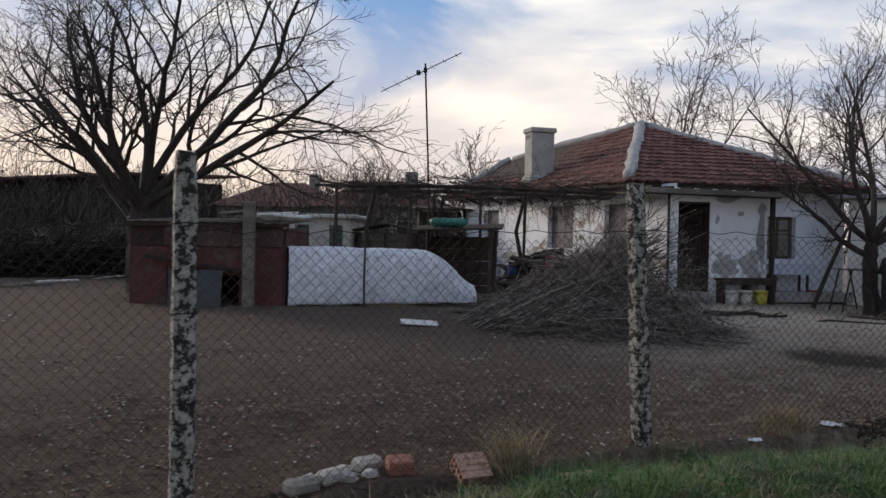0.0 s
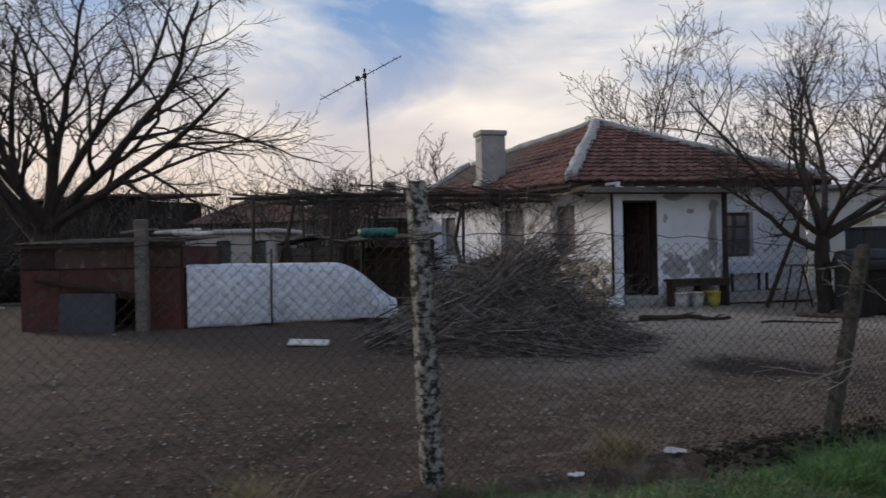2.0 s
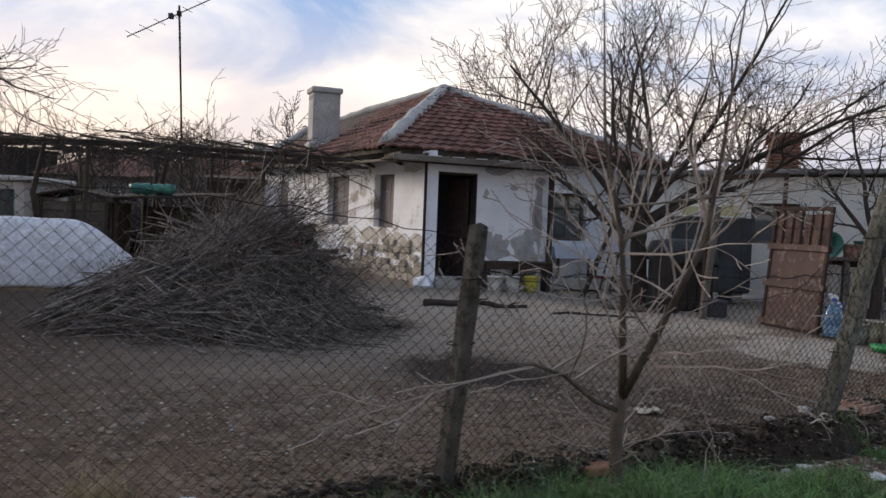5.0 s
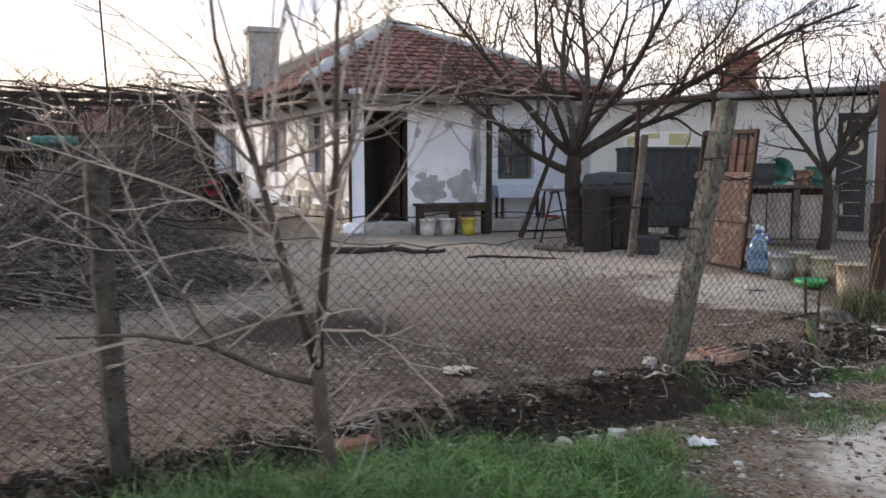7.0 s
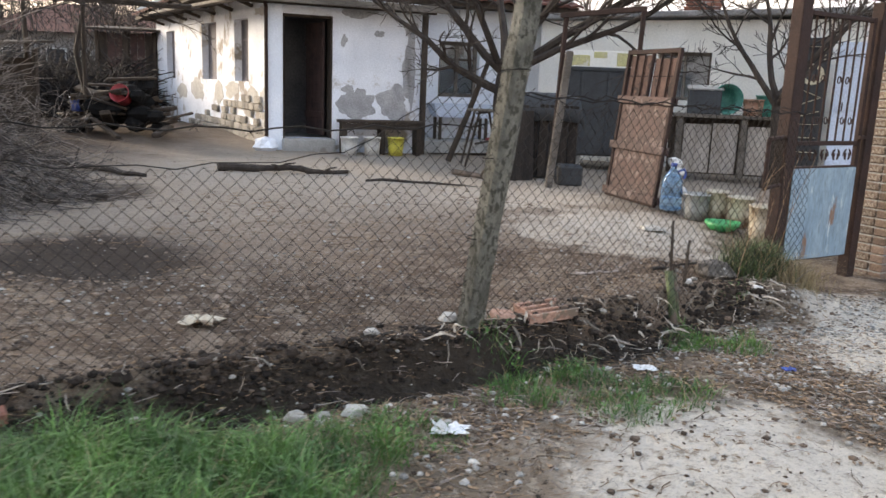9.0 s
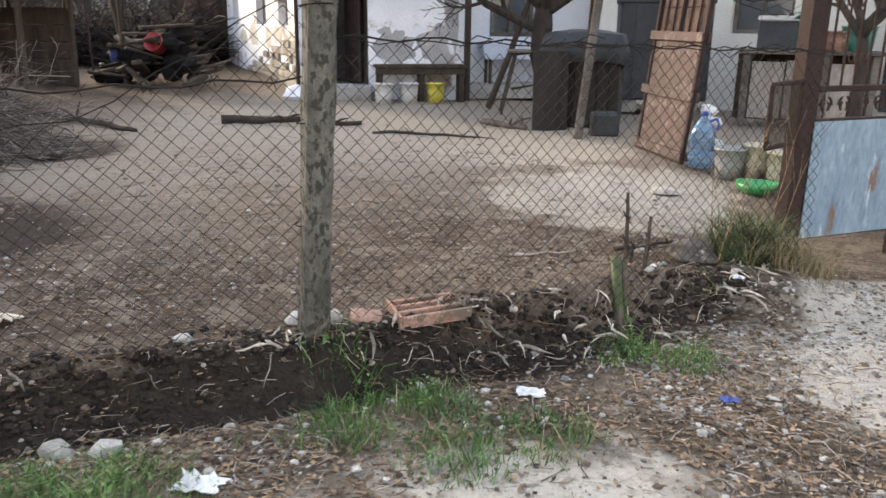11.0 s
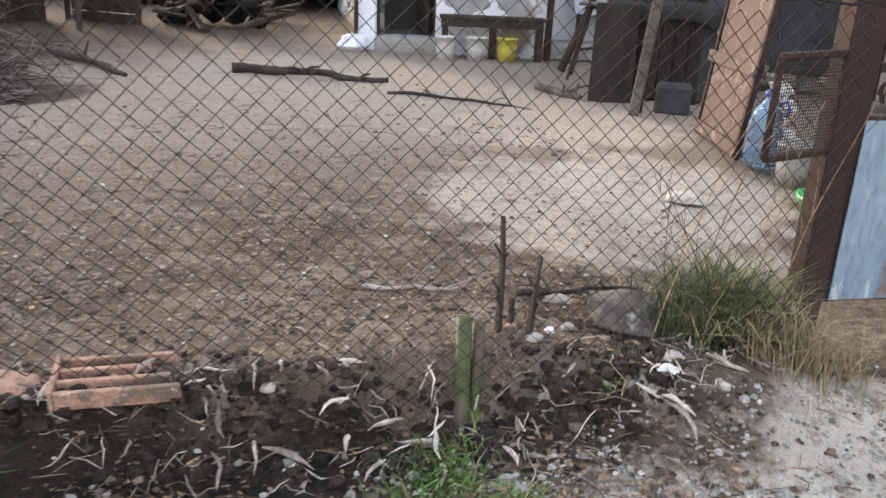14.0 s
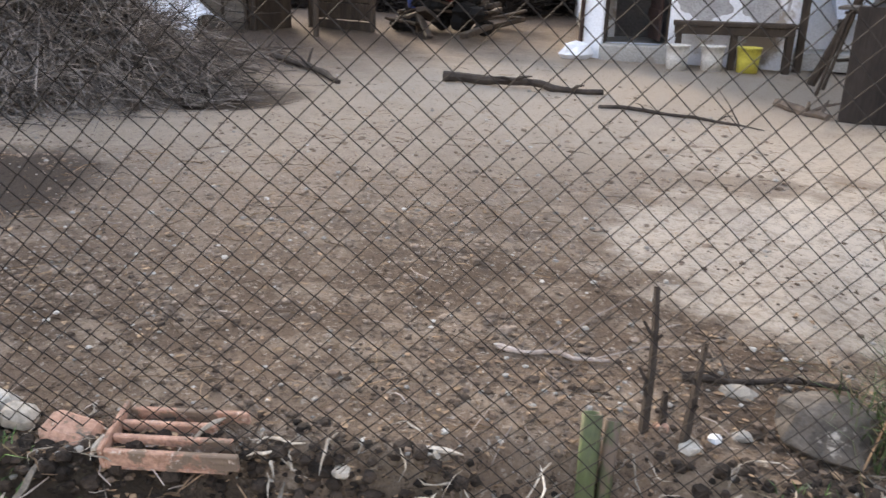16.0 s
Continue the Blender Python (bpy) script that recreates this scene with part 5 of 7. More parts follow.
def build_back_sheds():
    rnd = random.Random(9)
    c = thing("white_shed", pose(-4.98, 15.03, 0.15, 0, 0, 4), "small white painted shed with two dark windows", "shed")
    part("wall", wall_with_holes(Build(), 1.85, 0.0, 1.62, 0.06, [(0.70, 1.0, 0.92, 1.5), (1.42, 1.70, 0.92, 1.5)]), M_WHITE, c)
    part("wall", Build().box((0, 0.062, 0), (0.05, 1.6, 1.62), 0.004), M_WHITE, c)
    part("wall", Build().box((1.80, 0.062, 0), (1.85, 1.6, 1.62), 0.004), M_WHITE, c)
    part("wall", Build().box((0, 1.602, 0), (1.85, 1.65, 1.62), 0.004), M_WHITE, c)
    part("roof", Build().box((-0.12, -0.15, 1.625), (1.97, 1.75, 1.72), 0.03), M_WHITE, c)
    for a, d in ((0.70, 1.0), (1.42, 1.70)):
        f = Build()
        f.box((a, 0.005, 0.92), (a + 0.025, 0.045, 1.5), 0.003)
        f.box((d - 0.025, 0.005, 0.92), (d, 0.045, 1.5), 0.003)
        part("window_frame", f, M_TEAL, c)
        part("pane", Build().box((a + 0.025, 0.02, 0.925), (d - 0.025, 0.026, 1.495), 0.001), M_GLASS, c)
    k = thing("chicken_coop", pose(-3.05, 15.5, 0.15, 0, 0, 3), "low coop of grey weathered boards with a shallow gabled roof", "coop")
    for i in range(8):
        part("board", Build().box((0.02, 0, 0.02 + i * 0.165), (1.15, 0.025, 0.175 + i * 0.165), 0.006), M_GREYWOOD, k)
    for x in (0.0, 0.55, 1.12):
        part("batten", Build().box((x, -0.025, 0), (x + 0.06, -0.002, 1.36), 0.004), M_DARKWOOD, k)
    part("back", Build().box((0.02, 0.9, 0), (1.15, 0.93, 1.34), 0.004), M_DARKWOOD, k)
    part("side", Build().box((-0.03, 0.027, 0), (-0.004, 0.9, 1.34), 0.004), M_DARKWOOD, k)
    part("side", Build().box((1.184, 0.027, 0), (1.21, 0.9, 1.34), 0.004), M_DARKWOOD, k)
    for sgn in (-1, 1):
        part("roof_board", Build().box((-0.72 if sgn < 0 else 0.0, -0.14, 0), (0.0 if sgn < 0 else 0.72, 1.0, 0.03), 0.004,
                                       pose(0.59, 0, 1.53, 0, sgn * 11, 0)), M_DARKWOOD, k)
    d = thing("lean_to", pose(-1.8, 15.8, 0.13), "dark open lean-to of old boards with green plastic on its roof", "lean-to")
    part("roof_sheet", Build().box((-0.15, -0.35, 0), (1.75, 1.3, 0.04), 0.01, pose(0, 0, 1.45, 4, -2, 3)), M_DARKWOOD, d)
    for x, y in ((0.0, -0.15), (1.5, -0.15), (0.0, 1.0), (1.5, 1.0)):
        part("post", Build().tube([(x, y, -0.1), (x + 0.02, y, 1.48)], 0.045, 7), M_DARKWOOD, d)
    for i in range(5):
        part("board", Build().box((0.05, 1.04, i * 0.27), (1.5, 1.065, i * 0.27 + 0.25), 0.006), M_DARKWOOD, d)
    g = thing("plastic_sack", pose(-1.43, 15.7, 1.66), "crumpled green plastic sack on the lean-to roof", "sack")
    s = Build()
    for i in range(4):
        s.lump((i * 0.16, rnd.uniform(-.1, .1), 0.09), 0.17, rnd, 9, 0.7)
    part("sack_body", s, M_TEAL, g, "", True)


def build_pergola():
    rnd = random.Random(12)
    p = thing("pergola", pose(0, 0, 0), "rickety pole pergola tangled with bare vine stems", "pergola")
    xs = (-3.2, -1.75, -0.68, 0.32, 1.55)
    for i, x in enumerate(xs):
        for y in (14.3 + 0.2 * (x + 3.2), 17.2):
            if (y > 16 and x > 1) or (y < 16 and x > -1):
                continue
            part("post", Build().tube([(x, y, 0.0), (x + rnd.uniform(-.06, .06), y, 1.2), (x + rnd.uniform(-.06, .06), y, 2.42)], 0.035, 7), M_DARKWOOD, p)
    for y0, z in ((14.2, 2.40), (15.2, 2.44), (16.2, 2.42), (17.2, 2.45)):
        part("rail", Build().tube([(-3.6, y0, z), (-1.5, y0 + 0.25, z + 0.03), (0.4, y0 + 0.6, z), (2.2, y0 + 0.9, z - 0.05)], 0.028, 6), M_DARKWOOD, p)
    for i in range(9):
        x = -3.4 + i * 0.62
        part("pole", Build().tube([(x, 13.9, 2.46), (x + 0.2, 15.6, 2.49), (x + 0.3, 17.5, 2.46)], 0.02, 5), M_DARKWOOD, p)
    v = Build()
    for i in range(150):
        q = Vector((rnd.uniform(-3.4, 1.9), rnd.uniform(13.9, 17.3), 2.36 + rnd.uniform(-.12, .22)))
        d = Vector((rnd.gauss(0, 1), rnd.gauss(0, 0.6), rnd.gauss(0, 0.15)))
        limb(v, q, d, rnd.uniform(0.6, 1.6), 0.012, 0, rnd, -0.02, (4, 2), 0.004, 0.28, 0.8, 0.5)
    for i in range(60):
        q = Vector((rnd.uniform(-3.4, 1.8), rnd.uniform(13.8, 15.2), 2.35))
        limb(v, q, (rnd.gauss(0, .4), rnd.gauss(0, .3), -1), rnd.uniform(0.3, 0.9), 0.008, 0, rnd, -0.05, (3,), 0.003, 0.2)
    for x, y in ((-1.6, 17.1), (0.2, 17.3), (-2.6, 14.6)):
        v.tube([(x, y, 0), (x + 0.1, y, 0.8), (x - 0.06, y, 1.6), (x + 0.12, y, 2.4)], [0.06, 0.05, 0.045, 0.035], 7)
    tagged(part("vine", v, M_BARK, p, "tangled leafless vine stems"), kind="stuff")


def build_antenna():
    a = thing("antenna", pose(-2.35, 19.95, 0.2), "tall thin television aerial mast with a slanting boom", "antenna")
    part("mast", Build().tube([(0.12, 0, 0), (0.02, 0, 3.0), (-0.11, 0, 5.8)], 0.024, 8), M_RUST, a)
    o, d = Vector((-1.29, 0, 5.07)), Vector((2.14, 0, 1.0))
    part("boom", Build().tube([o, o + d], 0.014, 6), M_ZINC, a)
    for i in range(7):
        k = 0.06 + i * 0.145
        q = o + d * k
        ln = 0.34 - 0.03 * i
        part("element", Build().tube([q - Vector((0.02, ln, 0)), q + Vector((0.02, ln, 0))], 0.007, 5), M_ZINC, a)
    part("dipole_box", Build().box((-0.34, -0.06, 5.50), (-0.24, 0.06, 5.62), 0.012), M_DARK, a)
    part("clamp", Build().box((-0.15, -0.04, 5.56), (-0.06, 0.04, 5.68), 0.006), M_RUST, a)
    for sx, sy in ((2.2, 1.5), (-2.2, 1.5)):
        part("guy_wire", Build().tube([(0.0, 0, 3.6), (sx, sy, 1.9)], 0.004, 4), M_WIRE, a)


build_tarp()
build_red_shed()
build_back_sheds()
build_pergola()
build_antenna()

# ---------------------------------------------------------------- right part: outbuilding and iron work


def build_outbuilding():
    o = thing("outbuilding", pose(7.9, 19.4, 0.1, 0, 0, -26.5), "long low limewashed outbuilding with a flat roof edge and brick chimney", "outbuilding")
    part("wall", wall_with_holes(Build(), 8.5, -0.2, 2.42, 0.3, [(2.2, 3.1, 1.1, 1.9)]), M_OUTWALL, o)
    part("wall", Build().box((-0.002, 0.302, -0.2), (0.3, 4.0, 2.42), 0.004), M_OUTWALL, o)
    part("wall", Build().box((8.2, 0.302, -0.2), (8.5, 4.0, 2.42), 0.004), M_OUTWALL, o)
    part("wall", Build().box((0, 4.002, -0.2), (8.5, 4.3, 2.42), 0.004), M_OUTWALL, o)
    part("roof_slab", Build().box((-0.25, -0.22, 2.425), (8.75, 4.5, 2.53), 0.02, pose(0, 0, 0, 0, -0.6, 0)), M_ROOFSHEET, o)
    w = new("window")
    w.parent, w.matrix_local = o, pose(2.2, 0.1, 0)
    f = Build()
    for lo, hi in (((0, 0, 1.1), (0.06, 0.05, 1.9)), ((0.84, 0, 1.1), (0.9, 0.05, 1.9)), ((0.06, 0.002, 1.84), (0.84, 0.048, 1.9)), ((0.06, 0.002, 1.1), (0.84, 0.048, 1.16)),
                   ((0.42, 0.004, 1.16), (0.47, 0.046, 1.84))):
        f.box(lo, hi, 0.004)
    part("window_frame", f, M_GREYWOOD, w)
    part("pane", Build().box((0.055, 0.022, 1.155), (0.845, 0.028, 1.845), 0.001), M_GLASS, w)
    ch = new("chimney")
    ch.parent = o
    ch.matrix_local = pose(2.62, 1.1, 0, 0, 0, 12)
    tagged(ch, "short crumbling red brick chimney")
    part("core", Build().box((-0.27, -0.27, 2.4), (0.27, 0.27, 3.36), 0.01), M_CEMENT, ch)
    me = Build().box((-0.14, -0.062, 0), (0.14, 0.062, 0.064), 0.01).mesh("brick")
    me.materials.append(M_BRICK)
    rnd = random.Random(15)
    for c in range(12):
        for side in range(4):
            for k in range(2):
                if c == 11 and rnd.random() < 0.4:
                    continue
                b = new("brick", me)
                b.parent = ch
                grow = 0.05 if c in (9, 10) else 0.0
                b.matrix_local = pose(0, 0, 2.5 + c * 0.076, 0, 0, side * 90) @ pose(-0.148 + k * 0.292 + (0.03 if c % 2 else -0.03) + rnd.uniform(-.008, .008),
                                                                                  -0.225 - grow + rnd.uniform(-.012, .008), 0, 0, 0, rnd.uniform(-2, 2))


def build_signboard():
    s = thing("signboard", pose(11.62, 16.75, 0.25, 0, 0, -12), "old dark signboard stood on end with cream painted letter shapes", "sign")
    part("board", Build().box((0, 0, 0), (0.46, 0.03, 1.95), 0.006), M_DARK, s)
    # turned letter shapes, plain bars and rings
    def bar(x0, z0, x1, z1, w=0.05):
        part("letter", Build().beam((x0, -0.005, z0), (x1, -0.005, z1), w, 0.008, 0.001), M_LETTER, s)
    def ring(z, r):
        b = Build()
        n = 22
        for i in range(n + 1):
            a = 6.2832 * i / n
            for q in (r, r - 0.055):
                b.v.append((0.23 + q * 1.05 * math.cos(a), -0.006, z + q * math.sin(a)))
        b.f = [(2 * i, 2 * i + 2, 2 * i + 3, 2 * i + 1) for i in range(n)]
        ob = part("letter", b, M_LETTER, s)
        ob.modifiers.new("thickness", "SOLIDIFY").thickness = 0.006
    bar(0.08, 1.82, 0.38, 1.82)
    bar(0.10, 1.64, 0.10, 1.80)
    bar(0.36, 1.62, 0.36, 1.80)
    ring(1.42, 0.155)
    bar(0.08, 1.20, 0.38, 1.08)
    bar(0.08, 0.96, 0.38, 1.08)
    bar(0.08, 0.78, 0.38, 0.88)
    bar(0.08, 0.68, 0.38, 0.68)
    bar(0.08, 0.48, 0.38, 0.48)
    bar(0.08, 0.26, 0.38, 0.26)
    bar(0.10, 0.28, 0.10, 0.46)
    d = thing("blue_door", pose(12.16, 16.62, 0.2, 0, 0, -12), "light blue painted door set against the outbuilding", "door")
    part("door_panel", Build().box((0, 0, 0), (1.3, 0.04, 1.95), 0.006), M_LIGHTBLUE, d)
    for z in (0.1, 0.95, 1.75):
        part("rail", Build().box((0.05, -0.018, z), (1.25, -0.002, z + 0.1), 0.004), M_LIGHTBLUE, d)
    part("handle", Build().tube([(0.12, -0.02, 0.95), (0.12, -0.06, 0.95), (0.12, -0.06, 1.08)], 0.01), M_RUST, d)


def build_iron_door():
    bl, br, up = Vector((8.52, 13.68, 0.10)), Vector((8.91, 12.70, 0.10)), Vector((0.19, -0.02, 1.66))
    ex = (br - bl).normalized()
    nz = (ex.cross(up)).normalized()
    ez = nz.cross(ex).normalized()
    m = Matrix(((ex.x, -nz.x, ez.x, bl.x), (ex.y, -nz.y, ez.y, bl.y), (ex.z, -nz.z, ez.z, bl.z), (0, 0, 0, 1)))
    d = thing("iron_door", m, "rusty sheet iron door leaf standing ajar with wooden ledges", "door")
    w, h = 1.055, 1.68
    f = Build()
    for lo, hi in (((0, -0.02, 0), (0.05, 0.02, h)), ((w - 0.05, -0.02, 0), (w, 0.02, h)), ((0.05, -0.018, 0), (w - 0.05, 0.018, 0.05)), ((0.05, -0.018, h - 0.05), (w - 0.05, 0.018, h))):
        f.box(lo, hi, 0.004)
    part("door_frame", f, M_RUST, d)
    for i in range(5):
        x = 0.19 + i * 0.17
        part("bar", Build().tube([(x, 0, 1.13), (x, 0, h - 0.05)], 0.010 if i != 2 else 0.022, 6), M_RUST, d)
    for z in (1.39,):
        part("bar", Build().tube([(0.05, 0.012, z), (w - 0.05, 0.012, z)], 0.007, 6), M_RUST, d)
    for x0, x1, z0, z1 in ((0.06, 0.50, 1.15, 1.62), (0.56, 0.99, 1.15, 1.58)):
        part("patch_plate", Build().box((x0, 0.014, z0), (x1, 0.018, z1), 0.001), M_RUSTMESH, d, "blotched plate wired to the bars")
    for z0, z1, mat in ((0.05, 0.60, M_RUSTPANEL), (0.60, 1.12, M_RUSTPANEL)):
        part("sheet_panel", Build().box((0.05, -0.006, z0 + 0.003), (w - 0.05, 0.006, z1 - 0.003), 0.001), mat, d)
    for z in (0.03, 0.56, 1.08):
        part("ledge", Build().box((-0.03, 0.022, z), (w + 0.02, 0.045, z + 0.085), 0.005), M_RUSTPANEL, d, "reddish wooden ledge")
        part("ledge", Build().box((-0.03, -0.045, z), (w + 0.02, -0.022, z + 0.085), 0.005), M_RUSTPANEL, d, "reddish wooden ledge")
    fr = thing("iron_frame", pose(0, 0, 0), "rusty iron doorway frame standing over the iron door", "frame")
    part("upright", Build().beam((8.75, 13.75, 0.05), (8.80, 13.75, 2.22), 0.06, 0.05), M_RUST, fr)
    part("upright", Build().beam((7.90, 14.50, 0.05), (7.98, 14.52, 2.18), 0.06, 0.05), M_RUST, fr)
    part("crossbar", Build().beam((7.92, 14.52, 2.20), (8.82, 13.74, 2.24), 0.06, 0.06), M_RUST, fr)
    p = thing("wooden_post", pose(7.86, 14.35, 0.05), "grey weathered wooden post standing in the yard", "post")
    b = Build()
    b.beam((0, 0, -0.2), (0.18, 0.02, 1.72), 0.10, 0.09, 0.015)
    part("shaft", b, M_GREYWOOD, p)


def build_yard_clutter():
    rnd = random.Random(19)
    t = thing("steel_tank", pose(8.25, 17.0, 0.1, 0, 0, 4), "dark grey steel box tank standing on blocks by the outbuilding", "tank")
    part("tank_body", Build().box((0, 0, 0.18), (1.25, 0.9, 1.55), 0.03), M_TANK, t)
    for x in (0.1, 0.95):
        part("block", Build().box((x, 0.1, 0), (x + 0.2, 0.8, 0.178), 0.01), M_CEMENT, t)
    part("rim", Build().box((-0.02, -0.02, 1.50), (1.27, 0.92, 1.565), 0.012), M_TANK, t)
    for k in range(3):
        part("rib", Build().box((0.2 + k * 0.42, -0.018, 0.24), (0.24 + k * 0.42, -0.001, 1.49), 0.005), M_TANK, t)
    c = thing("painted_board", pose(8.30, 17.62, 1.667, -6, 0, 4), "long pale board with yellow and cream painted patches on the tank", "board")
    part("panel", Build().box((0, 0, 0), (1.2, 0.02, 0.28), 0.004), M_OUTWALL, c)
    for x0, x1, z0, z1 in ((0.03, 0.34, 0.03, 0.2), (0.78, 1.17, 0.04, 0.25), (0.40, 0.62, 0.16, 0.26)):
        part("painted_patch", Build().box((x0, -0.004, z0), (x1, -0.0005, z1), 0.001), M_PALEYELLOW, c, "faded yellow painted patch")
    h = thing("hutch", pose(7.35, 15.35, 0.08, 0, 0, -4), "dark board hutch under a tarpaulin beneath the fruit tree", "hutch")
    for i in range(7):
        part("board", Build().box((0.01 + i * 0.135, -0.02 - rnd.random() * 0.012, 0.02), (0.135 + i * 0.135, 0.0, 1.02 - rnd.random() * 0.05), 0.006), M_BLACKWOOD, h)
    part("body", Build().box((0, 0.005, 0), (0.95, 0.7, 1.05), 0.02), M_DARK, h)
    cov = Build()
    for i in range(13):
        for j in range(9):
            x, y = -0.08 + 1.12 * i / 12, -0.08 + 0.86 * j / 8
            e = max(abs(x - 0.47) / 0.56, abs(y - 0.35) / 0.43)
            cov.v.append((x, y, 1.09 + 0.08 * (1 - e * e) + 0.02 * noise.noise((x * 5, y * 5, 0)) - (0.30 * (e - 0.9) / 0.1 if e > 0.9 else 0)))
    cov.f = [(i * 9 + j, (i + 1) * 9 + j, (i + 1) * 9 + j + 1, i * 9 + j + 1) for i in range(12) for j in range(8)]
    ob = part("cover", cov, M_DARK, h, "sagging black tarpaulin cover", True)
    ob.modifiers.new("thickness", "SOLIDIFY").thickness = 0.008
    lp = thing("wooden_pole", pose(6.42, 17.0, 0.1), "old pole leaning towards the fruit tree", "pole")
    part("pole", Build().tube([(0, 0, 0), (0.3, 0.02, 0.8), (0.62, -0.1, 1.7)], [0.05, 0.045, 0.035], 7), M_DARKWOOD, lp)
    tr = thing("trestle", pose(6.85, 16.2, 0.1, 0, 0, 10), "rough wooden trestle made of thin poles", "trestle")
    for x, y, dx in ((0, 0, 0.12), (0.35, 0, -0.12), (0, 0.5, 0.12), (0.35, 0.5, -0.12)):
        part("leg", Build().tube([(x - dx, y, 0), (x + dx * 0.6, y, 0.85)], 0.018, 6), M_DARKWOOD, tr)
    for z in (0.35, 0.8):
        part("rung", Build().tube([(0.02, 0, z), (0.34, 0.5, z + 0.02)], 0.016, 6), M_DARKWOOD, tr)
    part("plank", Build().box((-0.05, -0.05, 0.83), (0.42, 0.55, 0.86), 0.006), M_GREYWOOD, tr)
    bd = thing("board", pose(7.30, 14.95, 0.06, -8, 0, 12), "brown board leaning beside the wooden post", "board")
    part("panel", Build().box((0, 0, 0), (0.42, 0.03, 0.95), 0.006), M_BLACKWOOD, bd)
    sb = thing("stone_block", pose(8.02, 14.55, 0.06, 0, 0, 8), "dark squared block at the foot of the post", "block")
    part("block", Build().box((0, 0, 0), (0.32, 0.28, 0.28), 0.03), M_DARK, sb)
    # bench with shelves before the outbuilding
    b = thing("workbench", pose(9.75, 16.1, 0.12, 0, 0, -6), "rough plank bench holding old pots and tubs", "bench")
    part("top", Build().box((0, 0, 0.86), (1.65, 0.6, 0.91), 0.008), M_GREYWOOD, b)
    for x in (0.05, 0.95, 1.52):
        part("leg", Build().box((x, 0.04, 0), (x + 0.09, 0.13, 0.858), 0.008), M_GREYWOOD, b)
    for x0, x1 in ((0.16, 0.55), (0.57, 0.93), (1.06, 1.5)):
        part("front_board", Build().box((x0, 0.10, 0.06), (x1, 0.125, 0.80 + rnd.uniform(-.06, .02)), 0.006), M_PALEBOARD, b)
    part("back", Build().box((0, 0.58, 0.0), (1.65, 0.6, 0.85), 0.004), M_DARKWOOD, b)

    def tub(name, x, y, z, r, hgt, mat, label, tilt=0, cat="tub", group="", flare=1.18):
        e = thing(name, pose(x, y, z, tilt, 0, 0), label, cat, group)
        part("tub_wall", Build().lathe([(r * 0.2, 0.001), (r, 0.0), (r * (1 + (flare - 1) * 0.5), hgt * 0.5), (r * flare, hgt), (r * flare * 1.05, hgt), (r * flare * 1.05, hgt - 0.02),
                                        (r * flare * 1.0, hgt - 0.02), (r * flare * 0.95, hgt - 0.01), (r * 0.93, 0.02), (0.001, 0.02)], 18), mat, e, "", True)
        return e
    tub("plastic_tub", 10.50, 16.45, 1.245, 0.18, 0.30, M_TEAL, "teal plastic tub tipped on its side on the plank bench", 88)
    tub("clay_pot", 10.90, 16.2, 1.03, 0.14, 0.24, M_HOLLOW, "orange clay pot on the plank bench", cat="pot")
    tub("plastic_tub", 11.12, 16.2, 1.03, 0.17, 0.3, M_TEAL, "dark teal plastic tub on the plank bench")
    g = thing("metal_box", pose(9.95, 16.2, 1.032, 0, 0, -10), "grey metal box with a sloping lid on the bench", "box")
    part("box_body", Build().box((0, 0, 0), (0.46, 0.32, 0.34), 0.012), M_TANK, g)
    part("lid", Build().box((-0.02, -0.02, 0), (0.48, 0.36, 0.02), 0.005, pose(0, 0, 0.345, 8)), M_ZINC, g)
    # water jug, pails and bits beside the iron door
    j = thing("water_jug", pose(9.06, 12.62, 0.105), "big clear blue plastic water jug standing by the iron door", "jug")
    prof = [(0.001, 0.0), (0.105, 0.0), (0.115, 0.02), (0.11, 0.06), (0.115, 0.09), (0.11, 0.14), (0.115, 0.18), (0.11, 0.24), (0.11, 0.29), (0.085, 0.36), (0.045, 0.41), (0.03, 0.43), (0.03, 0.47)]
    part("jug_body", Build().lathe(prof, 22), M_JUG, j, "", True)
    part("cap", Build().lathe([(0.034, 0.455), (0.034, 0.49), (0.001, 0.49)], 16), M_BLUE, j, "dark blue screw cap", True)
    part("handle", Build().tube([(0.05, 0, 0.40), (0.11, 0, 0.43), (0.13, 0, 0.38), (0.115, 0, 0.33)], 0.012, 8), M_BLUE, j)
    bg = thing("plastic_bag", pose(9.16, 12.80, 0.10), "crumpled clear and white plastic bag behind the jug", "bag")
    s = Build()
    for i in range(5):
        s.lump((rnd.uniform(-.06, .06), rnd.uniform(-.05, .05), 0.08 + i * 0.10), 0.085, rnd, 11, 0.85)
    part("bag_body", s, M_WHITE, bg)

    def pail(x, y, r, hgt, mat, label, lid=None):
        e = tub("pail", x, y, ground_z(x, y) - 0.005, r, hgt, mat, label, 0, "pail", "pails by the iron door")
        part("handle", Build().tube([(r * 1.2 * math.cos(a), r * 1.24 * math.sin(a) * 0.2 - r * 0.9 * math.sin(a), hgt * 0.98 - 0.05 * math.sin(a)) for a in [k * 0.3142 for k in range(11)]], 0.004, 5), M_RUST, e)
        return e
    pail(9.29, 12.47, 0.115, 0.27, M_ZINC, "dented grey zinc pail on the ground")
    pail(9.52, 12.52, 0.105, 0.29, M_BEIGE, "stained beige plastic pail on the ground")
    pail(9.69, 12.30, 0.11, 0.30, M_BEIGE, "stained brown plastic pail on the ground")
    pail(9.77, 11.80, 0.12, 0.36, M_BEIGE, "tall beige drum pail on the ground")
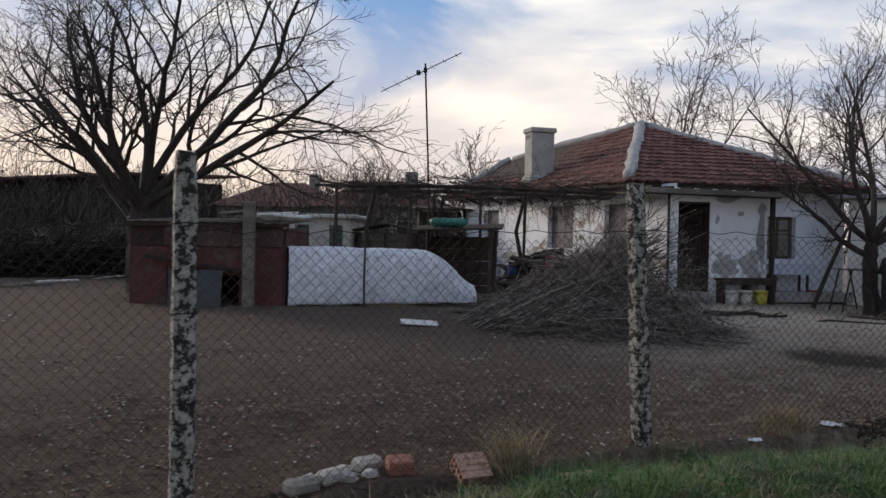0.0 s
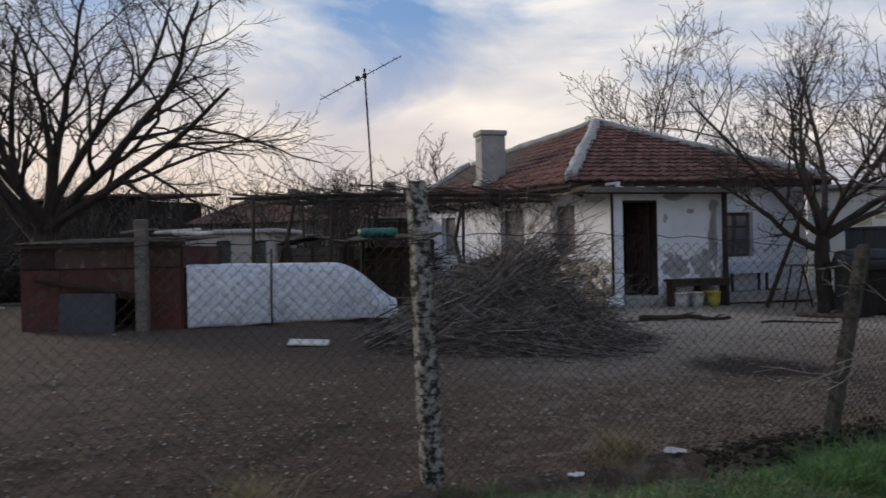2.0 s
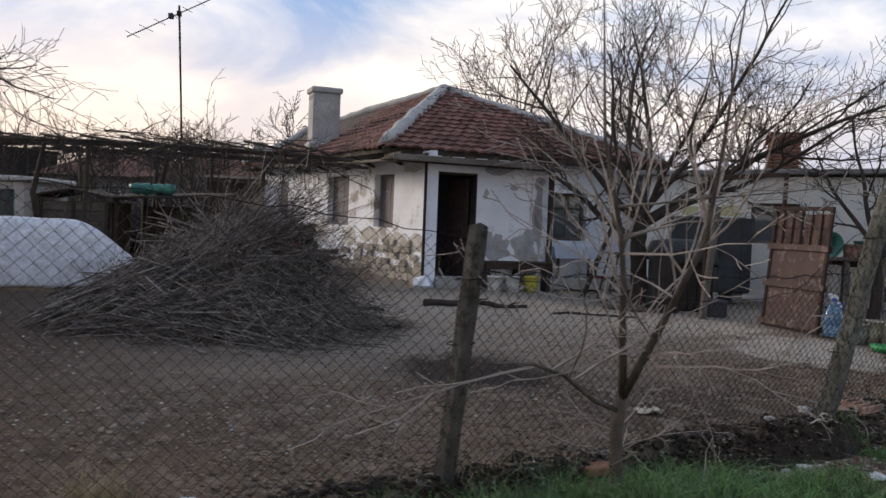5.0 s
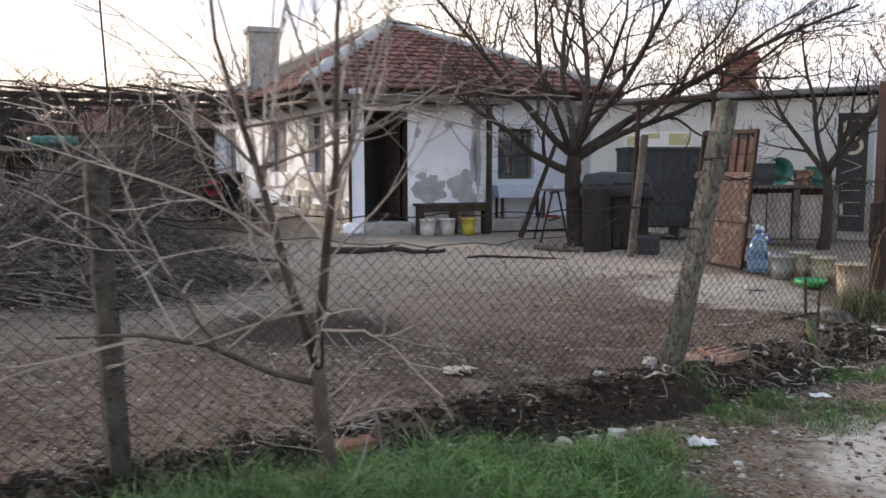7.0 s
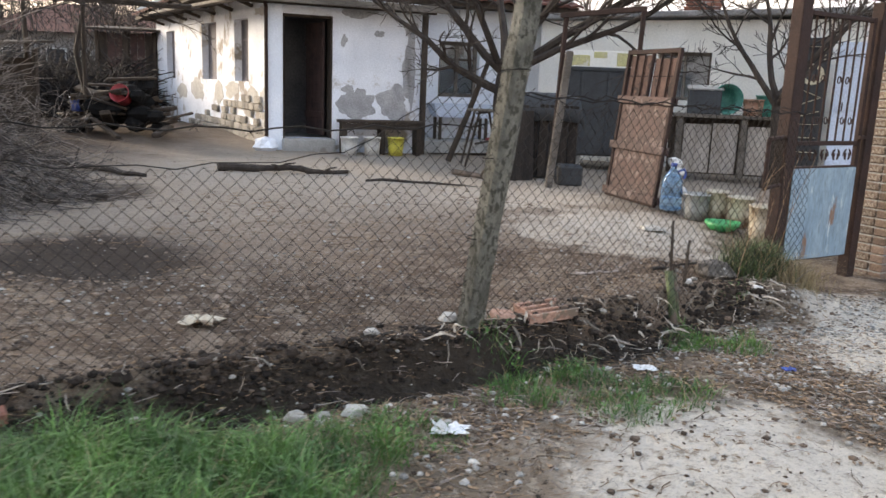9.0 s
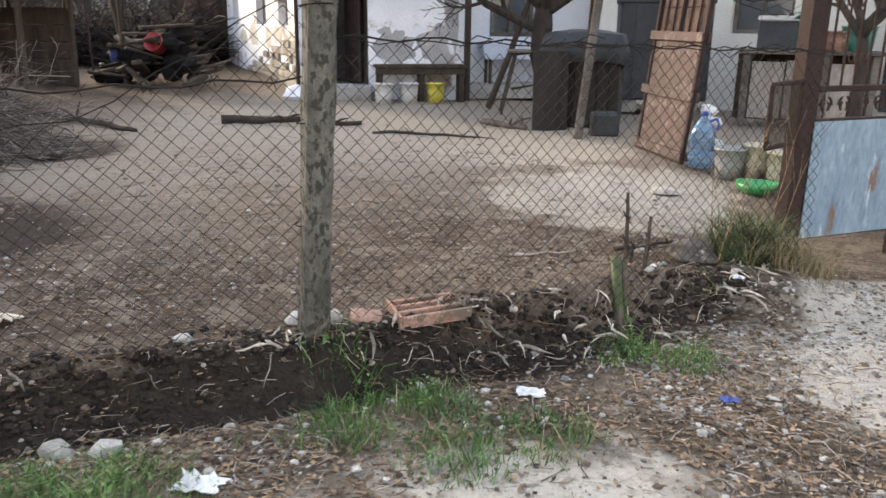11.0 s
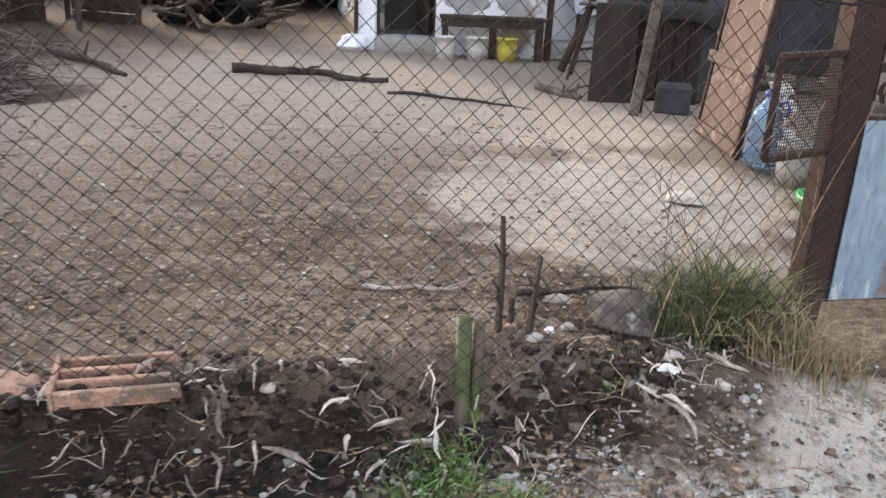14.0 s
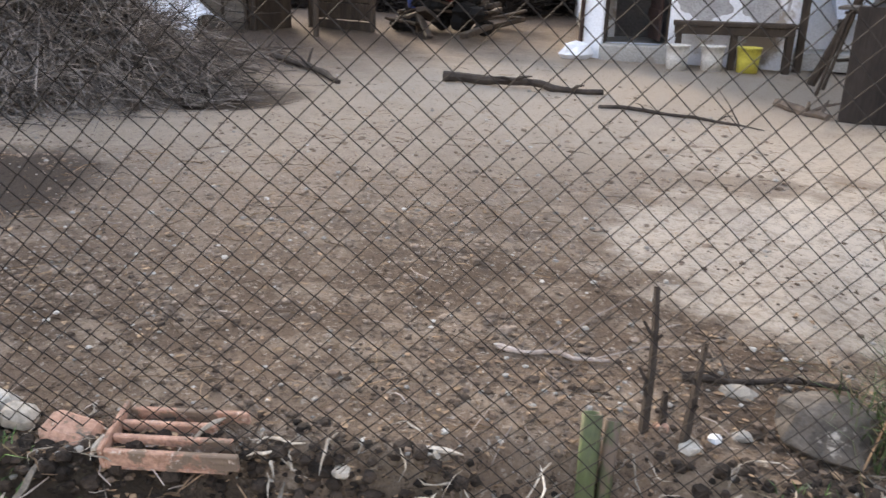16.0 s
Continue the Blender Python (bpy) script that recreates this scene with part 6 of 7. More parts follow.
    gb = thing("plastic_bowl", pose(9.47, 12.08, ground_z(9.47, 12.08)), "bright green crumpled plastic bowl on the ground", "bowl")
    part("bowl_shell", Build().lathe([(0.001, 0.0), (0.11, 0.0), (0.16, 0.05), (0.17, 0.09), (0.155, 0.085), (0.10, 0.02), (0.001, 0.015)], 16, None, 0.06), M_GREEN, gb, "", True)
    # pails along the front of the house on a low bench
    e = thing("bench", pose(HX, HY, 0, 0, 0, HA), "low dark plank bench under the house wall", "bench")
    part("seat", Build().box((0.98, -0.42, 0.62), (2.42, -0.10, 0.67), 0.008), M_DARKWOOD, e)
    part("apron", Build().box((1.0, -0.40, 0.52), (2.40, -0.375, 0.618), 0.006), M_DARKWOOD, e)
    for x in (1.02, 1.68, 2.32):
        part("leg", Build().box((x, -0.38, 0.05), (x + 0.08, -0.14, 0.618), 0.008), M_DARKWOOD, e)

    def house_pail(u, v, mat, label):
        q = H0 @ Vector((u, v, 0))
        tub("bucket", q.x, q.y, ground_z(q.x, q.y) - 0.005, 0.12, 0.30, mat, label, 0, "bucket", "buckets under the house wall")
    house_pail(1.07, -0.62, M_WHITE, "white plastic bucket before the house wall")
    house_pail(1.48, -0.55, M_WHITE, "scuffed white plastic bucket before the house wall")
    house_pail(1.90, -0.52, M_YELLOW, "yellow plastic bucket before the house wall")
    house_pail(4.1, 0.35, M_RED, "red plastic bucket before the house wall")
    q = H0 @ Vector((2.95, 0.35, 0.13))
    tr = thing("trough", pose(q.x, q.y, 0.1, 0, 0, HA), "light blue metal wash trough on dark legs", "trough")
    b2 = Build()
    b2.add([(0, 0, 0.62), (1.15, 0, 0.62), (1.2, 0, 0.86), (-0.05, 0, 0.86), (0.05, 0.4, 0.62), (1.1, 0.4, 0.62), (1.2, 0.44, 0.86), (-0.05, 0.44, 0.86)],
           [(0, 1, 2, 3), (5, 4, 7, 6), (4, 0, 3, 7), (1, 5, 6, 2), (1, 0, 4, 5)])
    ob = part("basin", b2, M_LIGHTBLUE, tr)
    ob.modifiers.new("thickness", "SOLIDIFY").thickness = 0.01
    for x in (0.08, 1.0):
        for y in (0.05, 0.32):
            part("leg", Build().box((x, y, 0), (x + 0.05, y + 0.05, 0.615), 0.005), M_DARKWOOD, tr)
    # pile of dark odds and ends before the side wall
    hp = thing("scrap_heap", pose(0.75, 17.6, ground_z(0.75, 17.6)), "dark heap of old timber and rags beside the house", "heap")
    for i in range(38):
        x, y = max(-1.0, min(1.0, rnd.gauss(0, 0.5))), rnd.gauss(0, 0.4)
        z = max(0.02, 0.98 * math.exp(-(x / 0.9) ** 2 - (y / 0.7) ** 2) * rnd.uniform(0.3, 1.05))
        w, l2 = rnd.uniform(0.06, 0.16), rnd.uniform(0.4, 1.1)
        part("timber", Build().box((-l2 / 2, -w / 2, 0), (l2 / 2, w / 2, w * 0.5), 0.012, pose(x, y, z, rnd.uniform(-20, 20), rnd.uniform(-18, 18), rnd.uniform(0, 180))), M_DARKWOOD, hp)
    for i in range(30):
        x = rnd.gauss(0, 0.5)
        part("rag", Build().lump((x, rnd.gauss(0, 0.3), rnd.uniform(0.1, 0.85) * math.exp(-x * x)), rnd.uniform(0.14, 0.26), rnd, 10, 0.8), M_BLACK, hp)
    for nm, x, y, z, mat, lab in (("red_bucket", 0.95, 17.3, 0.86, M_RED, "red plastic bucket lying on the scrap heap"), ("blue_tub", 0.1, 17.4, 0.62, M_BLUE, "blue plastic tub on the scrap heap")):
        tub("tub", x, y, z, 0.13, 0.24, mat, lab, 65 if "red" in nm else 0, "tub")


build_outbuilding()
build_signboard()
build_iron_door()
build_yard_clutter()


# ---------------------------------------------------------------- distance


def build_distance():
    rnd = random.Random(41)
    # far woods: bare trunks and twigs in one ragged band, dark and dense low down
    w = Build()
    for i in range(900):
        az = rnd.uniform(-62, 28)
        if rnd.random() < 0.55:
            az = rnd.uniform(-62, -12)
        dist = rnd.uniform(30, 75)
        x, y = 2 + dist * math.sin(radians(az)), dist * math.cos(radians(az))
        h = rnd.uniform(2.0, 5.0) * (dist / 45) * (1.0 if az < -12 else 0.75)
        r = 0.03 + 0.02 * rnd.random()
        p = Vector((x, y, 0))
        d = Vector((rnd.gauss(0, 0.1), rnd.gauss(0, 0.1), 1))
        limb(w, p, d, h, r, 1, rnd, 0.05, (0, 7, 3), 0.012, 0.14, 0.75, 0.5)
    tagged(part("distant_trees", w, M_HEDGE), "band of bare dark trees and scrub beyond the yard", "woods", kind="stuff")
    hd = Build()
    for i in range(12000):
        az = rnd.uniform(-64, -9)
        dist = rnd.uniform(22, 34)
        x, y = 2 + dist * math.sin(radians(az)), dist * math.cos(radians(az))
        h = 1.25 + 0.7 * noise.noise((az * 0.25, 0, 1)) + rnd.random() * 0.8
        p = Vector((x, y, rnd.random() * h * 0.6))
        for k in range(3):
            q = p + Vector((rnd.gauss(0, 0.7), rnd.gauss(0, 0.6), rnd.uniform(-0.3, 0.9)))
            mid = p.lerp(q, 0.5) + Vector((rnd.gauss(0, 0.15), 0, 0.1))
            hd.tube([p, mid, q], [0.022, 0.016, 0.005], 3, False)
    tagged(part("hedgerow", hd, M_HEDGE), "dense dark leafless hedge along the back of the yard", "hedge", kind="stuff")
    # garden trees behind the house
    for i, (x, y, h, s) in enumerate(((9.5, 31.0, 1.0, 51), (5.9, 32.0, 1.5, 52), (-2.5, 30.0, 0.7, 53), (-7.0, 33.0, 0.7, 54), (13.5, 30.0, 1.1, 55), (3.0, 33.0, 0.8, 56), (18.0, 26.0, 1.0, 57))):
        tree("tree", (x, y, 0.1), [(0, 0, -0.2), (0, 0, 1.0 * h), (0.05, 0, 2.0 * h)], 0.12,
             [(0.8, -90, 58, 3.6 * h, 0.06), (0.9, -30, 70, 4.0 * h, 0.06), (1.0, 40, 74, 4.2 * h, 0.06), (0.9, 95, 60, 3.8 * h, 0.06), (0.8, 170, 60, 3.2 * h, 0.05), (1.0, 0, 84, 4.4 * h, 0.06)],
             "bare garden tree with fine twigs behind the house", s, M_BARK_PALE, (7, 5, 3), 0.05, 0.010, "trees behind the house")
    # neighbours' houses far off
    def far_house(x, y, rz, w, d, h, label):
        e = thing("far_house", pose(x, y, 0.1, 0, 0, rz), label, "house", "houses across the fields")
        part("wall", Build().box((0, 0, -0.2), (w, d, h), 0.02), M_FARWALL, e)
        o = 0.5
        b = Build()
        b.add([(-o, -o, h), (w + o, -o, h), (w + o, d + o, h), (-o, d + o, h), (w * 0.35, d / 2, h + 1.6), (w * 0.65, d / 2, h + 1.6)],
              [(0, 1, 5, 4), (1, 2, 5), (2, 3, 4, 5), (3, 0, 4), (3, 2, 1, 0)])
        part("roof", b, M_FARROOF, e)
        part("chimney", Build().box((w * 0.7, d * 0.4, h + 0.6), (w * 0.7 + 0.6, d * 0.4 + 0.6, h + 2.1), 0.03), M_FARWALL, e)
        for k in range(3):
            wx = w * (0.14 + 0.3 * k)
            win = new("window")
            win.parent = e
            part("frame", Build().box((wx, -0.05, h * 0.35), (wx + 1.0, -0.002, h * 0.75), 0.01), M_WHITE, win)
            part("pane", Build().box((wx + 0.08, -0.06, h * 0.37), (wx + 0.92, -0.052, h * 0.73), 0.004), M_DARK, win)
    far_house(-18.5, 43.0, 8, 7.0, 6.0, 3.0, "low grey village house with a brown tiled roof")
    far_house(-12.4, 42.0, -6, 6.5, 6.0, 3.0, "low village house with brown tiles and a pale chimney")
    # long dark barn with open bays across the field
    bn = thing("barn", pose(-47.0, 51.0, 0.0, 0, 0, -22.5), "long low dark timber barn with open bays across the field", "barn")
    part("wall", wall_with_holes(Build(), 26.0, -0.3, 4.6, 0.2, [(2.0, 6.5, 0.4, 3.0), (10.0, 15.5, 0.4, 2.6), (19.0, 22.5, 0.4, 2.8)]), M_HEDGE, bn)
    part("back_wall", Build().box((0, 7.0, -0.3), (26.0, 7.2, 4.6), 0.02), M_HEDGE, bn)
    for x in (0.0, 25.8):
        part("end_wall", Build().box((x, 0.21, -0.3), (x + 0.2, 6.99, 4.6), 0.02), M_HEDGE, bn)
    part("roof", Build().box((-0.8, -0.9, 0.0), (26.8, 8.0, 0.16), 0.03, pose(0, 0, 4.65, 3)), M_FARROOF, bn)
    for x in (3.5, 5.0, 11.8, 13.6, 20.7):
        part("post", Build().box((x, 0.02, -0.2), (x + 0.18, 0.18, 3.0), 0.02), M_GREYWOOD, bn)
    part("rail", Build().box((10.0, -0.1, 0.42), (15.5, -0.02, 0.60), 0.02), M_GREYWOOD, bn)
    # rough rails along the far side of the yard
    f = thing("rail_fence", pose(0, 0, 0), "old wooden rail fence at the far side of the yard", "fence")
    for i in range(7):
        x = -18.5 + i * 2.0
        y = 19.5 + i * 0.2
        part("post", Build().tube([(x, y, 0), (x + rnd.uniform(-.05, .05), y, 1.15)], 0.05, 6), M_DARKWOOD, f)
        if i < 6:
            for z in (0.55, 1.0):
                part("rail", Build().tube([(x - 0.1, y, z + rnd.uniform(-.05, .05)), (x + 2.1, y + 0.2, z + rnd.uniform(-.05, .05))], 0.035, 5), M_DARKWOOD, f)
    for i in range(9):
        x, y = rnd.uniform(-11, -6.5), rnd.uniform(13, 18)
        e = thing("plank", pose(x, y, ground_z(x, y) + 0.01, 0, rnd.uniform(-3, 3), rnd.uniform(0, 180)), "grey plank lying on the yard earth", "plank", "loose planks in the yard")
        part("plank_body", Build().box((0, 0, 0), (rnd.uniform(0.5, 1.4), 0.12, 0.04), 0.008), M_GREYWOOD if i % 3 else M_WHITE, e)

    # timber porch of the neighbouring outhouse beyond the side wall
    p = thing("timber_outhouse", pose(-3.35, 25.0, 0.1, 0, 0, 14), "brown plank outhouse with a low shed roof behind the house", "outhouse")
    for i in range(7):
        part("plank", Build().box((i * 0.19, 0, 0.1), (i * 0.19 + 0.18, 0.03, 2.2), 0.006), M_RUSTPANEL if i % 3 else M_DARKWOOD, p)
    for x in (-0.1, 0.62, 1.34):
        part("post", Build().box((x, -0.1, 0), (x + 0.1, -0.002, 2.25), 0.01), M_DARKWOOD, p)
    part("side", Build().box((-0.05, 0.032, 0), (-0.01, 1.8, 2.2), 0.006), M_DARKWOOD, p)
    part("roof_sheet", Build().box((-0.3, -0.5, 0), (1.7, 2.0, 0.06), 0.01, pose(0, 0, 2.27, 4, 0, 0)), M_DARKWOOD, p)


build_distance()

# ---------------------------------------------------------------- things lying about


def side_twig(q, rnd, r):
    b = Build()
    d = Vector((rnd.gauss(0, 1), rnd.gauss(0, 1), 0.5)).normalized()
    ln = rnd.uniform(0.12, 0.4)
    b.tube([q, q + d * ln * 0.5 + Vector((0, 0, 0.02)), q + d * ln], [r * 0.42, r * 0.3, r * 0.15], 6)
    return b


def log_thing(name, pts, r, label, mat, seed, stubs=3):
    rnd = random.Random(seed)
    t = thing(name, pose(0, 0, 0), label, "branch")
    b = Build()
    fine, rad = [], []
    for i in range(len(pts) - 1):
        for j in range(4):
            k = (i + j / 4) / (len(pts) - 1)
            x = pts[i][0] + (pts[i + 1][0] - pts[i][0]) * j / 4
            y = pts[i][1] + (pts[i + 1][1] - pts[i][1]) * j / 4 + rnd.uniform(-.02, .02)
            rr = r * (1 - 0.5 * k) * rnd.uniform(0.88, 1.12)
            fine.append((x, y, ground_z(x, y) + rr * 0.8 + pts[i][2]))
            rad.append(rr)
    b.tube(fine, rad, 8)
    part("trunk", b, mat, t)
    for i in range(stubs):
        q = Vector(fine[rnd.randint(2, len(fine) - 2)])
        part("stub", side_twig(q, rnd, r), mat, t)
    return t


def slab(name, x, y, size, rz, mat, label, cat, tilt=(0, 0), lift=0.0, group="", chamfer=0.01):
    e = thing(name, pose(x, y, ground_z(x, y) + lift, tilt[0], tilt[1], rz), label, cat, group)
    part("slab", Build().box((-size[0] / 2, -size[1] / 2, 0), (size[0] / 2, size[1] / 2, size[2]), chamfer), mat, e)
    return e


def hollow_brick(x, y, rz, tilt, label, ln=0.25, lift=0.0, half=False):
    e = thing("hollow_brick", pose(x, y, ground_z(x, y) + lift, tilt, 0, rz), label, "brick")
    w, h, t = 0.19, 0.12, 0.012
    if half:
        for i in range(4):
            yy = -w / 2 + i * (w - 0.016) / 3
            part("web", Build().box((-ln / 2 + 0.016, yy, 0.012), (ln / 2 - (0.0, 0.03, 0.09, 0.02)[i], yy + 0.016, 0.062 - 0.004 * i), 0.003), M_HOLLOW, e)
        part("end_wall", Build().box((-ln / 2, -w / 2, 0.0), (-ln / 2 + 0.014, w / 2, 0.068), 0.003), M_HOLLOW, e)
        part("shell", Build().box((-ln / 2 + 0.015, -w / 2 + 0.001, 0.0), (ln / 2 - 0.03, w / 2 - 0.001, 0.011), 0.002), M_HOLLOW, e)
        return e
    for i in range(5):
        yy = -w / 2 + i * (w - t) / 4
        part("web", Build().box((-ln / 2, yy, 0.0), (ln / 2, yy + t, h * (0.62 if half and i not in (0, 4) else 1.0)), 0.002), M_HOLLOW, e)
    for z in ((0.0, 0.054) if half else (0.0, 0.054, h - t)):
        part("shell", Build().box((-ln / 2 + 0.001, -w / 2 + t, z), (ln / 2 - 0.001, w / 2 - t, z + t), 0.002), M_HOLLOW, e)
    return e


def crumpled(name, x, y, r, mat, label, seed, cat="litter"):
    rnd = random.Random(seed)
    e = thing(name, pose(x, y, ground_z(x, y)), label, cat, "litter on the verge")
    n = 7
    b = Build()
    for i in range(n):
        for j in range(n):
            u, v = (i / (n - 1) - 0.5) * 2, (j / (n - 1) - 0.5) * 2
            b.v.append((u * r * (1 + rnd.uniform(-.25, .25)), v * r * 0.7 * (1 + rnd.uniform(-.25, .25)), 0.012 + abs(rnd.gauss(0, 0.28)) * r * (1 - 0.5 * max(abs(u), abs(v)))))
    b.f = [(i * n + j, (i + 1) * n + j, (i + 1) * n + j + 1, i * n + j + 1) for i in range(n - 1) for j in range(n - 1)]
    ob = part("sheet", b, mat, e)
    ob.modifiers.new("thickness", "SOLIDIFY").thickness = 0.003
    return e


def rock(x, y, r, mat, label, seed, flat=0.7, cat="stone", group="", sides=7):
    rnd = random.Random(seed)
    e = thing("stone", pose(x, y, ground_z(x, y) + r * flat * 0.35), label, cat, group)
    b = Build().lump((0, 0, 0), r, rnd, sides, flat)
    ob = part("stone_body", b, mat, e)
    bev = ob.modifiers.new("worn_edges", "BEVEL")
    bev.width, bev.segments = r * 0.05, 2
    return e


def build_small_things():
    rnd = random.Random(77)
    log_thing("fallen_branch", [(3.70, 14.0, 0.01), (4.25, 14.22, 0.02), (4.8, 14.40, 0.0), (5.4, 14.62, 0.01)], 0.052, "thick dead branch lying on the yard earth", M_BARK, 1)
    log_thing("fallen_branch", [(1.2, 13.7, 0.02), (2.1, 13.5, 0.02), (2.8, 13.2, 0.0), (3.35, 12.9, 0.0)], 0.045, "long crooked branch lying on the yard earth", M_BARK, 2)
    log_thing("fallen_branch", [(2.6, 11.6, 0.02), (3.2, 11.4, 0.02), (3.75, 11.2, 0.0)], 0.05, "cut branch lying beside the brushwood", M_BARK, 3)
    log_thing("fallen_branch", [(6.6, 15.5, 0.0), (7.0, 15.1, 0.0), (7.3, 14.9, 0.0)], 0.05, "short log lying near the wooden post", M_BARK_PALE, 4)
    log_thing("fallen_branch", [(5.6, 13.9, 0.0), (6.4, 14.1, 0.0), (7.2, 14.1, 0.0)], 0.018, "thin dead stick lying on the yard earth", M_BARK, 5)
    log_thing("log", [(2.35, 12.35, 0.02), (2.85, 12.05, 0.02), (3.3, 11.75, 0.0)], 0.075, "dark barked log lying at the foot of the brushwood", M_BARK, 6, 0)
    log_thing("log", [(2.6, 11.05, 0.02), (3.1, 10.88, 0.02), (3.55, 10.68, 0.0)], 0.07, "dark barked log lying at the foot of the brushwood", M_BARK, 7, 0)
    log_thing("fallen_branch", [(8.36, 9.80, 0.0), (8.60, 9.97, 0.01), (8.84, 10.12, 0.0)], 0.013, "dark dead branch lying behind the boulder", M_BARK, 8, 3)
    log_thing("fallen_branch", [(7.80, 9.60, 0.0), (7.98, 9.70, 0.005), (8.17, 9.78, 0.0)], 0.011, "bleached thin stick on the yard earth", M_TWIG_PALE, 9, 2)
    for k, (x0, y0, x1, y1, r) in enumerate(((0.9, 12.2, 2.3, 12.9, 0.03), (0.6, 12.6, 1.45, 13.9, 0.035), (1.9, 10.3, 2.75, 10.75, 0.028), (0.2, 13.0, 1.2, 14.4, 0.025), (1.0, 12.9, 2.35, 12.75, 0.03), (0.7, 13.3, 2.2, 13.25, 0.022), (-0.2, 13.6, 1.6, 13.9, 0.03), (0.4, 12.2, 2.0, 12.35, 0.028))):
        log_thing("fallen_branch", [(x0, y0, 0.12), ((x0 + x1) / 2, (y0 + y1) / 2 + 0.05, 0.06), (x1, y1, 0.0)], r, "long cut branch poking out of the brushwood heap", M_BARK_PALE, 60 + k, 2)
    slab("board", -0.80, 10.2, (0.52, 0.40, 0.03), 14, M_WHITE, "pale square board lying flat on the earth", "board", (2, 3), 0.01)
    for i in range(5):
        slab("plank", rnd.uniform(-0.6, 0.7), rnd.uniform(11.5, 12.6), (rnd.uniform(0.7, 1.3), 0.12, 0.035), rnd.uniform(-30, 40), M_GREYWOOD, "grey plank lying beside the brushwood", "plank",
             (0, rnd.uniform(-2, 2)), 0.01, "planks beside the brushwood")
    rock(8.79, 9.76, 0.16, M_ROCK, "grey rough boulder at the foot of the fence", 14, 0.62, "stone", "", 9)
    rock(8.72, 11.75, 0.12, M_STONE, "flat pale stone set in the yard earth", 2, 0.3)
    for i, (x, y, r) in enumerate(((6.36, 7.50, 0.06), (6.65, 7.43, 0.06), (6.52, 7.36, 0.04), (6.95, 7.75, 0.03), (7.0, 8.33, 0.06), (6.62, 8.0, 0.045),
                                 (7.9, 8.82, 0.03), (8.55, 9.45, 0.03), (9.0, 9.55, 0.035), (-0.1, 3.80, 0.07), (-0.28, 3.66, 0.08), (0.02, 3.9, 0.06))):
        rock(x, y, r, M_PEBBLE if i % 3 else M_STONE, "pale rough stone lying by the fence bank", 10 + i, 0.7, "stone", "stones by the fence bank")
    rock(8.57, 9.55, 0.022, M_PAPER, "small bright white stone chip in the bank", 31, 0.7, "stone", "stone chips in the bank", 6)
    rock(8.45, 9.48, 0.028, M_HOLLOW, "small pinkish brick chip in the bank", 32, 0.9, "stone", "stone chips in the bank", 6)
    rock(8.52, 9.83, 0.055, M_STONE, "flat pale stone lying behind the dead sticks", 33, 0.4)
    rock(8.62, 9.62, 0.03, M_PEBBLE, "small pale stone chip in the bank", 34, 0.6, "stone", "stone chips in the bank", 6)
    hollow_brick(7.53, 8.59, 38, 10, "broken orange hollow brick half sunk in the fence bank", 0.36, -0.03, True)
    slab("brick", 7.29, 8.41, (0.15, 0.10, 0.06), 32, M_HOLLOW, "broken lump of orange brick in the fence bank", "brick", (14, 12), -0.015, "", 0.024)
    slab("stone", 7.15, 8.33, (0.09, 0.08, 0.06), 45, M_STONE, "pale broken stone beside the post", "stone", (5, 15), 0.0, "", 0.025)
    slab("brick", 5.24, 6.86, (0.27, 0.13, 0.06), 38, M_BRICK, "flat red brick lying beside the sapling", "brick", (3, 0), -0.01)
    slab("brick", 0.17, 4.02, (0.16, 0.12, 0.10), 25, M_BRICK, "red brick lying at the fence foot", "brick", (10, 0), 0.0)
    slab("brick", 1.28, 4.46, (0.30, 0.15, 0.07), 34, M_HOLLOW, "weathered flat brick lying at the fence foot", "brick", (4, 3), 0.0)
    hollow_brick(0.58, 4.15, 30, 35, "hollow clay brick lying on its side at the fence foot", 0.2, -0.02)
    for x, y, w, rz, ti in ((-0.29, 3.52, 0.24, 62, 6), (-0.17, 3.78, 0.28, 70, -4), (-0.05, 4.05, 0.22, 60, 9)):
        slab("edging_stone", x, y, (w, 0.10, 0.09), rz, M_STONE, "broken piece of concrete edging by the fence", "edging", (ti, 5), -0.01, "edging pieces by the fence", 0.024)
    # two cut green stems and dead sticks in the bank
    g = thing("cut_stems", pose(8.40, 9.175, -0.10), "pair of hollow cut green stems leaning in the bank", "stump")
    for dx, dy, h, r, lean in ((0.0, 0.0, 0.29, 0.0265, -13), (0.030, 0.040, 0.27, 0.0205, -10)):
        b = Build().lathe([(r * 1.02, -0.2), (r, 0.02), (r * 0.93, 0.05), (r * 0.94, 0.12), (r * 1.03, h), (r * 0.80, h), (r * 0.74, h - 0.07), (0.001, h - 0.075)], 18, pose(dx, dy, 0, -16, lean * 0.6, 0), 0.03)
        part("stem", b, M_STEM, g, "", True)
    s = thing("dead_sticks", pose(8.42, 9.43, ground_z(8.42, 9.43)), "dark dead sticks standing upright in the bank", "sticks")
    for dx, dy, h in ((0.0, 0.0, 0.46), (0.10, 0.03, 0.33), (0.03, 0.05, 0.16)):
        b = Build()
        limb(b, (dx, dy, -0.05), (rnd.gauss(0, 0.12), rnd.gauss(0, 0.12), 1), h, 0.017, 0, rnd, 0.05, (5,), 0.005, 0.13, 0.7, 0.14, 0.55)
        part("stick", b, M_BARK, s)
    w = thing("weed_stalks", pose(9.05, 9.85, ground_z(9.05, 9.85)), "tall dry brown weed stalks beside the gate post", "weeds")
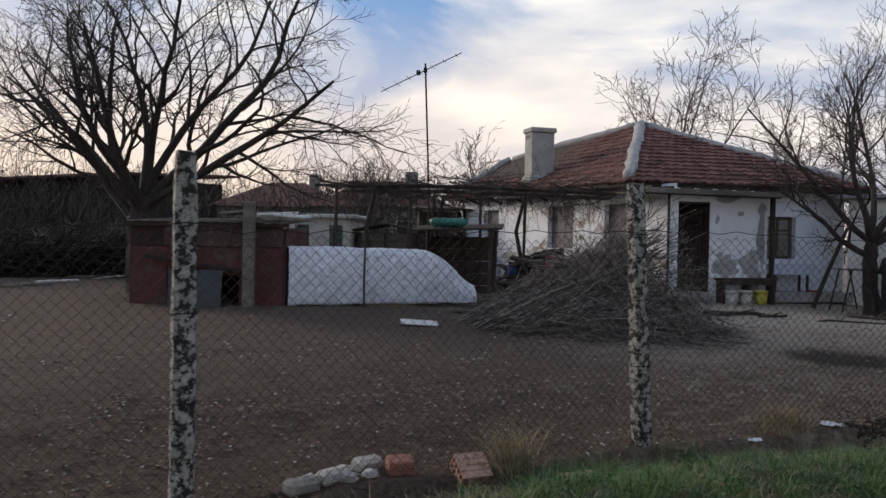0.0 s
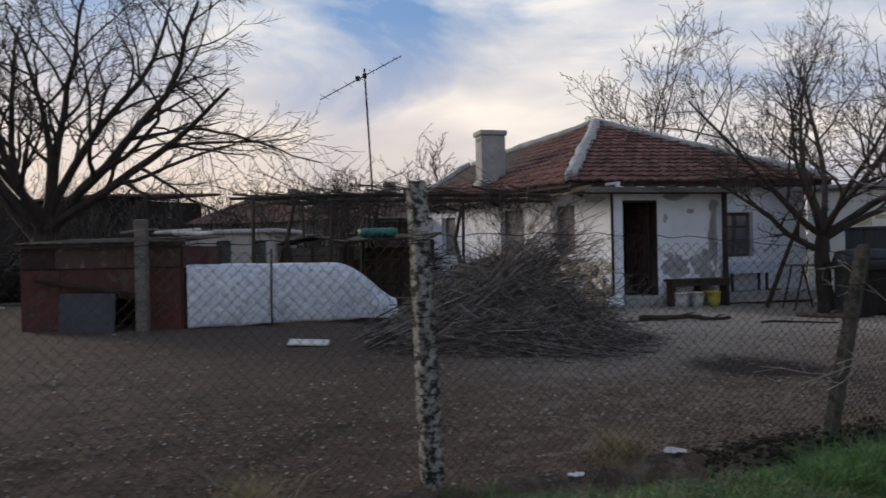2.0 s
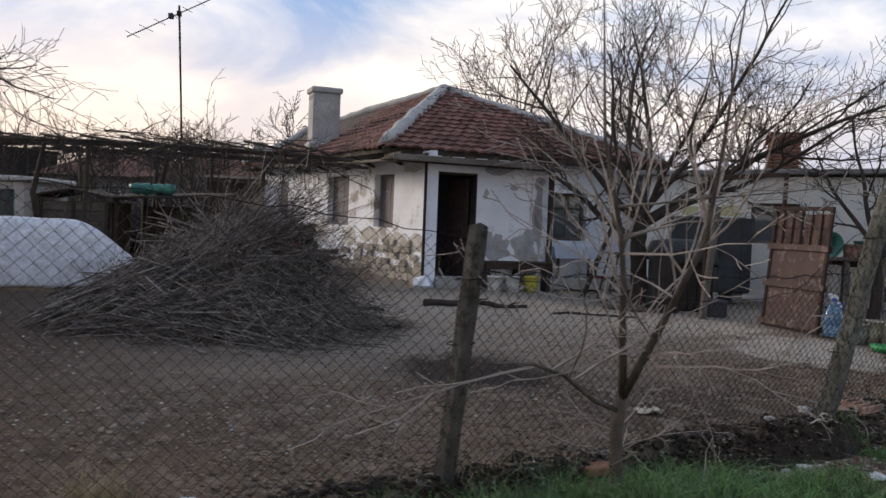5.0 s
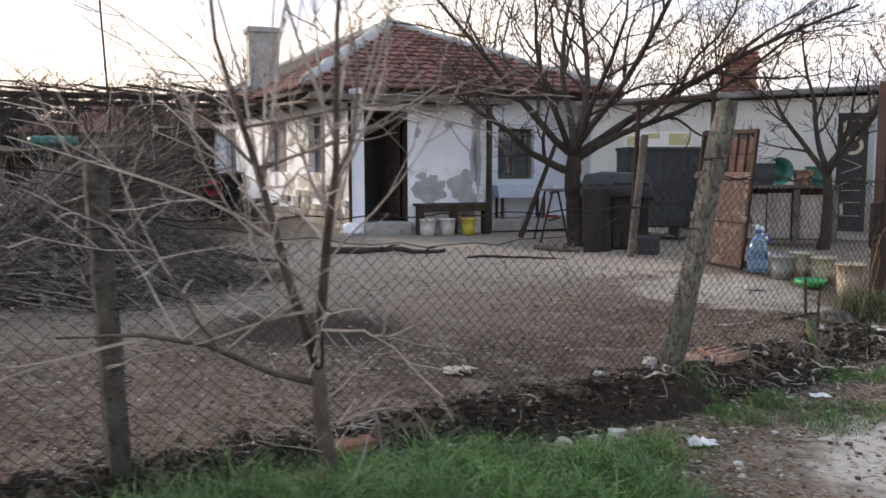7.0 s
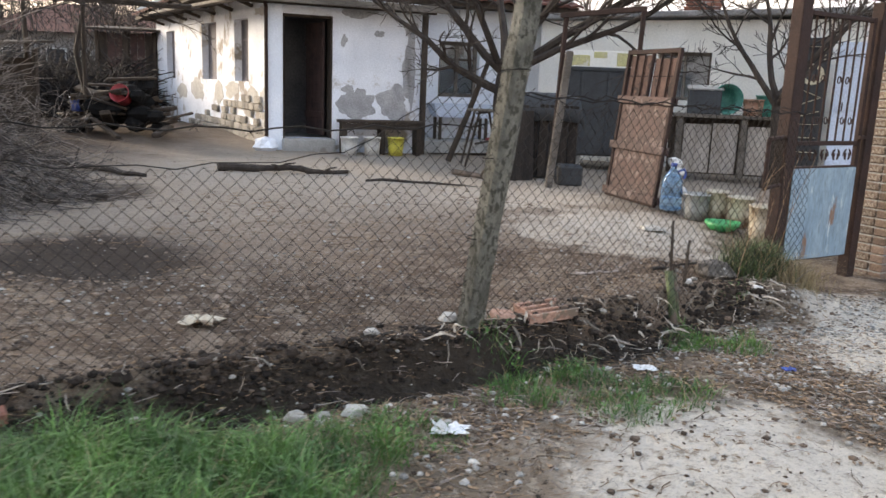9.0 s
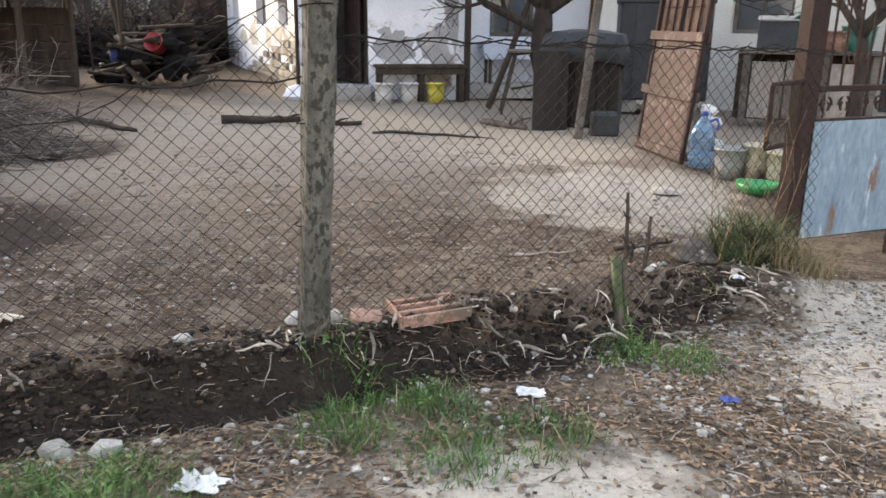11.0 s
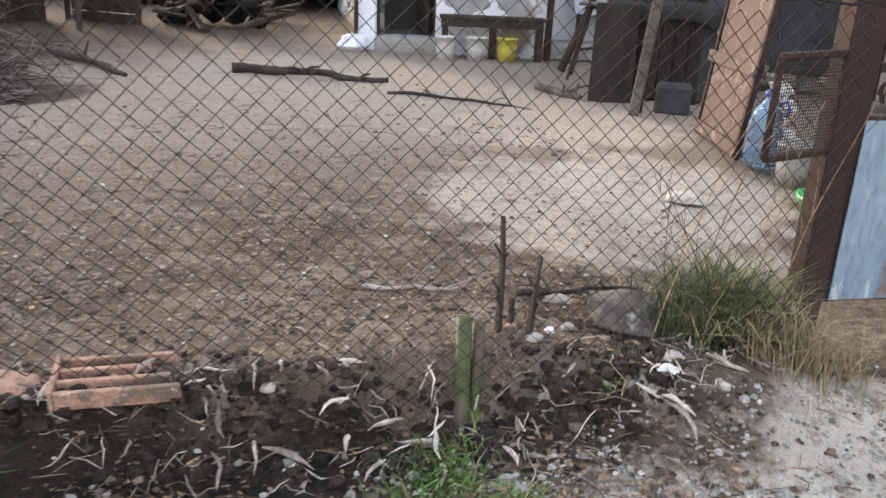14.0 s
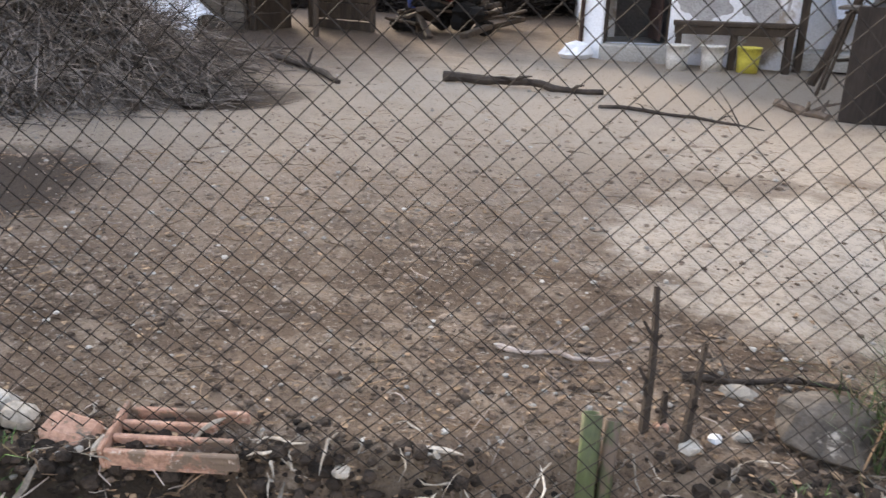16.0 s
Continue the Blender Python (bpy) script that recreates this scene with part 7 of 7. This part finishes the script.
    for i in range(9):
        b = Build()
        limb(b, (rnd.gauss(0, 0.12), rnd.gauss(0, 0.1), 0), (rnd.gauss(0.12, 0.25), rnd.gauss(0, 0.2), 1), rnd.uniform(0.35, 0.9), 0.0035, 0, rnd, 0.02, (3,), 0.0015, 0.1, 0.5, 0.3)
        part("stalk", b, M_LEAF, w)
    crumpled("paper_card", 8.06, 8.22, 0.055, M_PAPER, "crushed white and yellow paper packet", 1)
    crumpled("plastic_scrap", 7.08, 7.30, 0.07, M_PAPER, "torn white plastic scrap", 2)
    crumpled("plastic_scrap", 9.0, 9.45, 0.035, M_PAPER, "torn white plastic scrap", 3)
    crumpled("plastic_scrap", 5.35, 6.15, 0.06, M_PAPER, "torn white plastic scrap", 4)
    crumpled("paper_scrap", 3.2, 5.75, 0.07, M_PAPER, "crumpled white paper at the fence", 5)
    crumpled("paper_scrap", 2.55, 5.35, 0.05, M_PAPER, "crumpled white paper at the fence", 6)
    crumpled("paper_scrap", 5.75, 7.95, 0.10, M_BEIGE, "flattened brown card on the yard earth", 7)
    crumpled("paper_scrap", 2.85, 5.15, 0.05, M_PAPER, "crumpled white paper at the fence", 8)
    crumpled("blue_scrap", 8.85, 8.35, 0.035, M_BLUE, "torn blue plastic scrap", 9)


M_STEM = material("cut_green_stem", (0.082, 0.115, 0.033), (0.062, 0.060, 0.032), rough=0.7, scale=9, fine=50, bump=0.4, spots=(0.10, 0.07, 0.05), spot_level=0.56, spot_scale=8, stretch=(1, 1, 0.3))
build_small_things()

# ---------------------------------------------------------------- litter, soil and grass


def blade(b, x, y, z, h, w, rnd, bend):
    a = rnd.random() * 6.283
    dx, dy = math.cos(a), math.sin(a)
    lx, ly = rnd.gauss(0, bend), rnd.gauss(0, bend)
    o = len(b.v)
    b.v.extend(((x - dy * w, y + dx * w, z), (x + dy * w, y - dx * w, z),
                (x + lx * h * 0.35 - dy * w * 0.8, y + ly * h * 0.35 + dx * w * 0.8, z + h * 0.55), (x + lx * h * 0.35 + dy * w * 0.8, y + ly * h * 0.35 - dx * w * 0.8, z + h * 0.55),
                (x + lx * h, y + ly * h, z + h * (0.95 - 0.25 * min(1, abs(lx) + abs(ly))))))
    b.f.extend(((o, o + 1, o + 3, o + 2), (o + 2, o + 3, o + 4)))


def grass_cover(s, a, x, y):
    """How thickly grass grows on the verge, 0 to 1."""
    n1 = noise.noise((x * 1.3, y * 1.3, 20)) + 0.5 * noise.noise((x * 4, y * 4, 21))
    k = smooth(-0.30, -0.60, s + 0.15 * n1) * smooth(-1.7, -1.2, s) * smooth(-0.7, -1.5, a + 0.7 * n1) * smooth(-8.6, -7.5, a + 0.4 * n1)
    k = max(k, smooth(-0.35, -0.55, s + 0.1 * n1) * smooth(-2.6, -1.8, s) * smooth(-2.5, -3.2, a + 0.4 * n1) * smooth(-8.6, -7.5, a + 0.4 * n1))
    k = max(k, smooth(-0.02, -0.3, s + 0.15 * n1) * smooth(-2.8, -2.0, s) * smooth(-5.2, -6.2, a + 0.5 * n1) * smooth(-8.6, -7.5, a + 0.4 * n1))
    k = max(k, smooth(-0.10, -0.28, s + 0.12 * n1) * smooth(-1.7, -1.2, s) * smooth(-1.25, -1.7, a + 0.3 * n1) * smooth(-4.6, -4.0, a + 0.3 * n1))
    for px, py, pr in ((7.28, 8.08, 0.20), (7.43, 7.78, 0.26), (7.86, 7.66, 0.30), (7.74, 8.02, 0.16), (8.14, 7.88, 0.26), (8.46, 8.86, 0.30), (8.70, 8.74, 0.2), (8.82, 9.38, 0.17), (7.66, 8.0, 0.15), (7.2, 8.1, 0.16), (6.95, 7.2, 0.2)):
        k = max(k, 0.52 * smooth(pr, pr * 0.3, math.hypot(x - px, y - py) + 0.08 * n1))
    return k


def build_grass():
    rnd = random.Random(31)
    g, dry, rank = Build(), Build(), Build()
    made = 0
    while made < 230000:
        a, s = rnd.uniform(-11.5, 2.6), rnd.uniform(-2.4, 0.0)
        x, y = on_fence(a, s)
        c = grass_cover(s, a, x, y)
        made += 1
        if rnd.random() > c:
            continue
        tall = (0.55 + 0.7 * (0.5 + noise.noise((x * 1.1, y * 1.1, 30)))) * (0.85 + 0.9 * noise.noise((x * 5.5, y * 5.5, 33)))
        z = ground_z(x, y)
        if made % 14 == 0 and c > 0.5:
            for q in range(2):
                r, an, zz = rnd.uniform(0.006, 0.013), rnd.random() * 6.283, z + rnd.uniform(0.03, 0.10) * tall
                qx, qy, ti = x + rnd.gauss(0, 0.01), y + rnd.gauss(0, 0.01), rnd.gauss(0, 0.5)
                o = len(g.v)
                for u, v in ((-1, 0), (0, -0.7), (1, 0), (0, 0.7)):
                    g.v.append((qx + r * (u * math.cos(an) - v * math.sin(an)), qy + r * (u * math.sin(an) + v * math.cos(an)), zz + r * u * ti + r * 0.3 * abs(v)))
                g.f.append((o, o + 1, o + 2, o + 3))
        if rnd.random() < (0.05 if a > -4.5 else 0.22):
            blade(dry, x, y, z, rnd.uniform(0.05, 0.16), 0.0022, rnd, 0.8)
        else:
            blade(g, x, y, z, rnd.uniform(0.05, 0.20) * tall * (0.4 + 0.6 * c) * (1.0 + 0.35 * smooth(-1.0, -2.0, a) * smooth(-4.6, -3.6, a)), rnd.uniform(0.0014, 0.0032), rnd, 0.65)
    for px, py, n, h, r in ((9.14, 9.92, 750, 0.40, 0.13), (9.02, 9.80, 260, 0.3, 0.14)):
        for i in range(n):
            x, y = rnd.gauss(px, r * 0.6), rnd.gauss(py, r * 0.6)
            blade(rank, x, y, ground_z(x, y), rnd.uniform(0.4, 1.0) * h, 0.003, rnd, 0.45)
    for px, py, n, h, r in ((9.36, 9.86, 700, 0.30, 0.16), (0.85, 4.3, 420, 0.40, 0.10), (2.82, 5.62, 420, 0.32, 0.12), (9.1, 9.9, 420, 0.36, 0.14), (3.45, 5.55, 260, 0.2, 0.2), (0.0, 2.9, 260, 0.3, 0.2), (-0.9, 2.3, 260, 0.35, 0.2),
                            (4.6, 6.35, 260, 0.22, 0.2), (5.2, 6.5, 500, 0.16, 0.25), (5.0, 6.2, 300, 0.2, 0.3)):
        for i in range(n):
            x, y = rnd.gauss(px, r * 0.6), rnd.gauss(py, r * 0.6)
            blade(dry, x, y, ground_z(x, y), rnd.uniform(0.35, 1.0) * h, 0.0022, rnd, 0.6)
    tagged(part("grass", g, M_GRASS), "fresh green winter grass on the verge", "grass", kind="stuff")
    tagged(part("rank_grass", rank, M_GRASS_DARK), "tall dark green grass tuft beside the gate post", "grass", kind="stuff")
    tagged(part("dry_grass", dry, M_DRYGRASS), "tufts of dead straw-coloured grass along the fence", "grass", kind="stuff")


def sandy(x, y):
    """Pale bare sand, nearly free of litter."""
    return any(math.hypot(x - px, y - py) + 0.25 * noise.noise((x * 2, y * 2, 60)) < pr for px, py, pr in
               ((8.25, 7.05, 0.75), (9.5, 8.7, 0.45), (9.68, 9.5, 0.4), (9.85, 9.95, 0.5), (10.4, 8.6, 0.9), (9.1, 6.2, 0.8), (8.25, 11.25, 0.95), (8.6, 11.9, 0.8)))


def build_litter():
    rnd = random.Random(61)
    clod, dry, wet_dark, pebble, leaf, straw = Build(), Build(), Build(), Build(), Build(), Build()

    def leaf_at(x, y, z, r, b):
        a, t1, t2 = rnd.random() * 6.283, rnd.gauss(0, 0.3), rnd.gauss(0, 0.3)
        ca, sa = math.cos(a), math.sin(a)
        o = len(b.v)
        wd = rnd.uniform(0.35, 1.3)
        for u, v in ((-1, rnd.uniform(-.3, .3)), (-0.3, -0.45 * wd), (0.5, -0.35 * wd), (1, rnd.uniform(-.3, .3)), (0.4, 0.4 * wd), (-0.3, 0.45 * wd)):
            px, py = r * (u * ca - v * sa), r * (u * sa + v * ca)
            b.v.append((x + px, y + py, z + 0.004 + abs(px * t1 + py * t2) + 0.25 * r * v * v))
        b.f.append(tuple(range(o, o + 6)))

    def twig_at(x, y, z, ln, r, b, lift=0.0):
        a = rnd.random() * 6.283
        q = Vector((x, y, z + r))
        d = Vector((math.cos(a), math.sin(a), rnd.uniform(-0.02, 0.08) + lift))
        m = q + d * ln * 0.5 + Vector((rnd.gauss(0, 0.1) * ln, rnd.gauss(0, 0.1) * ln, abs(rnd.gauss(0, 0.06)) * ln))
        b.tube([q, m, q + d * ln], [r, r * 0.9, r * 0.5], 3, False)

    # yard: clods and chips, thicker near the fence
    for i in range(34000):
        a = rnd.uniform(-11, 3.2)
        s = abs(rnd.gauss(0, 1.0)) * 3.2
        if s > 9:
            continue
        x, y = on_fence(a, s + 0.02)
        n1 = noise.noise((x * 0.9, y * 0.9, 40))
        if rnd.random() > 0.6 + 1.0 * n1:
            continue
        if any(math.hypot((x - hx) / rx, (y - hy) / ry) < 1.1 for hx, hy, rx, ry, deep in HOLLOWS):
            continue
        if (s > 2.2 and rnd.random() < 0.62) or (sandy(x, y) and rnd.random() < 0.8):
            continue
        z, far = ground_z(x, y), 1 + 0.12 * s
        k = rnd.random()
        if k < 0.62:
            r = min(0.030, abs(rnd.gauss(0, 0.0055)) + 0.003) * far
            (dry if s > 1.0 + 1.5 * n1 else clod).lump((x, y, z + r * 0.05), r, rnd, 5, 0.5)
        elif k < 0.70:
            r = rnd.uniform(0.004, 0.014) * far
            pebble.lump((x, y, z + r * 0.2), r, rnd, 5, 0.6)
        elif k < 0.965 and (s < 2.0 or k < 0.76):
            leaf_at(x, y, z, rnd.uniform(0.006, 0.020) * far, leaf)
        else:
            twig_at(x, y, z, rnd.uniform(0.03, 0.16) * far, rnd.uniform(0.0012, 0.003), leaf)
    # kicked-up lumps of soil before the gate
    for i in range(8000):
        a, s = rnd.uniform(-5.0, 3.0), 0.05 + rnd.random() ** 1.3 * 4.5
        x, y = on_fence(a, s)
        if rnd.random() > 0.45 + 1.1 * noise.noise((x * 1.6, y * 1.6, 51)):
            continue
        if (s > 2.0 and rnd.random() < 0.6) or (sandy(x, y) and rnd.random() < 0.85):
            continue
        r = min(0.036, 0.004 + abs(rnd.gauss(0, 0.009)))
        (dry if s > 0.8 else clod).lump((x, y, ground_z(x, y) + r * 0.12), r, rnd, 5, rnd.uniform(0.4, 0.8))
    # trodden strip along the fence, strewn more thickly
    for i in range(15000):
        a, s = rnd.uniform(-4.5, 3.4), rnd.random() ** 1.5 * 3.0
        x, y = on_fence(a, s)
        n1 = noise.noise((x * 1.2, y * 1.2, 47))
        if rnd.random() > 0.62 + 0.9 * n1 or (sandy(x, y) and rnd.random() < 0.7):
            continue
        z, k = ground_z(x, y), rnd.random()
        if k < 0.55:
            r = min(0.026, abs(rnd.gauss(0, 0.005)) + 0.003)
            (dry if s > 0.9 + n1 else clod).lump((x, y, z + r * 0.1), r, rnd, 4, 0.6)
        elif k < 0.63:
            r = rnd.uniform(0.003, 0.011)
            pebble.lump((x, y, z + r * 0.2), r, rnd, 4, 0.6)
        elif k < 0.93:
            leaf_at(x, y, z, rnd.uniform(0.006, 0.018), leaf)
        else:
            twig_at(x, y, z, rnd.uniform(0.03, 0.2), rnd.uniform(0.001, 0.003), straw if k > 0.985 else leaf)
    # verge: rubble, leaves, straw
    for i in range(62000):
        a, s = rnd.uniform(-3.6, 4.6), -abs(rnd.gauss(0, 1.0)) * 1.5
        if s < -3.6:
            continue
        x, y = on_fence(a, s)
        if sandy(x, y) and rnd.random() < 0.82:
            continue
        if grass_cover(s, a, x, y) > 0.5 or (-0.55 < s < -0.1 and rnd.random() < 0.3 and a < 1.0):
            continue
        n1 = noise.noise((x * 1.4, y * 1.4, 44))
        if rnd.random() > 0.6 + 0.9 * n1:
            continue
        z = ground_z(x, y)
        k = rnd.random()
        if k < 0.065:
            r = min(0.026, abs(rnd.gauss(0, 0.008)) + 0.004)
            pebble.lump((x, y, z + r * 0.2), r, rnd, 5, 0.65)
        elif k < 0.24:
            r = min(0.03, abs(rnd.gauss(0, 0.008)) + 0.004)
            clod.lump((x, y, z + r * 0.2), r, rnd, 4, 0.6)
        elif k < 0.78:
            leaf_at(x, y, z, rnd.uniform(0.006, 0.021), leaf)
        else:
            twig_at(x, y, z, rnd.uniform(0.03, 0.15), rnd.uniform(0.001, 0.003), straw if k > 0.9 else leaf)
    # pale chips by the gate
    for i in range(5200):
        a, s = rnd.uniform(1.2, 4.6), -0.15 - abs(rnd.gauss(0, 0.9))
        x, y = on_fence(a, s)
        r = min(0.024, abs(rnd.gauss(0, 0.005)) + 0.003)
        (pebble if rnd.random() < 0.9 else clod).lump((x, y, ground_z(x, y) + r * 0.15), r, rnd, 5, rnd.uniform(0.4, 0.8))
    # worn lip of the bank: crumbled lumps and pale roots
    for i in range(3900):
        a, s = rnd.uniform(-4.5, 2.3), rnd.gauss(-0.05, 0.07)
        x, y = on_fence(a, s)
        r = min(0.05, abs(rnd.gauss(0, 0.011)) + 0.006)
        wet_dark.lump((x, y, ground_z(x, y) + r * 0.05), r, rnd, 5, rnd.uniform(0.4, 1.1))
        if rnd.random() < 0.15:
            leaf_at(x, y, ground_z(x, y) + 0.01, rnd.uniform(0.008, 0.02), leaf)
    roots = Build()
    for i in range(260):
        a, s = rnd.uniform(-0.2, 2.7) if rnd.random() < 0.8 else rnd.uniform(-3.5, 0), rnd.gauss(-0.04, 0.08)
        x, y = on_fence(a, s)
        z = ground_z(x, y) + rnd.uniform(0.0, 0.04)
        d = Vector((rnd.gauss(0.1, 0.6), -abs(rnd.gauss(0.5, 0.4)), rnd.gauss(-0.15, 0.35))).normalized()
        ln = rnd.uniform(0.05, 0.20)
        pts = [Vector((x, y, z))]
        for k in range(4):
            d = (d + Vector((rnd.gauss(0, 0.3), rnd.gauss(0, 0.3), rnd.gauss(-0.12, 0.3)))).normalized()
            q = pts[-1] + d * ln / 4
            q.z = max(q.z, ground_z(q.x, q.y) + 0.004)
            pts.append(q)
        r = rnd.uniform(0.001, 0.0032) * (3.0 if rnd.random() < 0.38 else 1.0)
        roots.tube(pts, [r * 0.3, r * rnd.uniform(0.7, 1.3), r * rnd.uniform(0.6, 1.4), r * rnd.uniform(0.5, 0.9), r * 0.15], 5, False)
    tagged(part("wet_clods", wet_dark, M_CLOD_WET), "crumbled damp black soil along the fence bank", "soil", kind="stuff")
    tagged(part("dry_clods", dry, M_CLOD_DRY), "dry pale brown crumbs of trodden yard earth", "soil", kind="stuff")
    tagged(part("soil_clods", clod, M_CLOD), "crumbled clods of brown yard soil", "soil", kind="stuff")
    tagged(part("rubble", pebble, M_PEBBLE), "pale pebbles and rubble chips strewn over the ground", "rubble", kind="stuff")
    tagged(part("leaf_litter", leaf, M_LEAF), "dead brown leaves strewn over the ground", "leaves", kind="stuff")
    tagged(part("straw", straw, M_TWIG_PALE), "dry straw and small twigs strewn over the ground", "straw", kind="stuff")
    tagged(part("roots", roots, M_HUSK), "pale dead roots and stalks hanging from the fence bank", "roots", kind="stuff")


build_grass()
build_litter()
